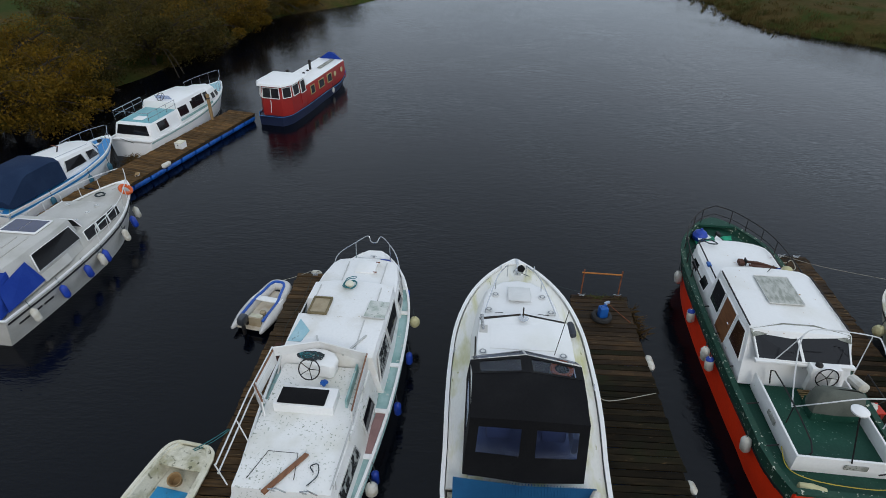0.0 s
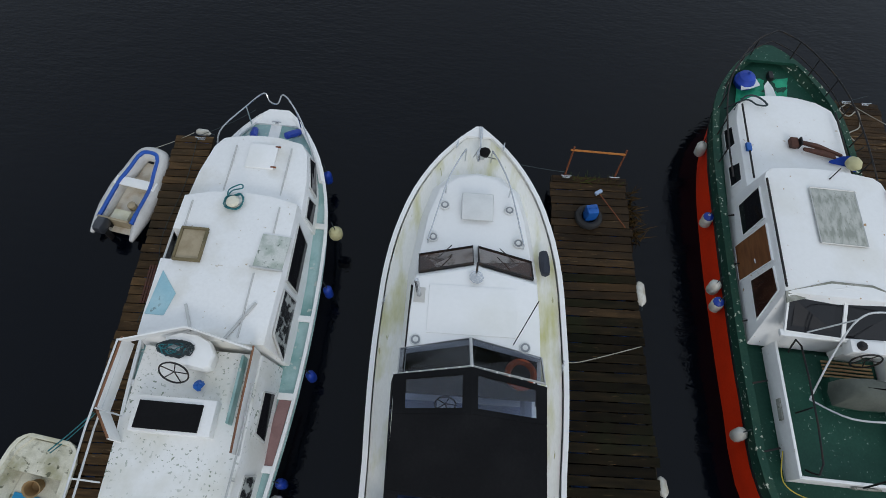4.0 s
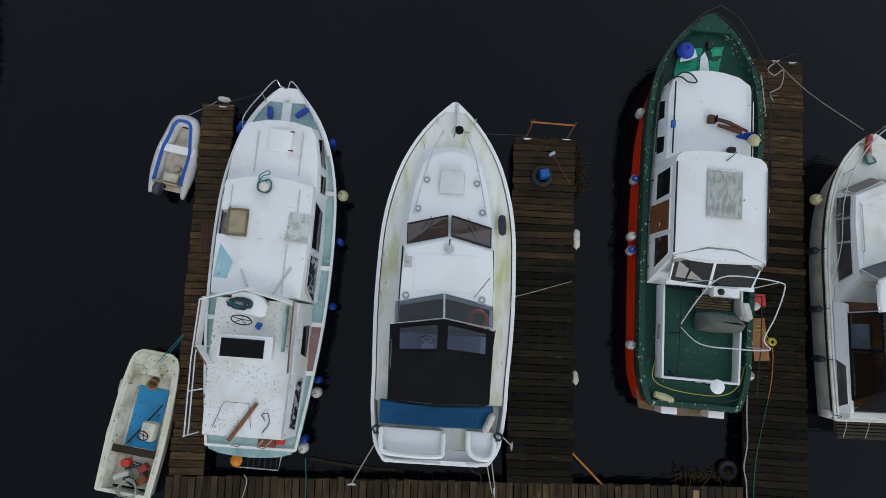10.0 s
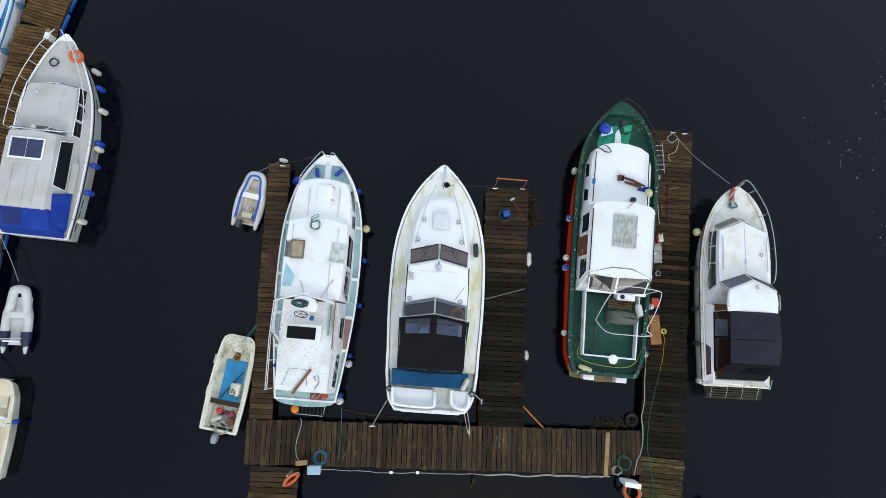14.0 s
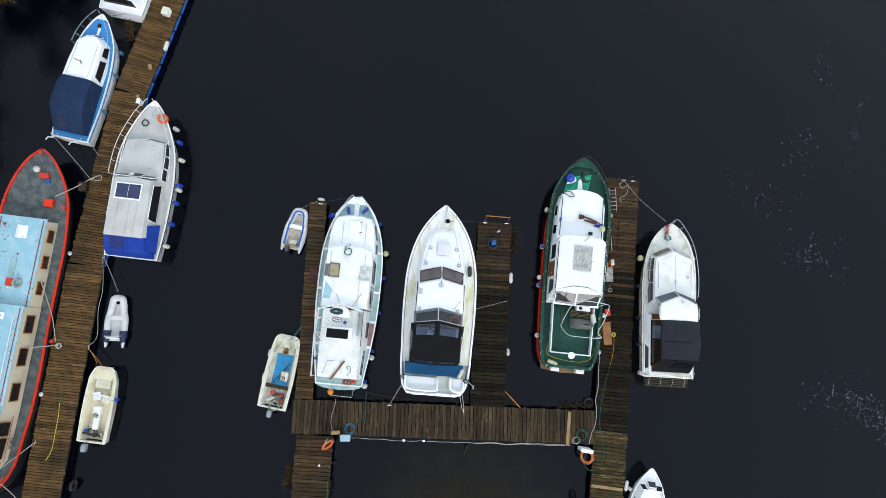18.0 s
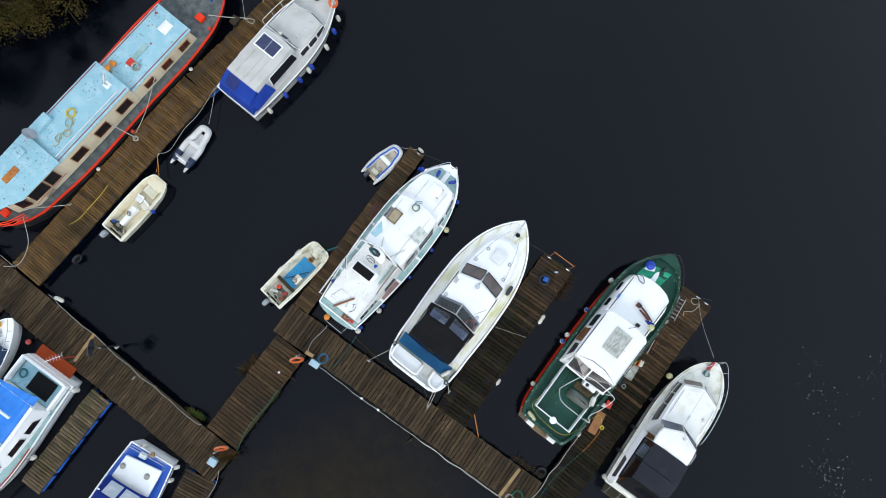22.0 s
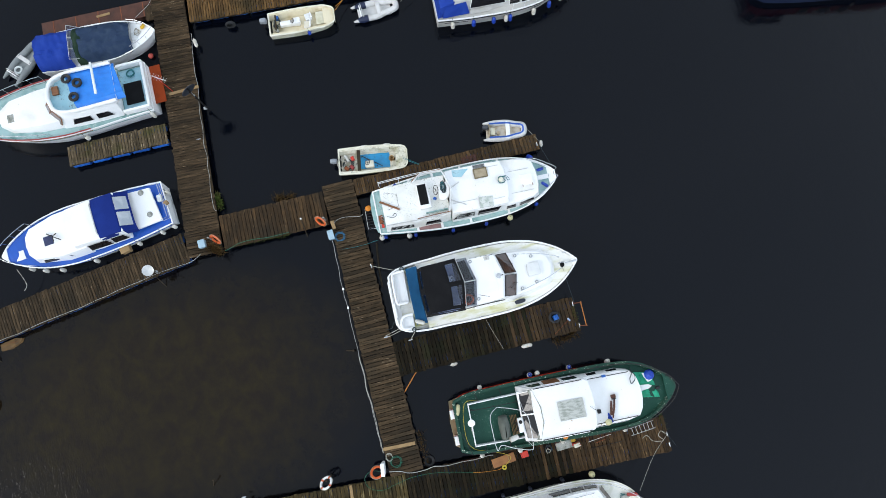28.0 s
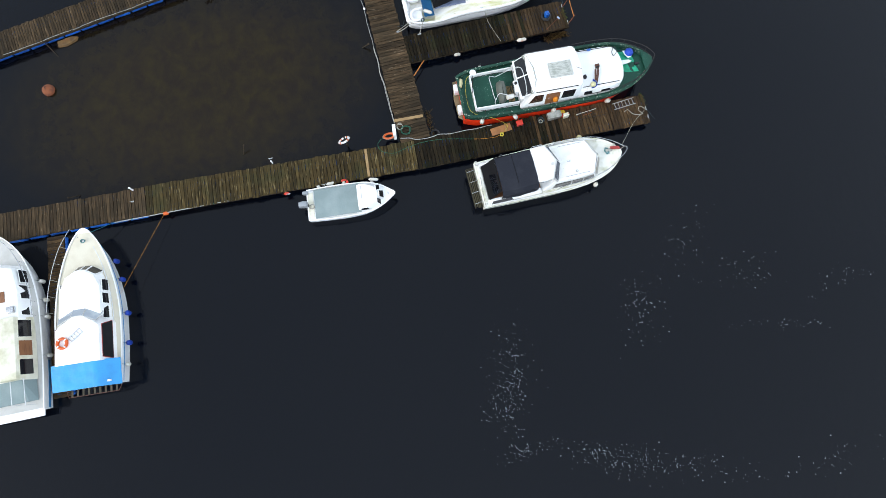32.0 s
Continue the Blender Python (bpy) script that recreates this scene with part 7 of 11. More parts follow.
def small_motorboat():
    ob = thing("small_motorboat", pose(9.6, -17.8, 0, 0, 0, -4.8), "small white motorboat with pale grey-green cockpit cover", "boat", "moored boats")
    h = Hull(5.1, [(0, 0.92), (1.2, 0.97), (2.6, 0.96), (3.7, 0.84), (4.4, 0.55), (4.85, 0.24), (5.1, 0.03)], [(0, 0.68), (3, 0.74), (5.1, 0.90)], flare=0.9, rake=0.5)
    hull_parts(ob, h, WHITE, WHITE, WHITE)
    cabin(ob, "cuddy", [(0.82, 2.9), (0.80, 3.6), (0.55, 4.35), (0, 4.6)], 0.65, [(0.68, 2.95), (0.66, 3.45), (0.42, 3.95), (0, 4.1)], 1.18, WHITE, bev=0.06)
    for x0, x1, dy in ((-0.60, -0.26, 0.12), (-0.20, 0.22, 0.0), (0.28, 0.62, 0.12)):
        window(ob, [(x0, 4.40 - dy * 1.6, 0.90), (x1, 4.40 - dy * 1.6, 0.90), (x1 * 0.85, 4.17 - dy * 1.3, 1.15), (x0 * 0.85, 4.17 - dy * 1.3, 1.15)], (0, 1, 1), DARK, WHITE, 0.02, 0.05, name="windscreen_pane")
    side_window(ob, [(0.77, 3.05, 0.86), (0.76, 3.55, 0.86), (0.70, 3.45, 1.06), (0.71, 3.1, 1.06)], DARK, WHITE)
    g = bmesh.new()
    bmesh.ops.create_grid(g, x_segments=18, y_segments=20, size=0.5)
    for v in g.verts:
        x, y = v.co.x * 2, v.co.y + 0.5
        v.co = Vector((x * 0.86, 0.42 + 2.65 * y, 0.80 + 0.25 * y * (1 - x * x * 0.5) - 0.06 * abs(x) + 0.025 * noise.noise((x * 2, y * 5, 2))))
    bmesh.ops.solidify(g, geom=g.faces[:], thickness=0.012)
    part("cockpit_cover", g, CANVAS_PALE, ob, "pale grey-green cockpit cover with damp stains")
    part("grab_rail", tube([(-0.55, 3.15, 1.2), (-0.55, 3.2, 1.26), (0.5, 3.2, 1.26), (0.5, 3.15, 1.2)], 0.014, 5), STEEL, ob)
    part("transom_well", box(0, 0.18, 0.66, 1.5, 0.34, 0.05), CREAM, ob)
    part("tangled_rope", coil(0.1, 0.25, 0.7, 0.16, 3, 0.016, 21), ROPE, ob, "heap of pale rope")
    outboard(ob, 0.0, -0.18, 0.72, PLASTIC_GREY, 1.15)
    outboard(ob, -0.72, -0.05, 0.66, PLASTIC_GREY, 0.7)
    cleat(ob, 0, 4.7, 0.92)
    for y, k in ((3.8, 0), (2.2, 0), (0.7, 0)):
        fender(ob, -h.x(y) - 0.12, y, 0.5, k, 0, 0.1, 0.4)
    part("red_can", box(-1.1, 2.4, 0.62, 0.18, 0.12, 0.2), PLASTIC_RED, ob, bev=0.02)


def tarp_stern_cruiser():
    ob = thing("aft_cabin_cruiser", pose(17.0, -30.85, 0, 0, 0, 86.0), "cream-decked white cruiser with sky blue tarpaulin over its stern", "boat", "moored boats")
    h = Hull(8.75, [(0, 1.66), (1.5, 1.76), (3.0, 1.79), (4.5, 1.72), (6.0, 1.46), (7.2, 1.08), (8.1, 0.64), (8.5, 0.34), (8.75, 0.03)], [(0, 1.1), (4, 1.15), (8.85, 1.4)], flare=0.9, rake=0.7, nose=0.70)
    hull_parts(ob, h, WHITE, CREAM_PALE, WHITE, label="white hull with blue pinstripe")
    part("stripe", h.band(0.72, 0.78, 0.012, sign=1), BLUE_LIGHT, ob)
    cabin(ob, "coachroof", [(1.32, 3.6), (1.28, 5.2), (0.95, 6.2), (0.35, 6.6), (0, 6.65)], 1.05, [(1.12, 3.6), (1.08, 5.2), (0.75, 5.9), (0.3, 6.15), (0, 6.2)], 1.85, WHITE, bev=0.05)
    for s in (1, -1):
        for q in ([(0.04, 6.58, 1.22), (0.36, 6.55, 1.22), (0.31, 6.22, 1.72), (0.04, 6.26, 1.72)], [(0.42, 6.5, 1.22), (0.95, 6.15, 1.22), (0.8, 5.92, 1.72), (0.36, 6.18, 1.72)]):
            window(ob, [(s * x, y, z) for x, y, z in q], (0, 1, 0.6), DARK, WHITE, 0.05, name="fore_window")
        for y0, y1 in ((5.0, 5.6), (4.3, 4.85), (3.5, 4.15)):
            window(ob, [(s * 1.25, y0, 1.3), (s * 1.22, y1, 1.3), (s * 1.12, y1, 1.68), (s * 1.14, y0, 1.68)], (s, 0, 0.3), DARK, WHITE, 0.025)
        window(ob, [(s * 1.46, 1.3, 1.4), (s * 1.45, 3.3, 1.4), (s * 1.22, 3.1, 1.98), (s * 1.24, 1.4, 1.98)], (s, 0, 0.3), DARK, RED_DULL, 0.03)
    cabin(ob, "wheelhouse", [(1.5, 1.2), (1.5, 3.2), (1.2, 3.9), (0.3, 4.3), (0, 4.35)], 1.05, [(1.18, 1.2), (1.15, 3.05), (0.85, 3.3), (0.3, 3.65), (0, 3.7)], 2.15, WHITE, bev=0.06)
    for a, b, c, d in (((-1.18, 3.82, 1.7), (-0.4, 4.22, 1.7), (-0.34, 3.66, 2.1), (-1.0, 3.34, 2.1)), ((-0.36, 4.26, 1.7), (0.34, 4.26, 1.7), (0.3, 3.7, 2.1), (-0.3, 3.7, 2.1)), ((0.4, 4.22, 1.7), (1.18, 3.82, 1.7), (1.0, 3.34, 2.1), (0.34, 3.66, 2.1))):
        window(ob, [a, b, c, d], (0, 1, 1), SCREEN_PALE, ALU, 0.03, name="windscreen_pane")
    ring = part("life_ring", ring_shape(0.25, 0.08, 22, 8), ORANGE, None, at=ob.matrix_basis @ pose(-0.72, 2.35, 2.23))
    tagged(ring, "orange and white life ring lying on a cabin roof", "life ring", "life rings")
    for k in range(4):
        part("white_band", box(0.25 * math.cos(k * math.pi / 2 + 0.7), 0.25 * math.sin(k * math.pi / 2 + 0.7), 0.06, 0.14, 0.07, 0.05, turn=Matrix.Rotation(k * math.pi / 2 + 0.7, 4, "Z")), CLOTH_WHITE, ring, bev=0.015)
    lad = part("ladder_rail", tube([(-0.42, 2.58, 2.19), (0.16, 3.02, 2.19)], 0.02, 5), STEEL, ob, "short steel ladder lying on the roof")
    part("ladder_rail", tube([(-0.22, 2.38, 2.19), (0.34, 2.80, 2.19)], 0.02, 5), STEEL, ob)
    for i in range(5):
        t = i / 4
        part("rung", tube([(-0.42 + 0.58 * t, 2.58 + 0.44 * t, 2.19), (-0.22 + 0.56 * t, 2.38 + 0.42 * t, 2.19)], 0.014, 5), STEEL, lad)
    g = bmesh.new()
    bmesh.ops.create_grid(g, x_segments=24, y_segments=14, size=0.5)
    for v in g.verts:
        x, y = v.co.x * 2, v.co.y + 0.5
        z = 2.12 if x < 0.45 else 2.12 - (x - 0.45) * 1.3
        v.co = Vector((0.2 + x * 1.62, -0.12 + 1.38 * y, z - 0.12 * (1 - y) + 0.03 * noise.noise((x * 4, y * 3, 6)) - 0.2 * max(0, -x - 0.85)))
    bmesh.ops.solidify(g, geom=g.faces[:], thickness=0.015)
    part("tarpaulin", g, TARP_SKY, ob, "taut sky blue tarpaulin")
    for z in (0.75, 1.3, 1.7):
        part("stern_bulkhead", box(0, 0.12, z - 0.2, 2.9, 0.1, 0.5), WHITE, ob)
    rack = rail(ob, [(-1.5, -0.05, 0.7), (-1.4, -0.42, 0.7), (1.3, -0.42, 0.7), (1.5, -0.05, 0.7)], (), 0.025, RUST_PLATE, "stern_platform")
    for i in range(9):
        part("platform_slat", box(-1.2 + i * 0.3, -0.24, 0.71, 0.1, 0.34, 0.03), RACK_WOOD, rack)
    loop_rail(ob, h, 4.2, 8.6, 0.55, -0.12, 6, sides=(-1,))
    loop_rail(ob, h, 0.4, 7.6, 0.05, 0.35, 9, 0.02, WHITE_RAIL, sides=(1,), posts=False, name="deck_rail")
    for y in (6.75, 5.65, 3.7, 2.05):
        fender(ob, h.x(y) + 0.16, y, 0.65, 1, 0, 0.14, 0.4)
    fender(ob, h.x(0.9) + 0.1, 0.9, 0.65, 0, 0, 0.1, 0.4)
    part("windlass", box(0.02, 8.0, 1.42, 0.18, 0.14, 0.12), STEEL, ob, bev=0.03)
    part("teal_rope", coil(0.02, 7.95, 1.46, 0.12, 3, 0.016, 5), ROPE_TEAL, ob)


def beige_cruiser():
    ob = thing("beige_cruiser", pose(17.55, -35.25, 0, 0, 0, 88.8), "beige-sided white cruiser with grey stern cover", "boat", "moored boats")
    h = Hull(10.0, [(0, 1.85), (2.0, 1.96), (4.6, 2.0), (6.2, 1.95), (7.5, 1.70), (8.8, 1.15), (9.6, 0.5), (10.0, 0.03)], [(0, 1.05), (5, 1.15), (10.0, 1.45)], flare=0.88, rake=0.8)
    hull_parts(ob, h, WHITE, GREY_DECK, WHITE)
    part("stripe", h.band(0.3, 0.5, 0.012, sign=1, y1=2.6), BLUE_LIGHT, ob)
    cabin(ob, "coachroof", [(1.62, 4.8), (1.6, 6.5), (1.35, 8.0), (0, 8.4)], 1.05, [(1.42, 4.8), (1.4, 6.4), (1.15, 7.7), (0, 8.0)], 1.95, WHITE, bev=0.06)
    cabin(ob, "aft_saloon", [(1.68, 1.6), (1.7, 3.2), (1.66, 5.0)], 1.05, [(1.3, 1.7), (1.34, 3.2), (1.3, 5.0)], 2.2, CREAM, bev=0.05)
    for s in (1, -1):
        for y0, y1 in ((6.9, 7.6), (6.0, 6.75), (5.1, 5.85)):
            window(ob, [(s * 1.58, y0, 1.3), (s * 1.50, y1, 1.3), (s * 1.36, y1, 1.75), (s * 1.46, y0, 1.75)], (s, 0, 0.3), DARK, WHITE, 0.03)
        for y0, y1, m in ((3.9, 4.8, DARK), (2.9, 3.7, TEAK), (1.9, 2.7, DARK)):
            window(ob, [(s * 1.62, y0, 1.35), (s * 1.62, y1, 1.35), (s * 1.38, y1, 2.0), (s * 1.38, y0, 2.0)], (s, 0, 0.4), m, CREAM, 0.03)
    part("stern_cover", loft([[(-1.6, 1.7, 1.1), (-1.2, 1.7, 1.75), (1.2, 1.7, 1.75), (1.6, 1.7, 1.1)], [(-1.65, 0.5, 1.1), (-1.3, 0.5, 1.35), (1.3, 0.5, 1.35), (1.65, 0.5, 1.1)]]), CANVAS_PALE, ob, "grey canvas stern cover")
    plate("roof_hatch", ob, rect(0.3, 0.75, 5.9, 6.5), 1.95, 0.03, TEAK, "brown roof hatch")
    part("fold_seat", box(1.1, 5.4, 2.05, 0.4, 0.35, 0.2), STEEL, ob, bev=0.03)
    loop_rail(ob, h, 5.0, 9.6, 0.55, 0.05, 7)
    rail(ob, [(1.5, 0.3, 1.9), (1.5, 1.7, 1.95), (0.8, 1.75, 1.95), (0.8, 0.4, 1.9)], [((1.5, 0.3, 1.9), (1.5, 0.3, 1.1)), ((0.8, 0.4, 1.9), (0.8, 0.4, 1.2))], 0.02, WHITE_RAIL, "stern_rail")
    part("swim_platform", box(0, -0.1, 0.6, 3.2, 0.5, 0.08), WHITE, ob, bev=0.03)
    for y in (7.0, 5.9, 4.95, 2.8):
        fender(ob, h.x(y) + 0.12, y, 0.7, 0, 0, 0.11, 0.4)


def grey_cruiser():
    ob = thing("river_cruiser", pose(-18.78, -3.45, 0, 0, 0, -2.4), "pale grey river cruiser with roof solar panel and blue stern canvas", "boat", "moored boats")
    h = Hull(8.75, [(0, 1.40), (1.5, 1.55), (3.0, 1.62), (4.8, 1.62), (6.2, 1.42), (7.3, 1.0), (8.1, 0.58), (8.55, 0.25), (8.75, 0.03)], [(0, 1.0), (4, 1.1), (8.75, 1.4)], flare=0.86, rake=0.7)
    hull_parts(ob, h, GREY_DECK, GREY_DECK, WHITE, bottom=TEAL, label="off-white hull with vents and dark strake")
    for s in (1, -1):
        part("rubbing_strake", h.band(0.82, 0.87, 0.03, sign=s), BLACK_HULL, ob)
        for y in (0.4, 0.9, 1.4):
            part("hull_vent", h.band(0.55, 0.62, 0.015, y0=y, y1=y + 0.4, sign=s, n=2), BLACK_HULL, ob)
        part("name_bar", h.band(0.45, 0.58, 0.008, y0=5.9, y1=6.35, sign=s, n=2), BLACK_HULL, ob)
    cabin(ob, "coachroof", [(1.27, 4.0), (1.26, 5.2), (1.16, 6.45), (0.6, 6.62), (0, 6.64)], 1.0, [(1.15, 4.0), (1.13, 5.2), (1.03, 6.27), (0.5, 6.38), (0, 6.40)], lambda y: 1.70 - 0.03 * (y - 4), GREY_DECK, bev=0.05)
    for s in (1, -1):
        window(ob, [(s * 0.05, 6.60, 1.25), (s * 1.05, 6.44, 1.25), (s * 0.98, 6.32, 1.55), (s * 0.05, 6.46, 1.55)], (0, 1, 0.8), DARK, WHITE, 0.03, name="fore_window")
        for y0, y1 in ((5.7, 6.35), (5.0, 5.6), (4.3, 4.9)):
            window(ob, [(s * (1.25 - (y0 > 5.5) * 0.04), y0, 1.22), (s * (1.235 - (y0 > 5.5) * 0.06), y1, 1.22), (s * (1.165 - (y0 > 5.5) * 0.06), y1, 1.58), (s * (1.175 - (y0 > 5.5) * 0.03), y0, 1.58)], (s, 0, 0.3), DARK, WHITE, 0.025)
        window(ob, [(s * 1.24, 1.95, 1.5), (s * 1.22, 4.0, 1.5), (s * 1.08, 3.85, 2.05), (s * 1.08, 2.05, 2.05)], (s, 0, 0.3), DARK, WHITE, 0.03)
        part("name_board", slab([(s * 1.38, 1.9, 1.12), (s * 1.38, 3.2, 1.12), (s * 1.28, 3.2, 1.4), (s * 1.28, 1.9, 1.4)][:: s], 0.02), GREY_DECK, ob)
    cabin(ob, "wheelhouse", [(1.32, 1.0), (1.32, 3.0), (1.22, 4.3), (0, 4.55)], 1.05, [(1.0, 1.0), (1.02, 3.0), (0.96, 4.1), (0, 4.2)], 2.22, GREY_DECK, bev=0.06)
    for x0, x1 in ((-1.1, -0.4), (-0.35, 0.35), (0.4, 1.1)):
        window(ob, [(x0, 4.5 - abs(x0 + x1) * 0.06, 1.72), (x1, 4.5 - abs(x0 + x1) * 0.06, 1.72), (x1 * 0.92, 4.24, 2.1), (x0 * 0.92, 4.24, 2.1)], (0, 1, 0.8), DARK, WHITE, 0.025, name="windscreen_pane")
    sp = plate("solar_panel", ob, rect(-0.78, 0.62, 2.95, 3.85), 2.24, 0.04, WHITE, "roof solar panel in a white frame")
    for i in range(2):
        for j in range(1):
            plate("solar_cell", sp, rect(-0.70 + i * 0.64, -0.08 + i * 0.64, 3.03, 3.78), 2.282, 0.006, SOLAR, bev=0)
    for x in (-0.5, 0.1, 0.5):
        part("roof_batten", box(x, 1.9, 2.24, 0.03, 1.7, 0.03), GREY_DECK, ob)
    part("aerial_dome", lathe([(0.05, 0), (0.12, 0.05), (0.11, 0.12), (0.02, 0.17)], 10), CREAM, ob, at=pose(-0.2, 4.35, 1.9))
    can = part("stern_canvas", loft([[(-1.15, 1.05, 1.1), (-1.05, 1.05, 2.1), (1.05, 1.05, 2.1), (1.2, 1.05, 1.1)], [(-1.2, 0.02, 1.04), (-1.05, 0.22, 1.72), (1.08, 0.22, 1.72), (1.28, 0.02, 1.04)]]), CANVAS_BLUE, ob, "blue stern canvas with a clear window")
    part("clear_window", slab([(-0.75, 0.32, 1.78), (0.0, 0.32, 1.78), (0.0, 0.95, 2.065), (-0.75, 0.95, 2.065)], 0.01, 0.015), VINYL_CLEAR, can)
    for s in (1, -1):
        part("side_canvas", slab([(s * 1.36, 0.30, 1.12), (s * 1.37, 1.9, 1.2), (s * 1.12, 1.7, 2.02), (s * 1.10, 0.50, 1.80)][:: s], 0.02), CANVAS_BLUE, can)
    for x, y in ((-0.6, 6.0), (0.55, 6.05), (0.5, 4.9), (0.55, 5.5)):
        vent(ob, x, y, 1.66, 0.09)
    ring = part("life_ring", ring_shape(0.22, 0.07, 20, 8), ORANGE, None, at=ob.matrix_basis @ pose(0.66, 7.75, 1.52, 0, 35, 0))
    tagged(ring, "orange life ring tied to a bow rail", "life ring", "life rings")
    part("rope_coil", coil(-0.35, 7.45, 1.32, 0.2, 4, 0.016, 30), ROPE_DARK, ob, "dark rope coil on the fore deck")
    part("anchor", tube([(0.05, 8.3, 1.42), (0.12, 8.0, 1.45), (-0.02, 7.85, 1.42), (0.12, 8.0, 1.45), (0.3, 7.9, 1.42)], 0.02, 5), STEEL, ob)
    loop_rail(ob, h, 4.4, 8.65, 0.6, 0.02, 7, 0.018, WHITE_RAIL, name="bow_rail")
    for y, k in ((7.5, 0), (6.75, 1), (5.75, 0), (4.3, 1), (4.05, 0), (3.3, 1), (2.1, 1), (0.85, 0)):
        fender(ob, h.x(y) + 0.12, y, 0.6, k, -12, 0.12, 0.46)
    for y in (6.3, 5.0):
        fender(ob, -h.x(y) - 0.05, y, 0.8, 0, 0, 0.1, 0.4)


def navy_canopy_cruiser():
    ob = thing("sedan_cruiser", pose(-23.05, 2.9, 0, 0, 0, -8.4) @ Matrix.Diagonal((0.9, 1, 1, 1)), "white sedan cruiser with light blue stripe and navy canopy", "boat", "moored boats")
    h = Hull(7.3, [(0, 1.12), (1.6, 1.24), (3.2, 1.28), (4.6, 1.25), (5.8, 1.06), (6.6, 0.66), (7.1, 0.28), (7.3, 0.03)], [(0, 0.92), (4, 1.0), (7.3, 1.4)], flare=0.86, rake=0.7)
    hull_parts(ob, h, WHITE, BLUE_LIGHT, WHITE, label="white hull with a light blue sheer stripe")
    for s in (1, -1):
        part("stripe", h.band(0.78, 0.88, 0.015, sign=s), BLUE_LIGHT, ob)
    cabin(ob, "cabin", [(1.04, 3.1), (1.06, 4.2), (0.92, 5.6), (0.45, 6.0), (0, 6.1)], 0.95, [(0.88, 3.2), (0.88, 4.2), (0.78, 5.4), (0.4, 5.7), (0, 5.78)], lambda y: 1.90 - 0.07 * (y - 3.2), WHITE, bev=0.06)
    side_window(ob, [(1.01, 3.4, 1.25), (1.0, 4.6, 1.25), (0.90, 4.5, 1.65), (0.92, 3.55, 1.68)], DARK)
    side_window(ob, [(0.99, 4.8, 1.25), (0.93, 5.45, 1.25), (0.84, 5.3, 1.55), (0.89, 4.8, 1.62)], DARK)
    m = part("mast_lamp", tube([(0.0, 4.1, 1.84), (0.1, 4.15, 2.1)], 0.03, 6), IRON, ob)
    part("lamp_arm", tube([(-0.32, 4.2, 2.08), (0.12, 4.12, 2.1)], 0.022, 6), RUST, m)
    for s in (1, -1):
        window(ob, [(s * 0.04, 6.04, 1.3), (s * 0.42, 5.97, 1.3), (s * 0.38, 5.78, 1.62), (s * 0.04, 5.84, 1.62)], (0, 1, 1), DARK, WHITE, 0.03, name="fore_window")
    part("deck_strip", box(0, 6.5, 1.28, 0.16, 0.95, 0.03), WHITE, ob, bev=0.008)
    for s in (1, -1):
        part("grab_rail", tube([(s * 0.66, 3.4, 1.92), (s * 0.62, 5.3, 1.80)], 0.014, 5), STEEL, ob)
    rings = [[(-1.08, y, 1.0), (-1.0 * k, y, z - 0.15), (-0.7 * k, y, z), (0.7 * k, y, z), (1.0 * k, y, z - 0.15), (1.08, y, 1.0)] for k, y, z in ((0.95, 3.25, 1.98), (1.0, 2.8, 2.14), (1.02, 1.55, 2.14), (0.98, 1.3, 2.02), (0.95, 0.35, 1.30))]
    can = part("canopy", loft(rings, closed=False), CANVAS_NAVY, ob, "navy canvas canopy")
    part("canopy_back", slab(rings[-1], 0.01), CANVAS_NAVY, can)
    part("clear_window", slab([(-0.5, 0.55, 1.47), (0.1, 0.55, 1.47), (0.1, 0.95, 1.77), (-0.5, 0.95, 1.77)], 0.01, 0.03), VINYL_CLEAR, can)
    for x in (-0.75, 0.7):
        part("stern_davit", tube(smooth_line([(x, 0.15, 0.95), (x, -0.15, 1.25), (x - 0.25, -0.2, 1.28), (x - 0.45, -0.35, 1.15)], 3), 0.035, 6), WHITE_RAIL, ob)
    part("stern_rail", tube([(-0.9, 0.05, 1.1), (0.95, 0.05, 1.1)], 0.02, 5), STEEL, ob)
    loop_rail(ob, h, 5.3, 7.25, 0.55, 0.04, 5, name="bow_rail")
    part("windlass", box(0.0, 6.6, 1.38, 0.16, 0.2, 0.14), IRON, ob, bev=0.03)
    for y in (2.0, 4.2, 5.6):
        fender(ob, h.x(y) + 0.1, y, 0.55, 2, 0, 0.11, 0.35, material("teal_fender", (0.03, 0.13, 0.20), scale=4))


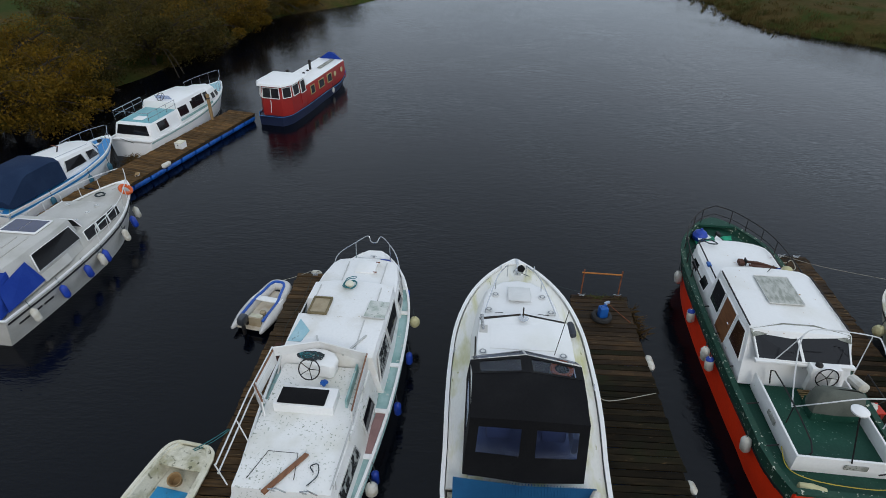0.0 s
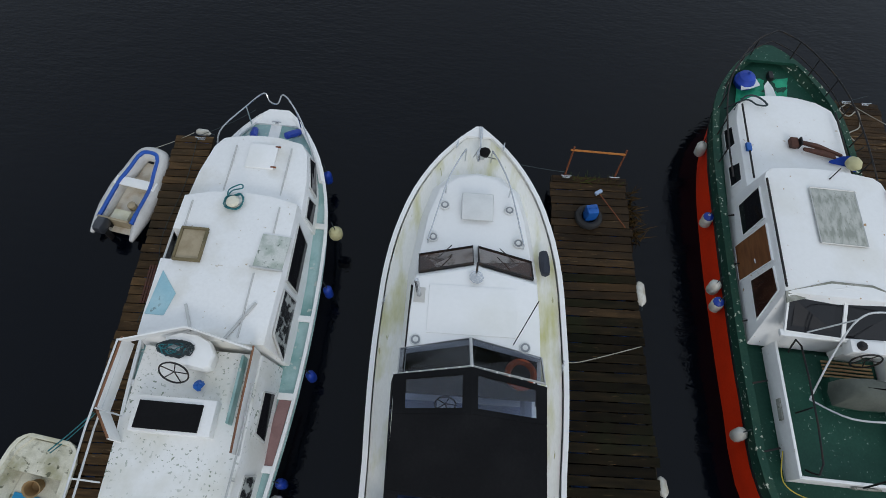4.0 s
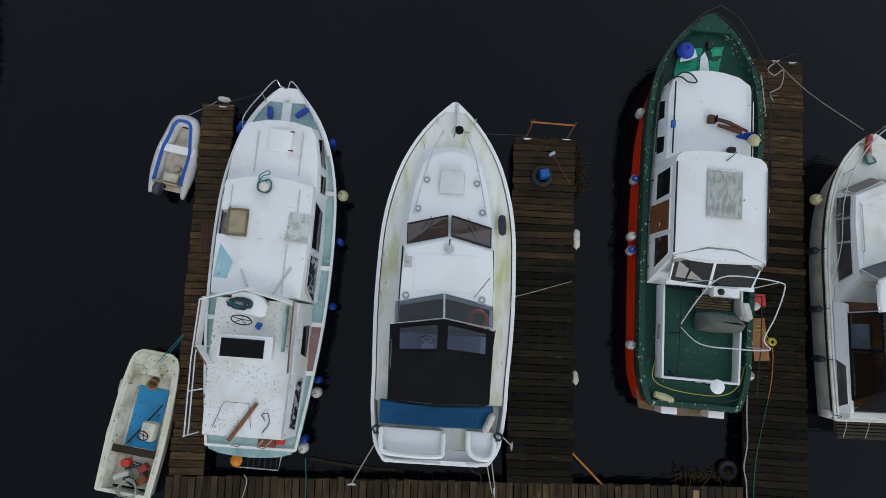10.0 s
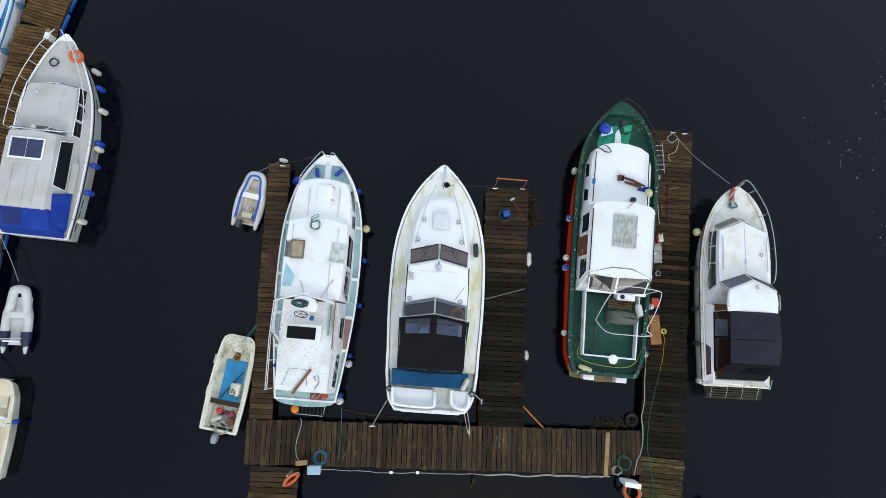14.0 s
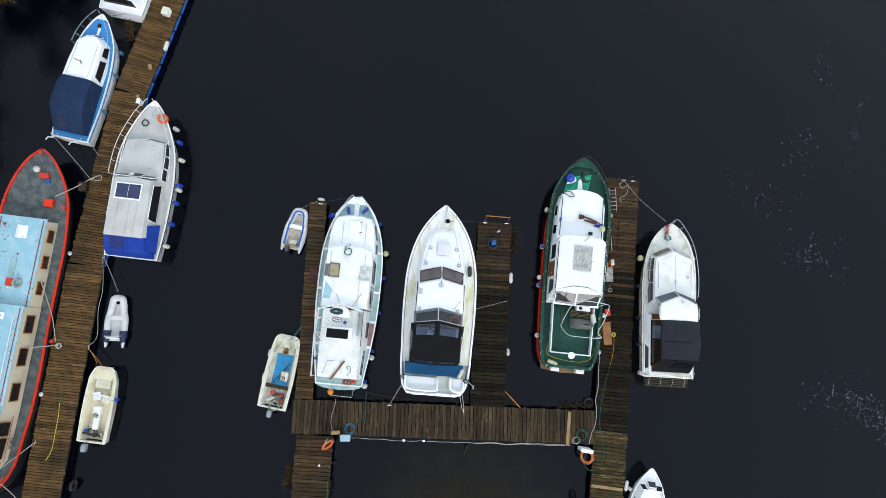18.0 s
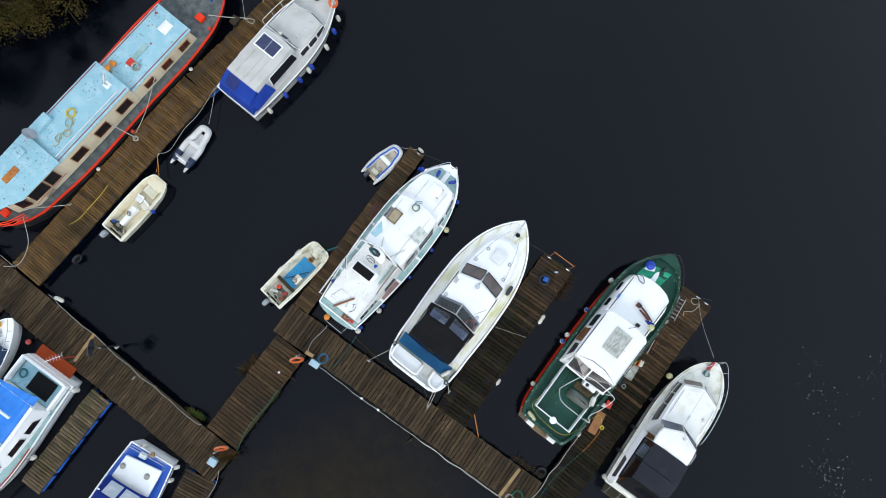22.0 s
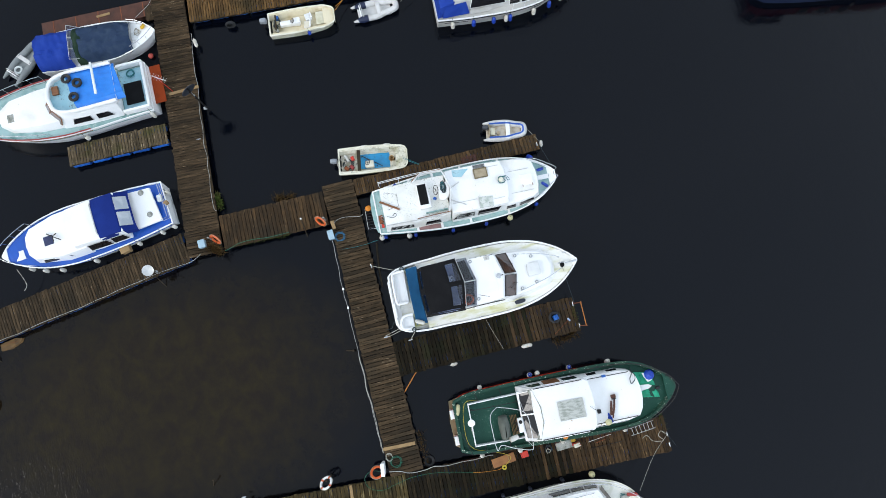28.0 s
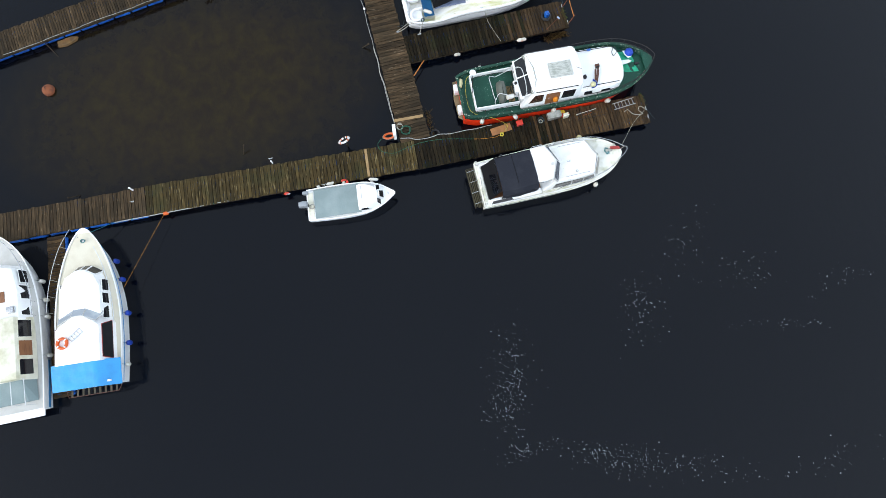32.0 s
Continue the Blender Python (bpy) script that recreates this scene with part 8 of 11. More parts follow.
def teal_roof_cruiser():
    ob = thing("aft_deck_cruiser", pose(-21.3, 10.6, 0, 0, 0, -7.5), "white cruiser with turquoise aft roof beside the jetty end", "boat", "moored boats")
    h = Hull(9.0, [(0, 1.22), (2, 1.34), (4.5, 1.38), (6.2, 1.24), (7.6, 0.85), (8.5, 0.38), (9.0, 0.03)], [(0, 0.95), (5, 1.02), (9.0, 1.4)], flare=0.88, rake=0.7)
    hull_parts(ob, h, WHITE, WHITE, WHITE)
    for s in (1, -1):
        part("stripe", h.band(0.86, 0.94, 0.02, sign=s), TEAL, ob)
        part("waterline", h.band(0.03, 0.14, 0.012, sign=s), BLACK_HULL, ob)
        part("cabin_stripe", box(s * 1.19, 4.4, 1.12, 0.03, 3.2, 0.12), TEAL, ob, bev=0.005)
    cabin(ob, "aft_cabin", [(1.12, 0.3), (1.16, 2.9)], 0.9, [(0.98, 0.5), (1.02, 2.9)], 1.66, WHITE, bev=0.05)
    plate("aft_roof", ob, rect(-0.9, 0.9, 0.75, 2.85), 1.665, 0.025, material("turquoise_deck", (0.16, 0.42, 0.47), (0.22, 0.48, 0.52), scale=1.5, rough=0.5), "turquoise aft roof")
    plate("roof_hatch", ob, rect(-0.3, 0.25, 0.95, 1.45), 1.695, 0.04, WHITE)
    window(ob, [(-0.95, 0.35, 1.12), (0.95, 0.35, 1.12), (0.82, 0.47, 1.60), (-0.82, 0.47, 1.60)], (0, -1, 0.3), DARK, WHITE, 0.05, name="stern_window")
    cabin(ob, "wheelhouse", [(1.18, 2.7), (1.2, 4.2), (1.1, 6.2), (0, 6.5)], 0.95, [(1.0, 2.9), (1.02, 4.2), (0.92, 5.8), (0, 6.0)], lambda y: 2.06 - 0.05 * max(0, y - 4), WHITE, bev=0.07)
    cabin(ob, "fore_cabin", [(1.1, 5.8), (0.85, 7.2), (0, 7.8)], 0.95, [(0.92, 5.8), (0.7, 7.0), (0, 7.4)], 1.72, WHITE, bev=0.06)
    for y0, y1, z0, z1 in ((0.95, 1.75, 1.16, 1.60), (2.85, 3.65, 1.28, 1.78), (4.0, 5.2, 1.34, 1.86), (5.35, 5.75, 1.36, 1.82)):
        side_window(ob, [(1.13, y0, z0), (1.14, y1, z0), (1.03, y1, z1), (1.02, y0, z1)], DARK, WHITE)
    side_window(ob, [(1.04, 6.2, 1.2), (0.96, 6.65, 1.2), (0.88, 6.6, 1.52), (0.95, 6.2, 1.52)], DARK, WHITE)
    side_window(ob, [(0.94, 6.78, 1.2), (0.84, 7.2, 1.2), (0.76, 7.1, 1.5), (0.86, 6.75, 1.5)], DARK, WHITE)
    part("deck_line", h.rim(0.05, 0.04, lift=0.0), CANVAS_GREY, ob, "dark rubbing line")
    part("bow_band", h.deck(y0=7.6, inset=0.1, drop=-0.005, camber=0.04), SKYBLUE, ob, "sky blue fore deck")
    wheel(ob, 0.0, 3.1, 2.24, 0.22, 50)
    part("helm_screen", slab([(-0.5, 3.35, 2.06), (0.5, 3.35, 2.06), (0.45, 3.2, 2.3), (-0.45, 3.2, 2.3)], 0.015), VINYL_CLEAR, ob)
    for s in (1, -1):
        for z in (2.0, 2.25):
            rail(ob, [(s * 1.0, 0.55, z), (s * 1.03, 2.8, z)], (), 0.014, STEEL)
        for y in (0.55, 1.3, 2.05, 2.8):
            part("stanchion", tube([(s * 1.0, y, 2.25), (s * 0.98, y, 1.75)], 0.013, 5), STEEL, ob)
    rail(ob, [(-1.0, 0.55, 2.25), (1.0, 0.55, 2.25)], (), 0.014, STEEL)
    loop_rail(ob, h, 6.8, 8.95, 0.7, 0.04, 5, name="bow_rail")


DEEP_RED = material("deep_red_paint", (0.36, 0.022, 0.018), (0.28, 0.02, 0.016), scale=1.2, rough=0.45)


def red_narrowboat():
    ob = thing("narrowboat", pose(-15.68, 15.75, 0, 0, 0, -10.0), "red and navy steel narrowboat with white wheelhouse roof", "boat", "moored boats")
    h = Hull(10.1, [(0, 0.75), (0.5, 1.05), (1.5, 1.15), (5, 1.15), (8, 1.12), (9.2, 0.85), (9.8, 0.45), (10.1, 0.05)], [(0, 0.52), (5, 0.48), (8.5, 0.56), (10.1, 0.95)], flare=0.97, rake=0.5)
    hull_parts(ob, h, NAVY_HULL, NAVY_HULL, NAVY_HULL)
    part("gunwale_line", h.rim(0.03, 0.03, lift=0.02), BLUE_LIGHT, ob)
    cabin(ob, "stern_house", [(0.62, 0.35), (1.05, 0.9), (1.08, 2.6)], 0.45, [(0.6, 0.42), (0.98, 0.95), (1.0, 2.6)], 2.25, DEEP_RED, "deep red steel wheelhouse", bev=0.02)
    cabin(ob, "wheelhouse_roof", [(0.75, 0.2), (1.18, 0.85), (1.18, 2.9)], 2.24, [(0.7, 0.28), (1.1, 0.9), (1.1, 2.85)], 2.36, WHITE, bev=0.03)
    for s in (1, -1):
        window(ob, [(s * 0.02, 0.36, 1.55), (s * 0.52, 0.36, 1.55), (s * 0.50, 0.41, 2.1), (s * 0.02, 0.41, 2.1)], (0, -1, 0.1), DARK, WHITE, 0.05, 0.05, name="stern_window")
        window(ob, [(s * 0.70, 0.48, 1.55), (s * 1.0, 0.88, 1.55), (s * 0.96, 0.92, 2.1), (s * 0.67, 0.53, 2.1)], (s, -1, 0.1), DARK, WHITE, 0.05, 0.05)
        window(ob, [(s * 1.065, 1.1, 1.55), (s * 1.07, 1.75, 1.55), (s * 1.02, 1.75, 2.1), (s * 1.01, 1.1, 2.1)], (s, 0, 0.1), DARK, WHITE, 0.05, 0.05)
        part("door", slab([(s * 1.075, 2.0, 0.75), (s * 1.075, 2.55, 0.75), (s * 1.02, 2.55, 2.15), (s * 1.02, 2.0, 2.15)][:: s], 0.03), DEEP_RED, ob)
        window(ob, [(s * 1.11, 1.98, 1.45), (s * 1.11, 2.52, 1.45), (s * 1.06, 2.52, 2.12), (s * 1.06, 1.98, 2.12)], (s, 0, 0.1), DARK, WHITE, 0.04, 0.05)
        for y, w in ((3.4, 0.5), (4.6, 0.7), (5.9, 0.6)):
            window(ob, [(s * 1.035, y, 0.95), (s * 1.035, y + w, 0.95), (s * 1.0, y + w, 1.4), (s * 1.0, y, 1.4)], (s, 0, 0.1), DARK, material("brass_frame", (0.55, 0.48, 0.22), scale=4, metal=0.5), 0.06, 0.04)
        for y in (7.1, 8.2):
            p = part("porthole", lathe([(0.17, 0), (0.17, 0.03), (0.12, 0.03), (0.12, 0.01)], 14), VINYL_YELLOW, ob, at=pose(s * 1.02, y, 1.2, 0, s * 90, 0))
    cabin(ob, "long_cabin", [(1.04, 2.6), (1.04, 6), (1.0, 9.0), (0.7, 9.15)], 0.45, [(0.98, 2.6), (0.98, 6), (0.94, 8.9), (0.64, 9.0)], 1.62, DEEP_RED, bev=0.02)
    cabin(ob, "cabin_roof", [(0.99, 2.6), (0.99, 6), (0.95, 8.9), (0.66, 9.02)], 1.615, [(0.95, 2.6), (0.95, 6), (0.9, 8.85), (0.6, 8.95)], 1.68, WHITE, bev=0.01)
    for x, y, hgt in ((-0.5, 3.5, 0.55), (-0.2, 6.0, 0.55)):
        part("chimney", lathe([(0.08, 0), (0.08, hgt), (0.11, hgt), (0.11, hgt + 0.08), (0.02, hgt + 0.08)], 10), IRON, ob, at=pose(x, y, 1.66))
    part("roof_dish", lathe([(0.02, 0), (0.2, 0.06), (0.22, 0.1), (0.02, 0.04)], 12), WHITE, ob, at=pose(0.3, 3.3, 1.9, -40, 0, 0))
    plate("roof_plank", ob, rect(0.15, 0.4, 6.3, 8.6), 1.70, 0.05, PANEL_GREY)
    for y in (5.0, 5.6):
        part("roof_vent", lathe([(0.08, 0), (0.1, 0.05), (0.02, 0.1)], 10), IRON, ob, at=pose(-0.2, y, 1.68))
    part("bow_cover", loft([[(-1.02, 8.8, 0.62), (-0.85, 8.8, 1.66), (-0.1, 8.8, 2.15), (0.1, 8.8, 2.15), (0.9, 8.8, 1.66), (1.02, 8.8, 0.62)], [(-0.85, 9.35, 0.7), (-0.65, 9.35, 1.5), (-0.08, 9.3, 2.0), (0.08, 9.3, 2.0), (0.65, 9.35, 1.5), (0.85, 9.35, 0.7)], [(-0.4, 9.9, 0.9), (-0.25, 9.85, 1.2), (-0.05, 9.8, 1.4), (0.05, 9.8, 1.4), (0.25, 9.85, 1.2), (0.4, 9.9, 0.9)]]), CANVAS_BLUE, ob, "blue bow cover")
    part("stern_rope", tube(smooth_line([(0.0, 0.25, 1.45), (0.05, 0.15, 1.2), (0.0, 0.1, 0.75)], 4), 0.02, 5), WHITE_RAIL, ob)
    fender(ob, 1.22, 6.2, 0.35, 0, 0, 0.09, 0.3)


def barge():
    ob = thing("dutch_barge", pose(-25.08, -16.5, 0, 0, 0, -2.9), "long black barge with pale blue roofs, cream sides and red trim", "boat", "moored boats")
    h = Hull(18.65, [(0, 0.12), (0.1, 0.45), (0.35, 0.85), (0.8, 1.24), (1.5, 1.58), (3.5, 1.85), (10, 1.9), (14.5, 1.88), (16.3, 1.62), (17.5, 1.1), (18.3, 0.5), (18.65, 0.06)], [(0, 1.0), (3, 0.82), (12, 0.82), (16, 0.95), (18.65, 1.3)], flare=0.97, rake=0.6, steps=30)
    deckm = material("grey_worn_deck", (0.065, 0.082, 0.084), (0.14, 0.15, 0.145), scale=2.6, lo=0.42, hi=0.62, rough=0.75, grain=0.35, spots=(0.02, 0.022, 0.022), sscale=9, sat=0.60, cluster=1.2)
    hull_parts(ob, h, BLACK_HULL, deckm, None, drop=0.05)
    part("gunwale", h.rim(0.12, 0.07, n=36), material("red_trim_paint", (0.70, 0.034, 0.010), (0.54, 0.03, 0.012), scale=2, rough=0.6, spec=0.25), ob, "red painted gunwale")
    for s in (1, -1):
        part("rubbing_strake", h.band(0.55, 0.70, 0.05, sign=s, n=30), BLACK_HULL, ob)
    cream = material("cream_cabin_paint", (0.62, 0.54, 0.38), (0.54, 0.46, 0.31), scale=1.2, rough=0.5)
    cabin(ob, "fore_cabin", [(1.36, 9.9), (1.36, 12), (1.36, 14.75)], 0.8, [(1.22, 9.9), (1.22, 12), (1.22, 14.65)], 1.58, cream, bev=0.02)
    cabin(ob, "mid_cabin", [(1.38, 4.6), (1.38, 7), (1.38, 10.1)], 0.8, [(1.22, 4.6), (1.22, 7), (1.22, 10.1)], 1.95, cream, bev=0.02)
    cabin(ob, "aft_house", [(0.75, 1.15), (1.3, 2.2), (1.38, 4.7)], 0.8, [(0.62, 1.3), (1.12, 2.3), (1.2, 4.7)], 2.12, cream, bev=0.02)
    for nm, lp, z in (("fore_roof", [(1.26, 9.95), (1.26, 14.8)], 1.58), ("mid_roof", [(1.27, 4.7), (1.27, 10.15)], 1.95), ("aft_roof", [(0.68, 1.0), (1.3, 2.2), (1.34, 4.85)], 2.12)):
        r = cabin(ob, nm, lp, z, [(x - 0.03, y) for x, y in lp], z + 0.06, SKYBLUE, "faded sky blue cabin roof", bev=0.015)
        if nm != "aft_roof":
            for s in (1, -1):
                part("roof_line", tube([(s * 1.12, lp[0][1] + 0.1, z + 0.09), (s * 1.12, lp[1][1] - 0.1, z + 0.09)], 0.022, 5), RED_DULL, r)
    rnd = random.Random(77)
    for k in range(15):
        y = rnd.uniform(10.2, 14.6) if k < 11 else rnd.uniform(4.9, 9.3)
        x, z, q = rnd.uniform(-1.0, 1.0), 1.642 if y > 10.15 else 2.012, rnd.uniform(0.03, 0.10)
        part("paint_flake", loft([[(x + q * rnd.uniform(0.5, 1.2) * math.cos(j * 1.257), y + q * rnd.uniform(0.5, 1.2) * math.sin(j * 1.257), z + dz) for j in range(5)] for dz in (0, 0.003)]), (PANEL_GREY, TEAL, RED_DULL, PANEL_GREY, WHITE_LICHEN)[k % 5], ob)
    part("white_pole", tube([(0.9, 4.9, 2.08), (0.9, 9.6, 2.08)], 0.03, 6), WHITE_RAIL, ob)
    part("roof_box", box(-0.92, 5.75, 2.14, 0.55, 1.15, 0.26), SKYBLUE, ob, bev=0.02)
    part("roof_box", box(-0.65, 3.9, 2.22, 0.5, 0.55, 0.08), SKYBLUE, ob, bev=0.02)
    for s in (1, -1):
        for y in (5.3, 7.1, 8.8):
            window(ob, [(s * 1.345, y, 1.15), (s * 1.345, y + 0.85, 1.15), (s * 1.27, y + 0.85, 1.62), (s * 1.27, y, 1.62)], (s, 0, 0.2), DARK, TEAK, 0.06, 0.04)
        for y in (10.8, 12.2, 13.6):
            window(ob, [(s * 1.335, y, 1.0), (s * 1.335, y + 0.65, 1.0), (s * 1.27, y + 0.65, 1.36), (s * 1.27, y, 1.36)], (s, 0, 0.2), BROWN_GLASS, PLY, 0.045, 0.04)
        for a, b in (((1.02, 1.65), (1.27, 2.15)), ((1.30, 2.4), (1.355, 3.4)), ((1.36, 3.55), (1.37, 4.2))):
            k = 0.90
            window(ob, [(s * a[0], a[1], 1.35), (s * b[0], b[1], 1.35), (s * b[0] * k, b[1] + 0.03, 1.95), (s * a[0] * k, a[1] + 0.05, 1.95)], (s, -0.2, 0.2), DARK, TEAK, 0.05, 0.03)
        part("coach_line", tube([(s * 1.37, 2.2, 1.22), (s * 1.395, 4.5, 1.22)], 0.015, 5), RED_DULL, ob)
    # name lettered on the aft quarter
    def letters(text, m, size, mat):
        cu = bpy.data.curves.new("lettering", "FONT")
        cu.body, cu.size, cu.extrude = text, size, 0.004
        cu.align_x = "CENTER"
        cu.materials.append(mat)
        o = new("name_lettering", cu)
        dg = bpy.context.evaluated_depsgraph_get()
        me2 = bpy.data.meshes.new_from_object(o.evaluated_get(dg))
        bpy.data.objects.remove(o)
        me2.materials.clear()
        me2.materials.append(mat)
        o2 = new("name_lettering", me2)
        o2.parent, o2.matrix_basis = ob, m
    letters("SNIPE", Matrix(((0.0, -0.12, 0.99, 1.40), (1.0, 0.0, 0.0, 3.1), (0.0, 0.99, 0.12, 0.92), (0, 0, 0, 1))), 0.24, BLACK_HULL)
    # roof clutter
    part("orange_hatch", box(-0.15, 2.75, 2.20, 0.38, 0.95, 0.06), RUST_ORANGE, ob, "orange-brown slatted roof hatch", bev=0.01)
    part("roof_dish", lathe([(0.02, 0), (0.28, 0.08), (0.36, 0.16), (0.34, 0.17), (0.02, 0.03)], 18), PLASTIC_GREY, ob, "grey satellite dish", at=pose(-0.72, 4.95, 2.45, -50, 20, 0))
    part("dish_post", tube([(-0.72, 4.95, 2.0), (-0.72, 4.95, 2.5)], 0.03, 6), IRON, ob)
    ch = part("chimney", tube([(0.2, 9.55, 2.0), (0.2, 9.55, 2.35), (0.0, 9.9, 2.55)], 0.07, 9), STEEL, ob, "steel stovepipe")
    part("chimney_base", box(0.2, 9.55, 2.03, 0.36, 0.36, 0.04), WHITE, ch)
    part("hose_coil", coil(-0.2, 7.2, 2.02, 0.28, 5, 0.022, 41), ROPE_YELLOW, ob, "coiled yellow hose")
    for k, (x, y) in enumerate(((0.15, 6.75), (0.42, 6.25), (0.25, 5.75))):
        part("roof_rope", coil(x, y, 2.03, 0.26 - 0.03 * k, 2, 0.014, 50 + k), ROPE_STRAW, ob, "loose loops of straw-coloured rope on the roof")
    part("roof_rope", tube(smooth_line([(0.0, 7.1, 2.03), (0.4, 6.5, 2.04), (0.2, 6.0, 2.04), (0.5, 5.5, 2.03), (0.3, 5.2, 2.03)], 5), 0.014, 5), ROPE_STRAW, ob)
    part("orange_bag", lathe([(0.02, 0), (0.16, 0.04), (0.2, 0.14), (0.1, 0.26), (0.02, 0.3)], 9), PLASTIC_ORANGE, ob, "crumpled orange waterproof bag", at=pose(-0.72, 10.42, 1.80, 80, 0, 35) @ Matrix.Diagonal((0.9, 0.8, 2.0, 1)))
    part("bag_fold", tangle(-0.62, 10.62, 1.68, 0.24, 0.14, 14, 0.05, 6), PLASTIC_ORANGE, ob)
    part("red_mat", box(0.0, 11.3, 1.66, 0.36, 0.42, 0.04), PLASTIC_RED, ob, bev=0.01)
    part("teal_plank", box(0.0, 12.1, 1.67, 0.3, 1.0, 0.04), TEAL, ob, bev=0.01)
    part("hose_ring", ring_shape(0.2, 0.06, 20, 7), PANEL_GREY, ob, "grey hose coil", at=pose(0.45, 11.3, 1.72))
    part("stained_tray", box(0.1, 14.0, 1.66, 0.6, 0.7, 0.03), WHITE_LICHEN, ob, bev=0.01)
    # fore deck and stern fittings
    part("red_locker", box(0.78, 15.75, 1.04, 0.46, 0.42, 0.22), RED, ob, "bright red deck locker", bev=0.03)
    part("windlass", box(0.35, 17.2, 1.22, 0.5, 0.3, 0.22), PLASTIC_RED, ob, "red anchor windlass", bev=0.04)
    part("blue_crate", box(0.5, 16.95, 1.12, 0.26, 0.2, 0.14), PLASTIC_BLUE, ob, bev=0.02)
    part("white_buoy", lathe([(0.02, 0), (0.16, 0.06), (0.18, 0.18), (0.06, 0.32)], 12), VINYL_WHITE, ob, at=pose(-0.12, 17.5, 1.12))
    for x, y in ((1.72, 15.6), (-1.72, 15.6), (0, 18.4), (1.2, 0.9), (-1.2, 0.9)):
        part("bollard", lathe([(0.07, 0), (0.07, 0.18), (0.10, 0.2), (0.10, 0.24), (0.02, 0.25)], 9), PLASTIC_RED, ob, at=pose(x * 0.94, y, h.z(y) - 0.04))
    part("stern_locker", box(0.25, 0.75, 1.0, 0.42, 0.42, 0.2), RED, ob, "bright red stern locker", bev=0.02)
    for k, z in ((0.0, 1.15), (0.06, 1.4), (0.1, 1.62)):
        part("stern_rail", tube(smooth_line([(-1.45, 1.4 + k, z), (-1.05, 0.5 + k, z), (-0.5, 0.05 + k, z), (0.5, 0.05 + k, z), (1.05, 0.5 + k, z), (1.45, 1.4 + k, z)], 5), 0.03, 6), RED, ob, "curved red stern rail")
    for a in (-1.05, -0.5, 0.5, 1.05):
        y = 0.5 if abs(a) > 1 else 0.05
        part("stanchion", tube([(a, y, 0.95), (a, y + 0.08, 1.62)], 0.025, 5), RED, ob)
    part("rudder", box(0, -0.2, 0.2, 0.1, 0.6, 1.0), BLACK_HULL, ob, bev=0.02)
    for y in (5.6, 8.4, 13.2):
        part("hull_buoy", lathe([(0.02, -0.1), (0.1, -0.06), (0.12, 0.03), (0.02, 0.12)], 9), VINYL_WHITE if y != 8.4 else PLASTIC_RED, ob, at=pose(h.x(y) + 0.14, y, 0.5))


for build in (dark_canopy_cruiser, blue_white_cruiser, tarp_flybridge, covered_cruiser, small_motorboat, tarp_stern_cruiser, beige_cruiser,
              grey_cruiser, navy_canopy_cruiser, teal_roof_cruiser, red_narrowboat, barge):
    build()


# ---- skiffs and inflatables ----
def inflatable(at, label, tube_mat, trim, floor, length=2.55, beam=1.25, engine=True, aft=None, aft_end=-0.3):
    ob = thing("inflatable_dinghy", at, label, "dinghy", "inflatable dinghies")
    b, r = beam / 2 - 0.18, 0.18
    pts = [(-b - 0.02, aft_end, 0.22), (-b, 0.4, 0.25), (-b, 1.2, 0.26), (-b + 0.10, 1.65, 0.29), (-b * 0.58, length - 0.30, 0.33), (-b * 0.3, length - 0.18, 0.35), (b * 0.3, length - 0.18, 0.35),
           (b * 0.58, length - 0.30, 0.33), (b - 0.10, 1.65, 0.29), (b, 1.2, 0.26), (b, 0.4, 0.25), (b + 0.02, aft_end, 0.22)]
    line = smooth_line(pts, 4)
    n = len(line)
    rad = [r * min(1, 0.25 + 3.2 * min(i, n - 1 - i) / n * 2.2) for i in range(n)]
    part("buoyancy_tube", tube(line, rad, 12), tube_mat, ob)
    up = [(p[0] * 0.86, p[1] - (0.06 if abs(p[0]) < 0.3 else 0), p[2] + r * 0.93) for p in line[3:-3]]
    if trim:
        part("trim_stripe", tube(up, 0.05, 6), trim, ob, "blue trim stripe")
    if aft:
        for s in (1, -1):
            part("tube_end", tube([(s * b, -0.1, 0.24), (s * b, 0.25, 0.245), (s * b, 0.62, 0.25)], [0.06, 0.205, 0.205], 12), aft, ob, "navy tube end")
    part("floor", box(0, 1.05, 0.16, 2 * b, 2.0, 0.05), floor, ob)
    part("transom", box(0, 0.22, 0.34, 2 * b - 0.2, 0.06, 0.36), FLOOR_TAN if engine else WHITE, ob, bev=0.01)
    part("thwart", box(0, 1.30, 0.42, 2 * b + 0.1, 0.24, 0.04), WHITE if engine else RUBBER_WHITE, ob, bev=0.01)
    if engine:
        outboard(ob, -0.12, 0.0, 0.42, ENGINE_DARK, 0.8)
        part("tank", lathe([(0.02, 0), (0.1, 0.02), (0.1, 0.14), (0.02, 0.18)], 10), FLOOR_TAN, ob, at=pose(0.12, 0.75, 0.2))
        part("engine_board", box(0.05, 0.42, 0.3, 0.42, 0.26, 0.2), CREAM, ob, bev=0.02)
    else:
        part("oar", tube([(-b, 0.3, 0.5), (b, 0.35, 0.5)], 0.025, 6), ALU, ob)
    return ob


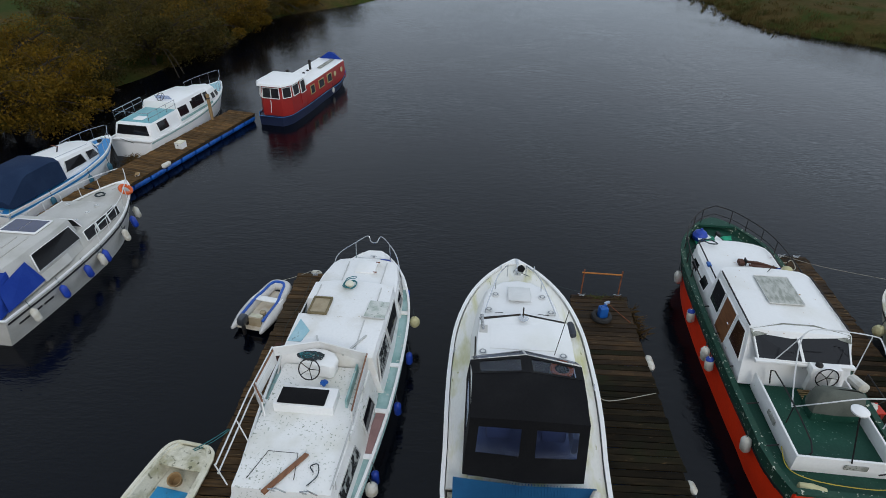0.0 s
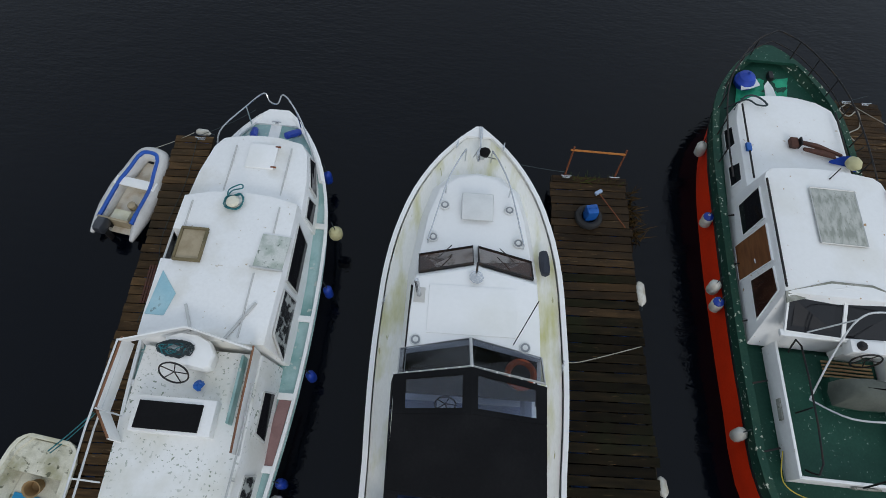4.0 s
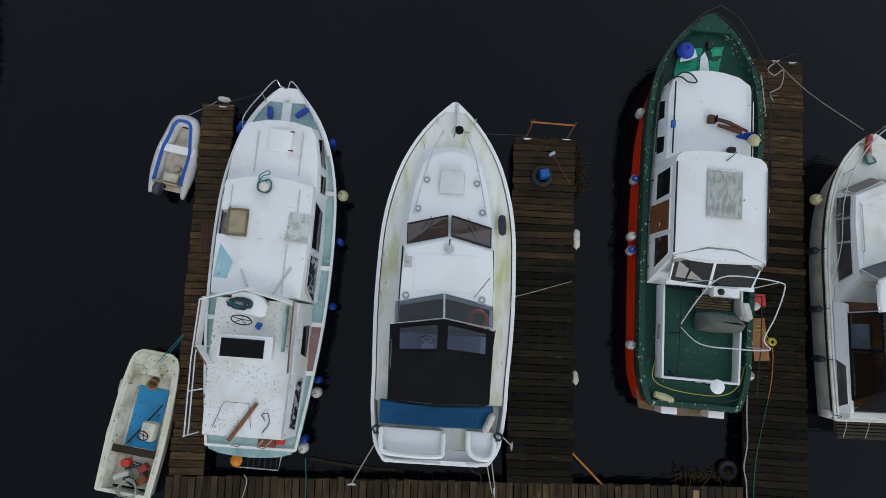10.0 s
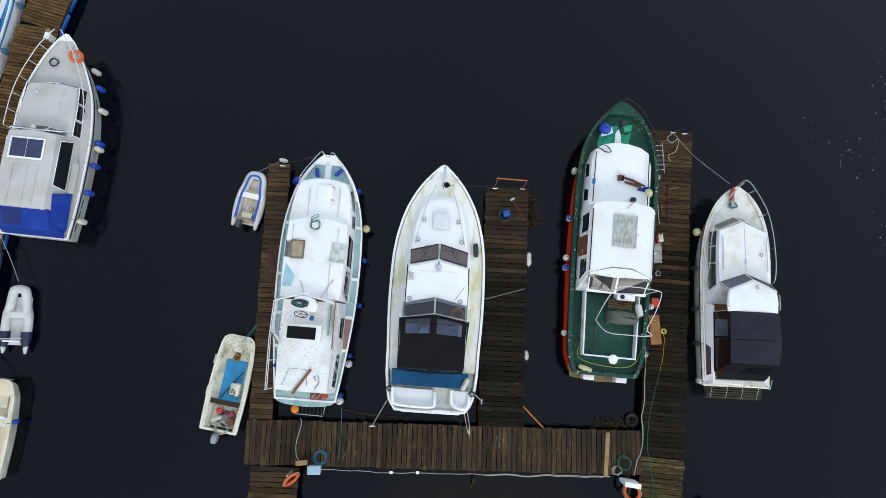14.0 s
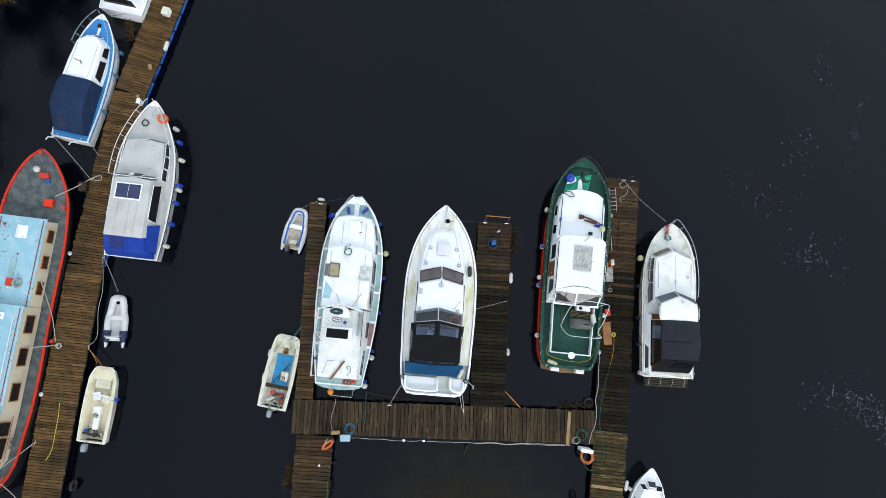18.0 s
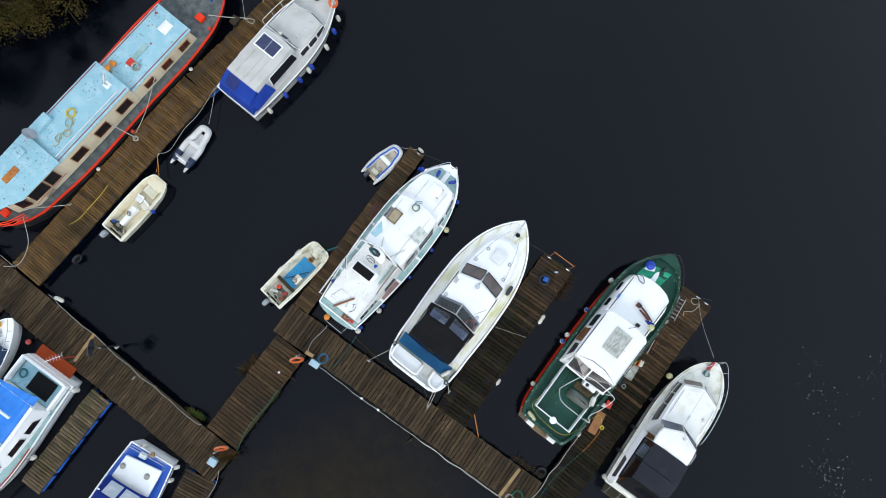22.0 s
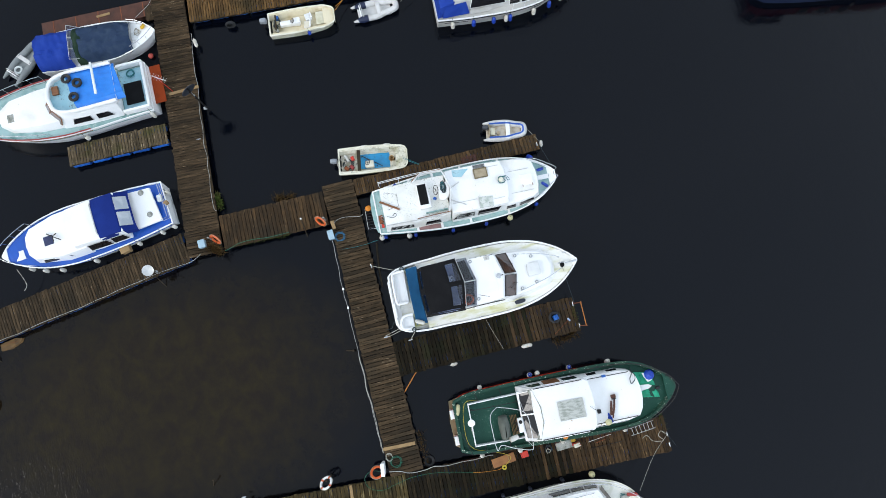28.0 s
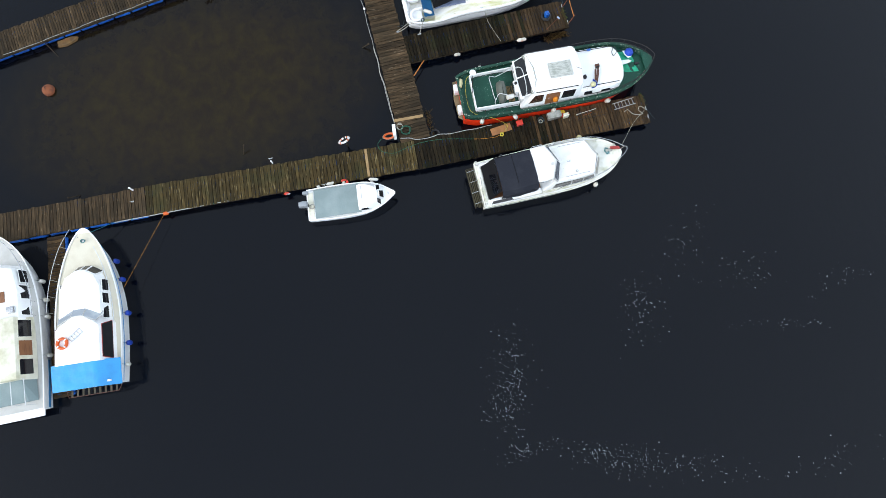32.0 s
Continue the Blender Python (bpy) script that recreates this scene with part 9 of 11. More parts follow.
inflatable(pose(-10.42, -2.32, 0, 0, 0, -10), "pale grey inflatable dinghy with blue trim and a small outboard", RUBBER_WHITE, BLUE, FLOOR_PALE, length=2.4, beam=1.32, aft_end=-0.12)
inflatable(pose(-19.4, -8.05, 0, 0, 0, 1.0), "off-white inflatable dinghy with navy tube ends", RUBBER_WHITE, None, RUBBER_WHITE, engine=False, aft=NAVY_HULL)
g = inflatable(pose(-20.1, -28.8, 0, 0, 0, 44), "mid-grey inflatable tender holding a white life ring", RUBBER_GREY, None, RUBBER_GREY, engine=False)
ring = tagged(part("life_ring", ring_shape(0.2, 0.06, 18, 7), CLOTH_WHITE, None, at=pose(-20.5, -28.35, 0.3)), "white life ring lying in a grey tender", "life ring", "life rings")


def skiff(at, label, L, b0, b1, outer, inner):
    ob = thing("open_skiff", at, label, "skiff", "open skiffs")
    h = Hull(L, [(0, b0), (L * 0.4, b0 * 1.06), (L * 0.72, b0 * 1.0), (L * 0.86, b0 * 0.93), (L * 0.94, b1 * 0.98), (L * 0.98, b1 * 0.82), (L, b1 * 0.6)], [(0, 0.52), (L, 0.62)], flare=0.9, rake=0.2)
    part("hull", h.shell(0, 6), outer, ob)
    r = h.ring(L)
    part("bow_panel", slab([(-r[5].x, L - 0.01, r[5].z), (r[5].x, L - 0.01, r[5].z), (r[3].x, L - 0.06, 0.15), (-r[3].x, L - 0.06, 0.15)], 0.02), outer, ob)
    part("inner_floor", h.deck(0.1, L - 0.05, inset=0.24, drop=0.36, camber=0.0), inner, ob)
    side = bmesh.new()
    for s in (1, -1):
        loft([[Vector((s * (h.x(y) - 0.02), y, h.z(y))), Vector((s * (h.x(y) - 0.14), y, h.z(y) + 0.01)), Vector((s * (h.x(y) - 0.18), y, h.z(y) - 0.1)), Vector((s * (h.x(y) - 0.28), y, h.z(y) - 0.34))] for y in np.linspace(0.02, L - 0.02, 14).tolist()], closed=False, bm=side)
    part("inner_side", side, inner, ob)
    part("gunwale", h.rim(0.09, 0.05), outer, ob)
    part("bow_deck", box(0, L - 0.38, 0.56, 2 * b1 * 0.9, 0.6, 0.05), inner, ob, bev=0.02)
    part("bow_rim", box(0, L - 0.03, h.z(L), 2 * b1 * 0.62, 0.08, 0.06), outer, ob, bev=0.02)
    return ob, h


ob, h = skiff(pose(-10.5, -10.95, 0, 0, 0, -8.2), "mossy white open skiff with blue floor and cluttered stern", 3.95, 0.74, 0.64, CREAM, SKIFF_GRIME)
part("blue_floor", box(0.02, 2.05, 0.24, 0.86, 1.7, 0.03), CYAN_FLOOR, ob, "bright blue painted floorboard", bev=0.005)
con = part("console", box(0.26, 1.75, 0.42, 0.38, 0.5, 0.36), CREAM, ob, "small helm console", bev=0.05)
wheel(ob, 0.2, 1.65, 0.66, 0.15, 25)
part("seat_plank", box(0, 1.15, 0.48, 1.24, 0.2, 0.04), BEAM, ob, "dark wooden thwart", bev=0.01)
part("bucket", lathe([(0.12, 0), (0.16, 0.24), (0.17, 0.26), (0.14, 0.24), (0.1, 0.03)], 12), PLY, ob, at=pose(-0.02, 3.1, 0.26, 20, 10, 0))
for x, y, m in ((-0.18, 0.78, PLASTIC_RED), (0.32, 0.72, RED_DULL), (0.38, 0.42, RUST)):
    part("fuel_can", box(x, y, 0.34, 0.26, 0.2, 0.22, turn=Matrix.Rotation(0.5 + x, 4, "Z")), m, ob, "red plastic fuel can", bev=0.05)
part("old_fender", lathe([(0.02, -0.24), (0.09, -0.2), (0.09, 0.2), (0.02, 0.24)], 9), VINYL_WHITE, ob, at=pose(-0.2, 0.45, 0.4, 85, 0, -60))
part("rope_tangle", tangle(0.1, 0.5, 0.28, 0.45, 0.35, 50, 0.014, 71), ROPE_DARK, ob, "dark tangled rope")
part("stern_rope", coil(0.1, 0.15, 0.5, 0.3, 4, 0.014, 72), ROPE, ob)
part("oar", tube([(-0.3, 1.3, 0.34), (0.42, 2.5, 0.4)], 0.025, 6), IRON, ob)
outboard(ob, 0.0, -0.25, 0.55, PLASTIC_GREY, 0.85)
for y in (1.5, 2.8):
    part("side_fender", lathe([(0.02, -0.2), (0.06, -0.16), (0.06, 0.16), (0.02, 0.2)], 8), VINYL_WHITE, ob, at=pose(-0.86, y, 0.4, 90, 0, 0))

ob, h = skiff(pose(-19.74, -13.3, 0, 0, 0, -3.6), "cream open skiff with two moulded seats and white console", 3.95, 0.72, 0.55, CREAM, CREAM_WARM)
for x, y in ((-0.22, 2.35), (0.28, 2.25)):
    s = part("moulded_seat", box(x, y, 0.36, 0.42, 0.40, 0.20, turn=Matrix.Rotation(radians(12 if x < 0 else -8), 4, "Z")), WHITE, ob, "white moulded seat", bev=0.06)
    part("cushion", box(x, y - 0.03, 0.475, 0.32, 0.28, 0.05, turn=Matrix.Rotation(radians(12 if x < 0 else -8), 4, "Z")), HATCH_PALE if x < 0 else CREAM_PALE, s, bev=0.02)
    part("seat_back", box(x, y + 0.19, 0.52, 0.40, 0.07, 0.16, turn=Matrix.Rotation(radians(12 if x < 0 else -8), 4, "Z")), WHITE, s, bev=0.03)
part("console", box(0.02, 1.65, 0.44, 0.36, 0.42, 0.4), WHITE, ob, "white helm console", bev=0.05)
part("console_bench", box(0.02, 1.05, 0.38, 0.28, 0.8, 0.28), WHITE, ob, bev=0.05)
wheel(ob, 0.04, 1.42, 0.66, 0.13, 30)
part("stern_frame", tube([(-0.5, 0.45, 0.6), (0.45, 0.4, 0.6)], 0.05, 7), BEAM, ob)
for x, y, m in ((-0.42, 0.5, PLASTIC_BLUE), (0.1, 0.35, IRON), (0.35, 0.4, PANEL_GREY)):
    part("fuel_can", box(x, y, 0.38, 0.24, 0.18, 0.2, turn=Matrix.Rotation(0.4 + x, 4, "Z")), m, ob, "small stern tank", bev=0.04)
part("rope_tangle", tangle(-0.1, 0.5, 0.42, 0.4, 0.25, 40, 0.014, 73), ROPE_DARK, ob, "dark tangled rope")
part("bow_seat", box(0, 3.1, 0.45, 0.8, 0.6, 0.05), CREAM, ob, bev=0.02)
outboard(ob, -0.18, -0.25, 0.55, PLASTIC_GREY, 0.9)
fender(ob, 0.84, 2.3, 0.4, 1, 0, 0.1, 0.3)

# ---- bank vegetation ----
LEAF_GOLD = leaf_material("golden_willow_leaves", (0.185, 0.105, 0.010), (0.065, 0.048, 0.007))
LEAF_OLIVE = leaf_material("olive_alder_leaves", (0.095, 0.066, 0.015), (0.034, 0.034, 0.009))
BARK = material("grey_brown_bark", (0.050, 0.040, 0.028), (0.026, 0.021, 0.015), scale=3, rough=0.95, bump=0.6, spec=0.1)
REED = leaf_material("brown_reeds", (0.125, 0.082, 0.030), (0.050, 0.058, 0.016))
BLADE = leaf_material("green_waterside_weed", (0.060, 0.105, 0.018), (0.10, 0.085, 0.03))
DEADWEED = leaf_material("brown_dead_weed", (0.17, 0.10, 0.035), (0.07, 0.045, 0.018))


def leaf_cloud(name, centres, radii, count, size, mat, parent, seed, flat=0.75, slim=0.6):
    """Many small leaves scattered round clump centres, as one mesh."""
    rg = np.random.default_rng(seed)
    centres, radii = np.array(centres), np.array(radii)
    pick = rg.integers(0, len(centres), count)
    d = rg.normal(size=(count, 3))
    d /= np.linalg.norm(d, axis=1)[:, None]
    p = centres[pick] + d * (radii[pick] * rg.random(count) ** 0.45)[:, None] * np.array([1, 1, flat])
    u = rg.normal(size=(count, 3))
    u /= np.linalg.norm(u, axis=1)[:, None]
    w = np.cross(u, rg.normal(size=(count, 3)) + np.array([0, 0, 1.2]))
    w /= np.linalg.norm(w, axis=1)[:, None]
    s = size * (0.6 + 0.8 * rg.random(count))[:, None]
    quad = np.stack([p - u * s, p + w * s * slim, p + u * s, p - w * s * slim], 1).reshape(-1, 3)
    me = bpy.data.meshes.new(name)
    me.from_pydata(quad.tolist(), [], np.arange(count * 4).reshape(-1, 4).tolist())
    me.materials.append(mat)
    ob = new(name, me)
    ob.parent = parent
    return ob


def waterside_tree(at, R, H, leaves, mat, seed, label, bare=0.0):
    """A many-stemmed, spreading tree: trunk, limbs, bare twigs and a crown of clumped leaves."""
    rnd = random.Random(seed)
    ob = thing("tree", at, label, "tree", "waterside trees")
    part("trunk", tube([(0, 0, -0.6), (0.1, 0.05, 0.4), (0.05, -0.1, 1.1), (0.2, 0, 1.7)], 0.22, 8), BARK, ob)
    centres, radii, twigs = [], [], bmesh.new()
    for k in range(9):
        a = k * math.tau / 9 + rnd.uniform(-0.3, 0.3)
        reach, up = R * rnd.uniform(0.55, 0.95), H * rnd.uniform(0.45, 0.95)
        p0 = Vector((0.1, 0, rnd.uniform(0.2, 1.4)))
        p3 = Vector((math.cos(a) * reach, math.sin(a) * reach, up * (1.15 - 0.45 * reach / R)))
        line = [p0, p0.lerp(p3, 0.35) + Vector((0, 0, 0.5)), p0.lerp(p3, 0.7) + Vector((rnd.uniform(-.4, .4), rnd.uniform(-.4, .4), 0.4)), p3]
        pts = smooth_line(line, 4)
        bm, q = bmesh.new(), len(pts)
        rings = []
        for i in range(q - 1):
            r0 = 0.13 * (1 - 0.8 * i / q)
            tube([pts[i], pts[i + 1]], r0, 5, bm)
        part("limb", bm, BARK, ob)
        for j in range(9):
            f = rnd.uniform(0.35, 1.08)
            c = p0.lerp(p3, f) + Vector((rnd.uniform(-1, 1) * R * 0.28, rnd.uniform(-1, 1) * R * 0.28, rnd.uniform(-1.6, 0.7) + 0.4))
            centres.append(tuple(c))
            radii.append(rnd.uniform(0.7, 1.5))
            m = p0.lerp(p3, f * 0.85) + Vector((0, 0, 0.3))
            for _ in range(2):
                e = c + Vector((rnd.gauss(0, 0.6), rnd.gauss(0, 0.6), rnd.gauss(0.1, 0.5)))
                tube(smooth_line([m, m.lerp(e, 0.5) + Vector((0, 0, 0.2)), e], 3), 0.016, 3, twigs)
    for k in range(10):
        a = rnd.uniform(0, math.tau)
        s = Vector((math.cos(a), math.sin(a), 0)) * R * 0.7 + Vector((0, 0, H * 0.35))
        e = s + Vector((math.cos(a) * R * 0.45, math.sin(a) * R * 0.45, -H * 0.2 + rnd.uniform(-.3, .5)))
        tube(smooth_line([Vector((0, 0, 1.0)), s, e], 4), 0.03, 4, twigs)
        if rnd.random() > bare:
            centres.append(tuple(s.lerp(e, 0.6)))
            radii.append(0.7)
    part("brushwood", twigs, BARK, ob, kind="stuff")
    leaf_cloud("crown", centres, radii, leaves, 0.075, mat, ob, seed)
    return ob


tree_a = waterside_tree(pose(-30.2, 13.6, 0.2, 0, 0, 20), 5.2, 4.8, 34000, LEAF_GOLD, 3, "spreading waterside willow in golden-olive autumn leaf")
tree_b = waterside_tree(pose(-28.6, 27.0, 0.2, 0, 0, 200), 5.6, 5.2, 30000, LEAF_OLIVE, 8, "spreading waterside alder in thinning olive-brown leaf", 0.5)
tree_c = waterside_tree(pose(-32.0, 6.2, 0.1, 0, 0, 60), 3.2, 2.6, 10000, LEAF_OLIVE, 12, "low half-bare willow scrub leaning over the water", 0.8)
for src, spots in ((tree_a, ((-27.6, 36.0, 75, 0.95), (-36.5, 22.0, 150, 0.9), (-27.0, 50.0, 300, 1.0), (-33.0, 0.5, 130, 0.72), (-38.0, 12.0, 10, 1.1))),
                   (tree_b, ((-34.5, 33.0, 40, 1.0), (-28.2, 43.0, 120, 0.95), (-34.5, -7.5, 210, 0.8), (-41.0, 5.0, 80, 1.0), (-30.0, 57.0, 15, 1.0), (-37.5, 43.5, 260, 0.6), (-37.5, -23.5, 170, 0.9), (-39.0, -14.0, 20, 1.0),
                             (-25.0, 62.0, 330, 0.9))),
                   (tree_c, ((-31.5, 2.6, 200, 1.0), (-34.4, -11.5, 20, 1.0), (-32.2, -4.2, 300, 0.9), (-34.0, -16.5, 100, 1.0), (-33.5, -21.5, 40, 1.1), (-30.0, 20.5, 250, 1.0), (-27.2, 31.0, 90, 0.8),
                             (-34.0, 8.0, 160, 1.2)))):
    for x, y, rz, sc in spots:
        copy_thing(src, pose(x, y, 0.2, 0, 0, rz) @ Matrix.Scale(sc, 4))


def blades(name, spots, n, length, width, mat, label, seed, lean=0.4, category="weeds", parent=None):
    """Upright or trailing grass blades round a list of spots (x, y, z, radius), as one mesh."""
    rg = random.Random(seed)
    vs, fs = [], []
    for x, y, z, r in spots:
        for _ in range(n):
            a, q = rg.uniform(0, math.tau), r * math.sqrt(rg.random())
            px, py = x + q * math.cos(a), y + q * math.sin(a)
            b, h = rg.uniform(0, math.tau), length * rg.uniform(0.5, 1.2)
            tx, ty = math.cos(b) * h * lean * rg.random() * 1.6, math.sin(b) * h * lean * rg.random() * 1.6
            wx, wy = -math.sin(b) * width, math.cos(b) * width
            k = len(vs)
            vs += [(px - wx, py - wy, z), (px + wx, py + wy, z), (px + tx * .5 + wx * .7, py + ty * .5 + wy * .7, z + h * 0.6 * (1 - lean * .5)), (px + tx, py + ty, z + h * (1 - lean * 0.6))]
            fs += [(k, k + 1, k + 2), (k, k + 2, k + 3)]
    me = bpy.data.meshes.new(name)
    me.from_pydata(vs, [], fs)
    me.materials.append(mat)
    return tagged(new(name, me), label, category, kind="stuff")


rg = random.Random(5)
spots = []
for i in range(520):
    y = rg.uniform(34, 78)
    x = right_shore(y) + rg.expovariate(1 / 3.0) - 0.3
    spots.append((x, y, max(0.0, ground_height(x, y)) - 0.02, 0.5))
blades("reeds", spots, 26, 0.55, 0.018, REED, "brown and green reeds along the marshy bank", 6, 0.35, "reeds")
spots = []
for i in range(34):
    y = rg.uniform(42, 64)
    spots.append((right_shore(y) - rg.uniform(0.4, 2.6), y, -0.02, 0.22))
blades("reeds", spots, 20, 0.4, 0.02, REED, "dark reed tufts standing in the shallows", 7, 0.3, "reeds")
spots = []
for i in range(260):
    y = rg.uniform(-18, 55)
    x = left_shore(y) - rg.uniform(-0.4, 5)
    spots.append((x, y, max(0.0, ground_height(x, y)) - 0.02, 0.6))
blades("bank_grass", spots, 24, 0.4, 0.016, REED, "rank brown grass along the wooded bank", 8, 0.5, "grass")

# foam flakes drifting on the river
rg = random.Random(9)
vs, fs = [], []
for cx, cy, sx, sy, rot, n in ((21.2, -8.8, 1.1, 2.2, 80, 170), (22.9, -9.2, 1.0, 1.6, 60, 150), (25.6, -9.0, 0.4, 1.6, 5, 70), (26.6, -5.2, 0.6, 1.9, -20, 120), (27.6, -2.8, 0.8, 1.8, -20, 130), (28.6, 0.6, 0.6, 2.6, -20, 70),
                               (29.6, 7.5, 0.7, 2.6, 5, 60), (22.2, 6.8, 0.25, 2.0, -12, 45), (20.4, 11.6, 0.6, 1.8, 0, 40), (18.2, 6.0, 0.6, 1.6, 0, 22), (16.2, 3.0, 1.0, 1.9, 60, 60), (19.4, 6.2, 0.6, 1.8, -10, 40), (18.8, -0.2, 1.2, 1.6, 70, 70), (20.2, -1.0, 1.1, 1.5, 60, 50), (9.5, 30, 1.2, 0.7, 0, 30), (15.5, 31, 2.5, 0.8, 10, 50)):
    c, s = math.cos(radians(rot)), math.sin(radians(rot))
    for _ in range(n):
        u, v = rg.gauss(0, sx * 0.6), rg.gauss(0, sy * 0.6)
        x, y, r = cx + u * c - v * s, cy + u * s + v * c, rg.choice((0.012, 0.016, 0.020, 0.028, 0.040))
        k, q = len(vs), rg.uniform(0, 6)
        vs += [(x + r * rg.uniform(0.6, 1.3) * math.cos(q + j * math.tau / 5), y + r * rg.uniform(0.6, 1.3) * math.sin(q + j * math.tau / 5), 0.008) for j in range(5)]
        fs.append(tuple(range(k, k + 5)))
me = bpy.data.meshes.new("foam_flakes")
me.from_pydata(vs, [], fs)
me.materials.append(material("river_foam", (0.17, 0.185, 0.20), scale=4, rough=0.9))
tagged(new("foam_flakes", me), "small white foam flakes drifting on the water", "foam", kind="stuff")

# weed and moss along the jetty edges
line = lambda a, b, n, z, r: [(a[0] + (b[0] - a[0]) * k / n, a[1] + (b[1] - a[1]) * k / n, z, r) for k in range(n + 1)]
blades("edge_weed", line((-10.3, -18.15), (-9.5, -18.05), 5, 0.30, 0.16), 60, 0.22, 0.012, BLADE, "bright green weed growing at the walkway corner", 21, 0.9)
blades("edge_weed", line((-7.15, -17.6), (-7.08, -14.6), 14, 0.36, 0.10), 30, 0.20, 0.010, BLADE, "green weed fringing the short walkway", 22, 1.0)
blades("edge_weed", line((-9.3, -14.9), (-9.2, -14.0), 4, 0.05, 0.22), 40, 0.35, 0.012, DEADWEED, "brown dead weed caught beside the walkway", 23, 1.0)
blades("edge_weed", line((1.95, -0.3), (2.1, -1.4), 4, 0.02, 0.2), 40, 0.4, 0.010, DEADWEED, "brown weed trailing from the jetty corner", 24, 1.0)
blades("edge_weed", line((0.5, -0.1), (1.7, -0.1), 6, 0.44, 0.08), 22, 0.2, 0.012, BLADE, "grass tufts sprouting at the jetty end", 25, 0.8)
blades("edge_weed", line((5.2, -9.8), (6.8, -9.75), 6, 0.05, 0.16), 14, 0.3, 0.012, DEADWEED, "dead weed and grass in the jetty corner", 26, 1.0)
blades("edge_weed", line((-25.4, -20.3), (-24.4, -19.95), 4, 0.10, 0.35), 90, 0.6, 0.012, DEADWEED, "brown weed heaped against the walkway", 27, 1.0)
blades("edge_weed", line((-27.6, -17.5), (-26.8, -17.6), 3, 0.10, 0.25), 60, 0.5, 0.012, DEADWEED, "brown weed against the walkway edge", 28, 1.0)
blades("edge_weed", line((-21.2, 10.2), (-20.9, 9.4), 3, 0.15, 0.2), 50, 0.35, 0.012, DEADWEED, "brown weed below the mooring line", 29, 1.0)
blades("edge_weed", line((-7.3, -19.0), (-6.9, -18.4), 3, 0.5, 0.22), 60, 0.4, 0.010, DEADWEED, "dead stems and twigs heaped round a post", 30, 0.9)
blades("edge_weed", line((7.2, 2.95), (7.9, 3.0), 4, 0.45, 0.08), 24, 0.16, 0.012, BLADE, "moss and grass on the jetty end", 31, 0.9)

# ---- things on the jetties ----
D = 0.52


def life_ring(at, mat, band, label):
    ob = thing("life_ring", at, label, "life ring", "life rings")
    part("ring", ring_shape(0.30, 0.062, 24, 8), mat, ob)
    for k in range(4):
        a = k * math.pi / 2 + 0.78
        part("band", tube([(0.30 * math.cos(a + q), 0.30 * math.sin(a + q), 0) for q in (-0.16, 0, 0.16)], 0.066, 8), band, ob)
    part("grab_line", tube(smooth_line([(0.385 * math.cos(k * 0.785), 0.385 * math.sin(k * 0.785), 0.02 * (k % 2)) for k in range(8)], 3, closed=True), 0.010, 4, closed=True), ROPE, ob)
    return ob


def post(name, x, y, top, mat, label, r=0.045, foot=0.49, lean=(0, 0), category="post", cap=None):
    ob = thing(name, pose(x, y, foot), label, category, "posts")
    part("shaft", tube([(0, 0, 0), (lean[0] * 0.5, lean[1] * 0.5, (top - foot) * 0.5), (lean[0], lean[1], top - foot)], r, 8), mat, ob)
    if cap:
        part("cap", lathe([(0.0, 0.10), (r * 1.6, 0.08), (r * 1.9, 0.0), (0.0, -0.02)], 10), cap, ob, at=pose(lean[0], lean[1], top - foot))
    else:
        part("foot_plate", box(0, 0, 0.01, 0.16, 0.16, 0.02), IRON, ob, bev=0.003)
    return ob


def cabinet(name, x, y, rz, w, d, h, mat, door, label, z=0.5):
    ob = thing(name, pose(x, y, z, 0, 0, rz), label, "box", "jetty boxes")
    part("case", box(0, 0, h / 2, w, d, h), mat, ob, bev=0.012)
    part("lid", box(0, 0, h + 0.015, w + 0.03, d + 0.03, 0.03), door, ob, bev=0.006)
    part("latch", box(0, -d / 2 - 0.012, h * 0.7, 0.05, 0.02, 0.06), IRON, ob)
    return ob


def jetty_cleat(x, y, rz, mat=STEEL):
    ob = thing("mooring_cleat", pose(x, y, 0.5, 0, 0, rz), "galvanised mooring cleat bolted to the deck", "cleat", "mooring cleats")
    part("horn", tube(smooth_line([(-0.13, 0, 0.075), (-0.06, 0, 0.055), (0.06, 0, 0.055), (0.13, 0, 0.075)], 3), 0.016, 6), mat, ob)
    for s in (-1, 1):
        part("stem", tube([(s * 0.04, 0, 0), (s * 0.04, 0, 0.06)], 0.016, 6), mat, ob)
    part("base_plate", box(0, 0, 0.008, 0.18, 0.06, 0.016), mat, ob, bev=0.003)


ORANGE_WORN = material("faded_orange_tape", (0.66, 0.15, 0.03), (0.55, 0.12, 0.03), scale=6, rough=0.6)
GALV = material("galvanised_steel", (0.45, 0.46, 0.46), (0.33, 0.33, 0.32), scale=5, rough=0.5, metal=0.7)
BLUE_CASE = material("pale_blue_cabinet", (0.36, 0.50, 0.58), (0.28, 0.40, 0.46), scale=4, rough=0.5)

MT = thing("deck_mat", pose(-8.93, -3.66, 0.513, 0, 0, 2), "faded red-brown slatted mat lying on the jetty", "mat")
for i in range(8):
    part("mat_slat", box(-0.20 + i * 0.057, 0, 0, 0.04, 0.92, 0.016), RED_MAT, MT, bev=0.003)

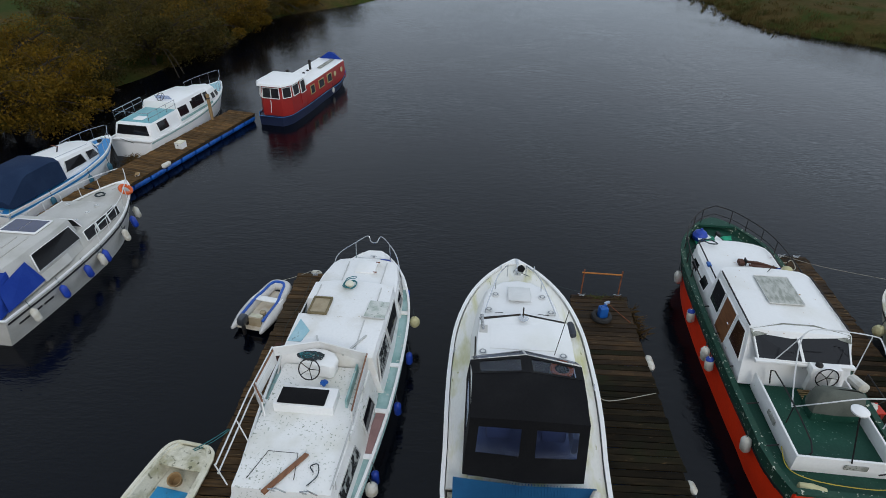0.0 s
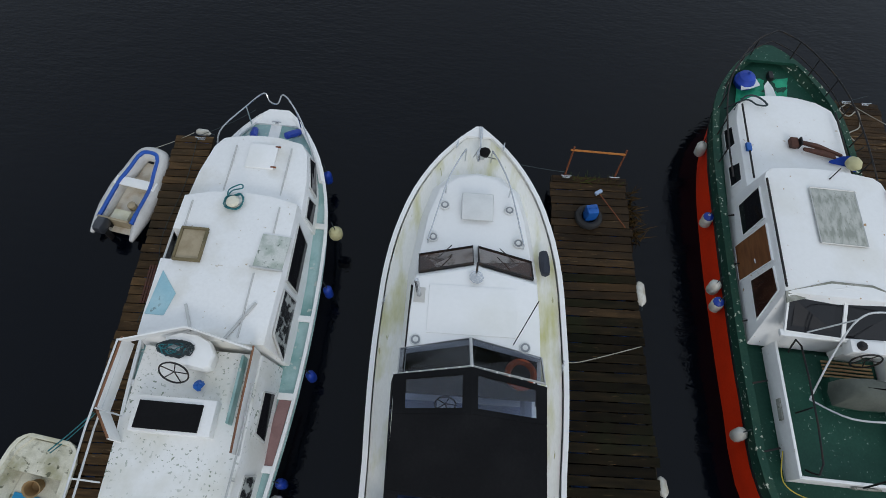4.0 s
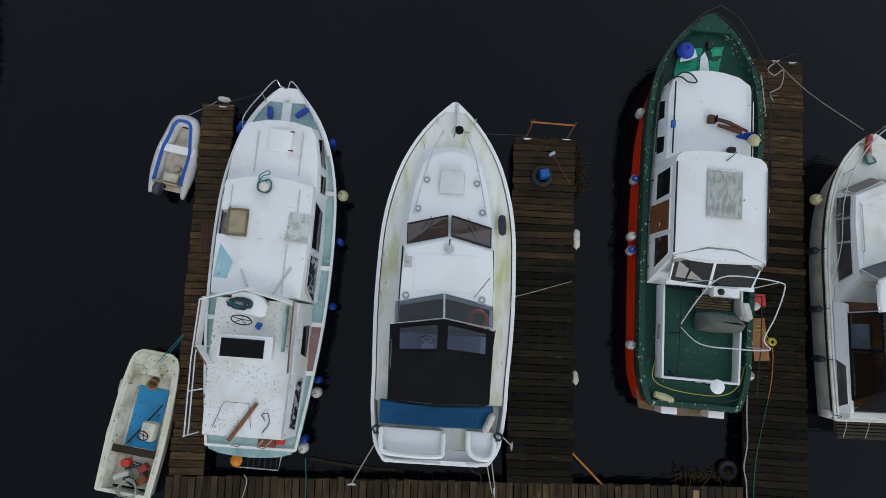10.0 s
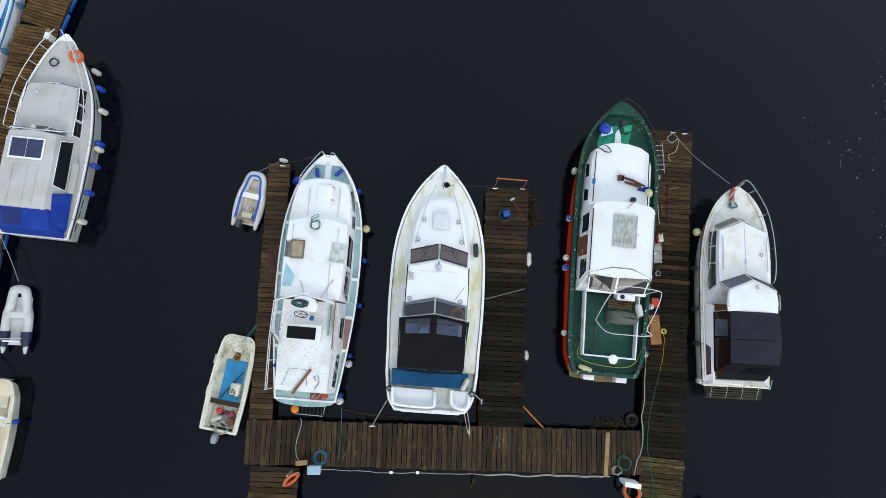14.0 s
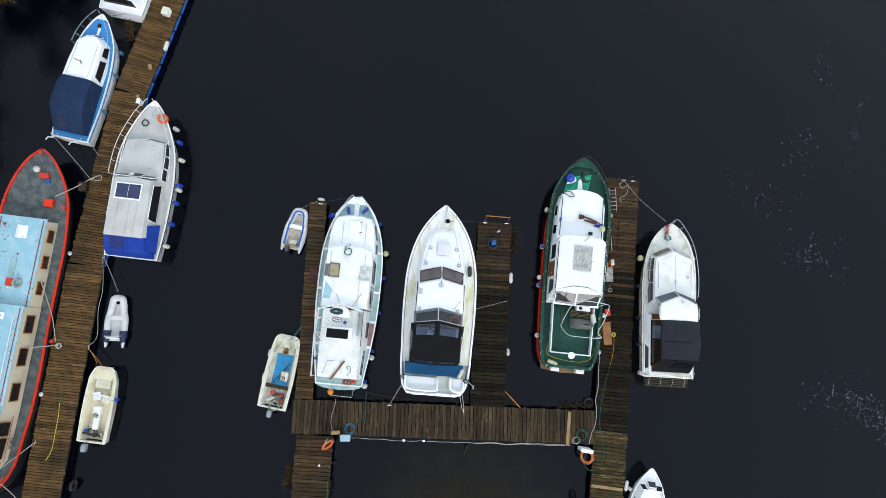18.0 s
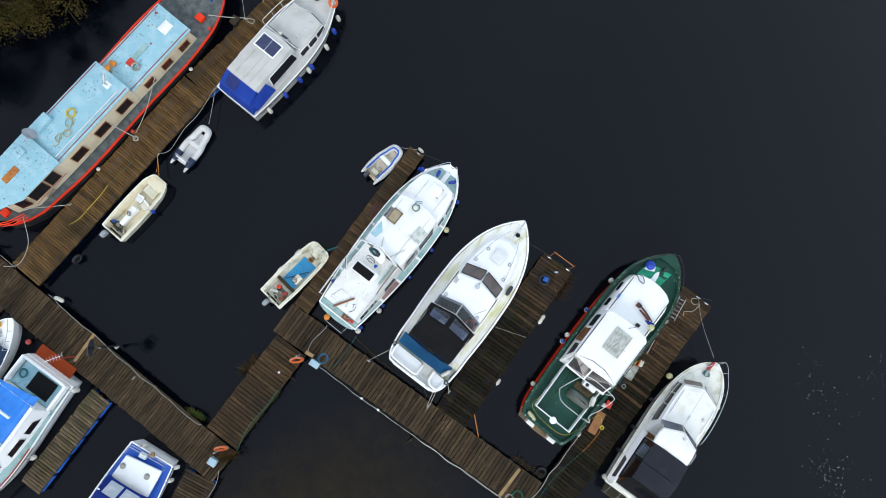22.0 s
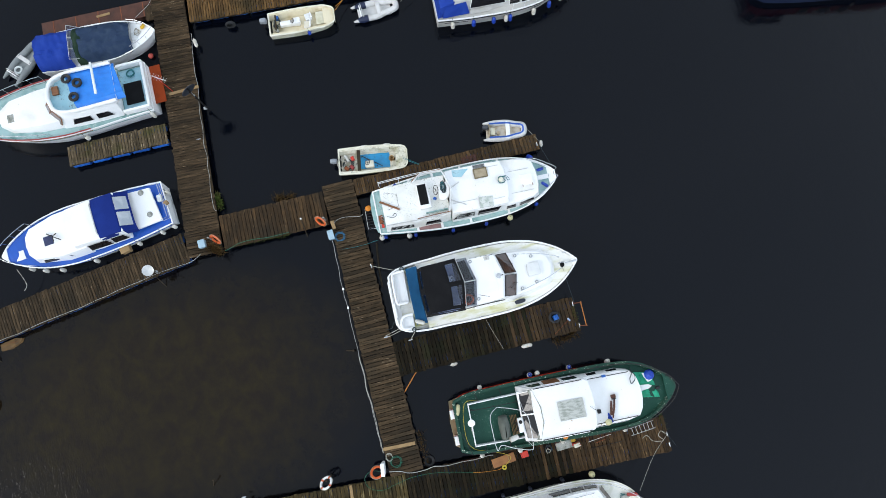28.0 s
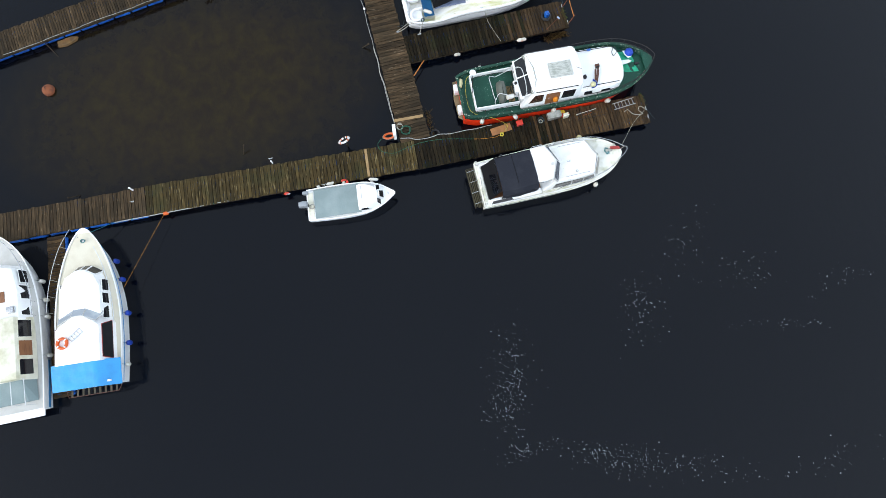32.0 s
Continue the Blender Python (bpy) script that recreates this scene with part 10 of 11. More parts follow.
# walkway corner by the worn cruiser: ring, service box, hoses
life_ring(pose(-7.28, -12.6, 0.80, 66, 0, 48), ORANGE, ORANGE_WORN, "orange life ring leaning at the walkway corner")
post("ring_post", -7.35, -12.35, 1.25, GALV, "grey steel post holding a life ring")
cabinet("service_box", -6.4, -12.2, 4, 0.50, 0.30, 0.32, BLUE_CASE, BLUE_CASE, "pale blue water and power box on the walkway edge")
cabinet("timber_block", -6.95, -11.98, 8, 0.45, 0.16, 0.14, PLY, PLY, "short offcut of yellow timber on the deck")
tagged(part("blue_hose", coil(-6.25, -11.75, 0.52, 0.30, 5, 0.016, 4), material("blue_hose", (0.02, 0.12, 0.22), scale=9, rough=0.6)), "tangled coil of blue hose on the deck", "hose", "hoses")
post("lamp_stake", -6.55, -13.65, 1.25, BEAM, "pale stake with a white cap leaning over the basin", 0.03, -0.4, (-1.0, 0.1), cap=WHITE)
rope("mooring_line", [(-7.1, -10.2, 0.9), (-7.12, -10.5, 0.53), (-7.27, -11.3, D), (-7.15, -11.85, D), (-6.8, -12.0, D)], HOSE_WHITE, "pale power cable from the boat across the walkway", 0.014)
rope("mooring_line", [(-5.5, -9.7, 0.8), (-5.48, -10.4, D), (-5.46, -11.0, D), (-5.5, -11.8, D)], ROPE_TEAL, "thin blue line across the walkway", 0.010)
rope("shore_cable", [(-6.2, -12.2, 0.55), (-3.28, -12.2, 0.50), (-2.23, -12.15, 0.51), (-0.72, -12.12, 0.47), (0.79, -12.1, 0.50), (2.31, -12.03, 0.48), (3.83, -11.98, 0.50), (5.4, -11.93, 0.50)], HOSE_WHITE,
     "white power cable along the walkway edge", 0.013)
rope("shore_cable", [(0.5, -12.08, 0.52), (2.3, -12.0, 0.50), (3.8, -11.93, 0.52), (5.7, -11.88, 0.52)], ROPE, "grey water hose along the walkway edge", 0.018)
for x, y in ((-3.3, -12.17), (-2.23, -12.12)):
    cabinet("cable_clip", x, y, 3, 0.10, 0.08, 0.07, WHITE, WHITE, "small white junction box on the walkway edge", 0.49)
post("leaning_stake", -0.1, -13.3, 0.35, BEAM, "dark sunken stake leaning against the walkway", 0.035, -0.5, (0.2, 0.95), category="stake", cap=BEAM)
LOG = thing("drift_log", pose(-4.2, -10.02, 0.04, 0, 0, -4), "waterlogged brown log floating along the walkway", "log")
part("log", tube([(-1.3, 0.05, 0), (-0.4, 0, 0.01), (0.5, -0.02, 0), (1.2, 0.03, -0.02)], 0.055, 8), BARK, LOG)

# white cruiser's mooring lines
rope("mooring_line", [(-3.62, -9.2, 1.1), (-4.2, -10.35, 0.54)], ROPE, "pale mooring line from the cruiser's stern", 0.016, 0.08)
rope("mooring_line", [(-0.4, -9.3, 1.0), (-0.18, -10.3, 0.54)], ROPE, "doubled pale stern line of the white cruiser", 0.016, 0.04)
rope("mooring_line", [(-0.52, -9.4, 1.0), (-0.26, -10.45, 0.54)], ROPE, "doubled pale stern line of the white cruiser", 0.016, 0.06)
rope("mooring_line", [(-0.1, -8.8, 1.25), (0.22, -9.12, 0.54)], ROPE, "short spring line to the finger jetty", 0.02, 0.03)
rope("power_lead", [(-0.9, -9.5, 0.6), (-0.86, -9.85, 0.56), (-0.6, -10.0, D), (-0.58, -10.35, D)], ROPE_DARK, "dark power lead from the boat to the walkway", 0.010)
rope("mooring_line", [(0.0, -4.95, 1.1), (0.5, -4.8, 0.6), (1.86, -4.35, 0.53)], ROPE, "thin pale spring line across the jetty", 0.011)
rope("mooring_line", [(-1.78, -0.3, 1.5), (0.35, 0.05, 0.58)], ROPE_DARK, "thin grey bow line to the jetty end", 0.010, 0.06)
for x, y, rz in ((-4.2, -10.4, 0), (-0.2, -10.4, 90), (0.25, -9.15, 90), (0.38, -0.05, 0), (1.58, 0.0, 0), (8.18, 3.02, 0), (8.72, 3.0, 0), (-21.7, 0.8, 30), (-20.55, -8.4, 90), (-22.2, -8.45, 90),
                 (-20.45, -3.5, 90), (-22.6, -13.45, 90), (-13.7, -18.55, 90), (7.0, -27.75, 90), (6.2, -19.45, 90), (-8.9, 0.35, 0), (-20.75, 10.9, 60), (8.5, -16.7, 90), (8.6, -18.8, 90)):
    jetty_cleat(x, y, rz)

# wide finger jetty: rail frame, drum in a tyre, fenders
RAILF = thing("rail_frame", pose(1.0, 0.02, 0.45), "rusty orange steel rail frame leaning over the jetty end", "rail")
part("top_bar", tube([(-0.66, 0.20, 0.82), (0.66, 0.18, 0.80)], 0.026, 8), RUST_ORANGE, RAILF)
for x, x2 in ((-0.64, -0.59), (0.60, 0.67)):
    part("leg", tube([(x, 0, -0.1), (x2, 0.22, 0.92)], 0.024, 8), RUST, RAILF)
    part("foot_bracket", box(x, -0.02, 0.05, 0.22, 0.06, 0.05), RUST_DARK, RAILF, bev=0.005)
TY = thing("tyre", pose(0.86, -1.22, 0.5), "black rubber tyre lying flat on the jetty", "tyre")
part("tread", lathe([(0.18, 0.03), (0.24, 0.0), (0.31, 0.02), (0.335, 0.09), (0.31, 0.16), (0.24, 0.18), (0.18, 0.15), (0.20, 0.09), (0.18, 0.03)], 20), RUBBER, TY)
DR = thing("water_container", pose(0.88, -1.2, 0.52, 0, 0, 12), "blue plastic water container standing in a tyre", "container")
part("body", box(0, 0, 0.22, 0.27, 0.25, 0.44), PLASTIC_BLUE, DR, bev=0.04)
part("handle", tube(smooth_line([(-0.09, 0, 0.44), (-0.07, 0, 0.50), (0.07, 0, 0.50), (0.09, 0, 0.44)], 3), 0.018, 6), PLASTIC_BLUE, DR)
part("cap", lathe([(0, 0.03), (0.035, 0.025), (0.035, 0), (0, 0)], 10), PLASTIC_BLUE, DR, at=pose(0.07, 0.07, 0.44))
BH = thing("scrubbing_brush", pose(1.45, -0.95, 0.53, 0, 0, 33), "long-handled deck brush with a pale blue head", "brush")
part("pole", tube([(0, -0.55, 0.01), (0, 0.5, 0.05)], 0.013, 6), RUST, BH)
part("head", box(0, 0.55, 0.05, 0.20, 0.09, 0.08), material("pale_blue_plastic", (0.35, 0.45, 0.62), scale=4, rough=0.5), BH, bev=0.015)


def edge_fender(x, y, z, rx, rz, r, h, mat, label):
    ob = thing("fender", pose(x, y, z, rx, 0, rz), label, "fender", "fenders")
    part("fender_body", lathe([(0.02, h / 2 + 0.05), (0.03, h / 2 + 0.02), (r * 0.6, h / 2), (r, h / 2 - r * 0.6), (r, -h / 2 + r * 0.6), (r * 0.6, -h / 2), (0.02, -h / 2 - 0.03)], 12), mat, ob)
    part("lanyard", tube([(0, 0, h / 2 + 0.04), (-0.02, 0.02, h / 2 + 0.16)], 0.010, 5), ROPE_DARK, ob)


JF = "white cylindrical fender tied along the jetty edge"
edge_fender(2.0, -3.05, 0.42, 86, 0, 0.11, 0.55, VINYL_WHITE, JF)
edge_fender(2.06, -7.15, 0.40, 80, 4, 0.10, 0.34, VINYL_WHITE, JF)
edge_fender(-19.7, -17.8, 0.40, 85, -80, 0.11, 0.5, VINYL_WHITE, JF)
edge_fender(-18.72, 9.0, 0.42, 86, -8, 0.12, 0.6, VINYL_WHITE, JF)
edge_fender(8.82, -13.8, 0.45, 82, -12, 0.10, 0.5, VINYL_WHITE, JF)
edge_fender(8.5, -15.5, 0.44, 84, 0, 0.10, 0.34, PLASTIC_RED, "small red fender tied at the jetty edge")
edge_fender(8.5, -16.3, 0.44, 84, 4, 0.10, 0.45, VINYL_WHITE, JF)
edge_fender(8.1, -25.97, 0.42, 84, 0, 0.11, 0.3, ORANGE, "small orange float tied at the jetty edge")
edge_fender(8.52, -18.9, 0.44, 84, 0, 0.09, 0.26, PLASTIC_RED, "small red float tied at the jetty edge")
edge_fender(-8.95, 0.62, 0.42, 84, 80, 0.09, 0.35, VINYL_WHITE, JF)
OP = thing("orange_strut", pose(2.0, -9.26, 0.42, 0, 0, 0), "rusty orange steel strut bracing the jetty corner", "strut")
part("bar", tube([(-0.08, 0.08, 0), (0.92, -0.86, 0)], 0.035, 8), RUST_ORANGE, OP)
part("end_plate", box(0.94, -0.87, 0, 0.12, 0.06, 0.12), RUST_ORANGE, OP, bev=0.005)

# long finger jetty beside the green boat
LAD = thing("ladder", pose(7.58, 1.82, 0.53, 0, 0, 5), "aluminium boarding ladder lying on the jetty", "ladder")
for s in (-1, 1):
    part("stile", tube([(s * 0.19, -0.68, 0.02), (s * 0.19, 0.68, 0.02)], 0.022, 6), GALV, LAD)
for k in range(6):
    part("rung", tube([(-0.19, -0.55 + k * 0.22, 0.025), (0.19, -0.55 + k * 0.22, 0.025)], 0.015, 6), GALV, LAD)
rope("mooring_line", [(8.2, 3.0, 0.56), (9.0, 1.9, 0.86), (10.35, 0.62, 1.3)], ROPE, "taut pale bow line across the water", 0.010)
rope("mooring_line", [(8.16, 2.95, D), (7.95, 2.75, D), (8.15, 2.55, D), (8.45, 2.75, D), (8.35, 2.2, D), (8.0, 1.95, D), (8.1, 1.7, D)], ROPE, "pale rope end snaking over the boards", 0.018)
rope("mooring_line", [(8.18, 3.02, 0.56), (8.92, 3.35, 0.5)], ROPE_DARK, "thin line to a shackle at the jetty end", 0.008)
for p0, p1, m, lb in (((7.98, 0.7), (7.97, -1.1), IRON, "dark boat hook lying on the jetty"), ((7.62, -1.15), (7.5, 0.1), ALU, "pale aluminium pole lying on the jetty"), ((7.75, -0.75), (7.68, -0.2), RUST, "short brown stick lying on the jetty")):
    ob = thing("boat_hook", pose(*p0, 0.53), lb, "pole", "loose poles")
    dx, dy = p1[0] - p0[0], p1[1] - p0[1]
    part("pole", tube([(0, 0, 0.01), (dx, dy, 0.01)], 0.018, 6), m, ob)
    part("hook", tube([(dx, dy, 0.01), (dx + 0.03, dy * 1.03, 0.02), (dx + 0.07, dy, 0.03)], 0.014, 5), IRON, ob)
cabinet("fish_box", 7.42, -2.5, 3, 0.38, 0.80, 0.32, material("grey_plastic_crate", (0.30, 0.29, 0.26), scale=3, rough=0.6), PANEL_GREY, "grey plastic box with a pale lid on the jetty")
JC = thing("jerry_can", pose(7.58, -1.82, 0.5, 0, 0, 8), "cream plastic jerry can on the jetty", "jerry can", "cans")
part("body", box(0, 0, 0.19, 0.20, 0.34, 0.36), CREAM, JC, bev=0.03)
part("handle", tube(smooth_line([(0, -0.1, 0.37), (0, -0.08, 0.43), (0, 0.08, 0.43), (0, 0.1, 0.37)], 3), 0.014, 6), CREAM, JC)
part("cap", lathe([(0, 0.04), (0.03, 0.035), (0.03, 0), (0, 0)], 8), PLASTIC_RED, JC, at=pose(0, 0.13, 0.37))
FC = thing("fuel_can", pose(7.52, -2.0, 0.5, 0, 0, -6), "red fuel can on the jetty", "fuel can", "cans")
part("body", box(0, 0, 0.14, 0.15, 0.26, 0.27), PLASTIC_RED, FC, bev=0.03)
part("spout", tube([(0, 0.1, 0.27), (0, 0.16, 0.36)], 0.02, 6), PLASTIC_YELLOW, FC)
tagged(part("life_jacket", box(7.3, -1.98, 0.62, 0.22, 0.34, 0.2), PLASTIC_YELLOW, bev=0.06), "orange life jacket stuffed beside the cans", "life jacket")
tagged(part("dark_rope", coil(7.45, -3.3, 0.52, 0.2, 4, 0.016, 11), ROPE_DARK), "dark coiled rope with pale ends", "rope", "coiled ropes")
tagged(part("pale_rope", coil(7.55, -3.35, 0.56, 0.13, 2, 0.014, 12), ROPE), "small pale rope coil on a dark one", "rope", "coiled ropes")
cabinet("red_crate", 7.42, -4.62, 4, 0.28, 0.36, 0.22, RED_DULL, PLASTIC_RED, "small red plastic crate on the jetty")
PL = thing("plywood_sheet", pose(7.5, -5.75, 0.505, 0, 0, 6), "weathered orange plywood sheet lying on the boards", "plywood")
part("sheet", box(0, 0, 0.015, 0.46, 1.25, 0.022), material("orange_plywood", (0.34, 0.15, 0.05), (0.24, 0.10, 0.035), scale=2, rough=0.7), PL, bev=0.004)
part("batten", box(0.0, 0.28, 0.04, 0.44, 0.05, 0.03), PLY, PL, bev=0.004)
tagged(part("yellow_hose_coil", coil(7.82, -5.8, 0.54, 0.11, 10, 0.022, 13), ROPE_YELLOW), "yellow hose wound in a tight coil", "hose", "hoses")
rope("yellow_hose", [(7.85, -5.95, 0.56), (7.9, -6.2, D), (7.84, -6.9, D), (7.73, -7.45, D)], ROPE_ORANGE, "orange-yellow hose lying on the boards", 0.014)
rope("yellow_hose", [(7.75, -5.7, 0.56), (7.4, -5.35, 0.62), (7.0, -5.9, 0.9), (6.75, -6.6, 1.2)], ROPE_YELLOW, "yellow hose leading up onto the boat", 0.013)
rope("green_hose", [(7.73, -7.45, D), (7.5, -8.4, D), (7.3, -9.4, D), (7.24, -10.6, D), (7.4, -11.6, D), (7.52, -12.3, D), (7.25, -12.95, D), (6.75, -13.1, D), (6.45, -12.7, D), (6.6, -12.15, D)], HOSE_GREEN,
     "green garden hose looping over the boards", 0.014)
tagged(part("green_hose_coil", coil(6.25, -11.3, 0.52, 0.32, 4, 0.014, 15), HOSE_GREEN), "loose green hose coil on the walkway", "hose", "hoses")
tagged(part("pale_hose_coil", coil(5.95, -11.6, 0.52, 0.22, 4, 0.014, 16), ROPE), "tangle of pale rope on the walkway edge", "rope", "coiled ropes")
rope("shore_cable", [(6.7, -11.75, D), (6.82, -11.2, D), (6.98, -10.8, D), (7.03, -9.9, D), (6.97, -9.4, D), (7.07, -8.5, D), (7.1, -6.6, D), (7.12, -6.2, D)], HOSE_WHITE, "grey-white power cable along the jetty edge", 0.020)
TY2 = thing("tyre", pose(6.72, -9.6, 0.02, 8, 0, 0), "worn black tyre afloat in the jetty corner", "tyre")
part("tread", lathe([(0.16, 0.03), (0.22, 0.0), (0.28, 0.02), (0.30, 0.08), (0.28, 0.14), (0.22, 0.16), (0.16, 0.13), (0.18, 0.08), (0.16, 0.03)], 18), RUBBER, TY2)
cabinet("service_box", 6.4, -11.98, -6, 0.62, 0.16, 0.75, WHITE_WORN, WHITE, "white service pedestal at the walkway corner")
life_ring(pose(6.52, -12.35, 0.80, 0, -38, 0), ORANGE, ORANGE_WORN, "orange life ring hung on the service pedestal")
post("ring_post", 6.25, -14.9, 1.35, BEAM, "dark timber post holding a white life ring", 0.05, -0.6)
life_ring(pose(6.36, -14.95, 1.20, 15, -42, 0), WHITE, ORANGE, "white life ring hung on a post")
post("edge_post", 6.3, -27.65, 0.95, WHITE_WORN, "short white post on the jetty edge", 0.05)
post("edge_post", 6.5, -19.4, 0.85, WHITE_WORN, "short pale post on the jetty edge", 0.04)
EP = thing("scaffold_pole", pose(8.0, -28.93, 0.47), "long pale pole lashed along the jetty edge", "pole", "loose poles")
part("pole", tube([(0, 0, 0), (0.2, 6.8, 0)], 0.03, 8), GALV, EP)
for k in (0.15, 0.85):
    part("lashing", tube([(0.2 * k, 6.8 * k - 0.03, 0), (0.2 * k, 6.8 * k + 0.03, 0)], 0.04, 8), ROPE_TEAL, EP)
rope("mooring_line", [(8.1, -25.97, 0.55), (10.2, -27.4, 0.7), (12.35, -28.8, 0.95)], ROPE_ORANGE, "thin orange mooring line to the cruiser's side", 0.007)
rope("mooring_line", [(8.02, -28.93, 0.53), (8.3, -29.6, 0.85), (8.75, -30.6, 1.35)], ROPE_TEAL, "blue mooring line to the cruiser's bow", 0.014)
rope("mooring_line", [(8.5, -16.7, 0.56), (9.1, -16.4, 0.75)], ROPE, "short pale stern line of the motorboat", 0.014, 0.04)
for q in (((5.9, -31.4), (5.45, -30.5)), ((5.0, -20.9), (5.7, -21.4))):
    (x, y), (x2, y2) = q
    post("leaning_stake", x2, y2, 0.45, BEAM, "thin dark stake standing in the shallow basin", 0.025, -0.5, (x - x2, y - y2), "stake", BEAM)
FL = thing("mooring_float", pose(-1.5, -32.2, 0.02), "round brown weed-covered float in the basin", "float")
part("float", lathe([(0, 0.34), (0.2, 0.31), (0.33, 0.2), (0.38, 0.04), (0.33, -0.14), (0, -0.2)], 16), RUST, FL)
part("top_eye", tube([(-0.08, 0, 0.33), (-0.05, 0, 0.42), (0.05, 0, 0.42), (0.08, 0, 0.33)], 0.018, 6), IRON, FL)

# walkways on the far side of the basin
life_ring(pose(-7.62, -18.5, 0.80, 66, 0, 48), ORANGE, ORANGE_WORN, "orange life ring leaning at the walkway junction")
post("ring_post", -7.7, -18.75, 1.2, GALV, "grey steel post behind a life ring")
cabinet("service_box", -7.55, -19.3, 4, 0.42, 0.34, 0.32, BLUE_CASE, BLUE_CASE, "pale blue and white service box at the junction")
rope("shore_cable", [(-20.3, -17.9, D), (-18.3, -18.05, D), (-17.0, -18.07, D), (-15.8, -18.15, D), (-13.9, -18.25, D), (-11.8, -18.33, D), (-9.65, -18.42, D), (-9.3, -18.28, D)], HOSE_WHITE,
     "white power cable along the walkway edge", 0.013)
rope("shore_cable", [(-28.3, -18.3, D), (-25.7, -19.05, D), (-24.4, -19.5, D), (-22.9, -20.0, D), (-22.1, -21.0, 0.5)], HOSE_WHITE, "white cable crossing the grey walkway", 0.012)
rope("shore_cable", [(-28.3, -17.8, D), (-26.2, -17.75, D), (-24.3, -17.85, D), (-22.65, -17.85, D)], HOSE_WHITE, "white cable along the grey walkway edge", 0.012)
rope("shore_cable", [(-6.95, -18.2, D), (-7.15, -17.3, D), (-7.2, -16.5, D), (-7.1, -15.4, D), (-7.15, -14.5, D)], HOSE_GREEN, "green-grey hose along the short walkway edge", 0.02)
rope("shore_cable", [(-7.1, -19.5, D), (-6.75, -20.2, D), (-6.65, -21.6, D), (-6.42, -22.6, D), (-6.0, -24.7, D), (-5.7, -26.3, D), (-5.42, -27.9, D), (-5.12, -29.5, D), (-4.85, -31.0, D), (-4.2, -34.5, D)], HOSE_WHITE,
     "white power cable along the jetty edge", 0.013)
rope("shore_cable", [(-6.3, -23.3, 0.46), (-5.9, -25.0, 0.42), (-5.6, -26.9, 0.44), (-5.25, -28.6, 0.42)], ROPE_TEAL, "blue water hose slung under the jetty edge", 0.022)
SD = thing("satellite_dish", pose(-6.55, -22.0, 0.2), "pale grey satellite dish on a stake at the jetty edge", "satellite dish")
part("mast", tube([(0.05, 0.05, -0.5), (0, 0, 1.15)], 0.025, 8), GALV, SD)
part("dish", lathe([(0.0, 0.0), (0.14, 0.012), (0.26, 0.045), (0.30, 0.065), (0.305, 0.055), (0.26, 0.03), (0.14, -0.004), (0.0, -0.014)], 24), ALU, SD, at=pose(-0.06, -0.12, 1.22, -12, 20, 0))
part("feed_arm", tube([(0.0, 0.1, 1.1), (0.12, 0.42, 1.28)], 0.014, 6), GALV, SD)
part("feed_head", tube([(0.12, 0.40, 1.27), (0.09, 0.36, 1.36)], 0.035, 8), PLASTIC_GREY, SD)
# This stake stands in for the dish mast's dark reflection on the water.
post("leaning_stake", -5.3, -21.75, 0.75, BEAM, "thin dark bar leaning from the basin to the jetty", 0.025, -0.5, (-1.2, -0.45), "stake", BEAM)
post("leaning_stake", -2.9, -31.0, 0.8, BEAM, "thin dark bar leaning from the basin to the jetty", 0.025, -0.5, (-2.2, -1.25), "stake", BEAM)
cabinet("wooden_box", -8.25, -23.5, 12, 0.42, 0.5, 0.32, PLY, PLY, "small weathered wooden box on the jetty")
DRIFT = material("sodden_driftwood", (0.16, 0.085, 0.025), (0.07, 0.04, 0.015), scale=3, rough=0.8, bump=0.5)
AF = thing("drift_timber", pose(-4.6, -30.7, 0.0, 0, 0, 10) @ Matrix.Scale(0.75, 4), "rotten brown slab of timber beside the jetty", "timber")
part("slab", prism(at_z([(-0.3, -0.9), (0.25, -1.0), (0.4, -0.2), (0.2, 0.7), (-0.1, 0.9), (-0.35, 0.3)], -0.1), at_z([(-0.28, -0.85), (0.2, -0.9), (0.32, -0.2), (0.15, 0.6), (-0.1, 0.8), (-0.3, 0.3)], 0.16)), DRIFT, AF, bev=0.03)
part("grab_bar", tube([(-0.1, -0.4, 0.16), (-0.1, -0.2, 0.26), (0.0, 0.2, 0.26), (0.0, 0.4, 0.16)], 0.015, 5), RUST, AF)
# aerial mast and dark pole on the long walkway
AM = thing("aerial_mast", pose(-16.95, -19.55, 0.49), "aerial on a red and white mast clamped to the walkway", "aerial")
part("mast", tube([(0, 0, 0), (-0.05, -0.1, 1.7)], 0.022, 8), PLASTIC_RED, AM)
part("boom", tube([(-0.30, -0.45, 1.68), (0.22, 0.35, 1.72)], 0.016, 6), ALU, AM)
for k in range(7):
    f = k / 6
    part("element", tube([(-0.30 + 0.52 * f - 0.14, -0.45 + 0.8 * f + 0.09, 1.69), (-0.30 + 0.52 * f + 0.14, -0.45 + 0.8 * f - 0.09, 1.69)], 0.008, 5), ALU, AM)
DK = thing("satellite_dish", pose(-15.52, -17.80, 0.0), "dark grey satellite dish on a tall mast at the walkway edge", "satellite dish")
part("mast", tube([(0, 0, -0.6), (0, 0, 1.4), (-0.02, -0.02, 2.95)], 0.045, 8), IRON, DK)
part("mast_bracket", box(0, -0.08, 0.42, 0.16, 0.20, 0.10), GALV, DK, bev=0.01)
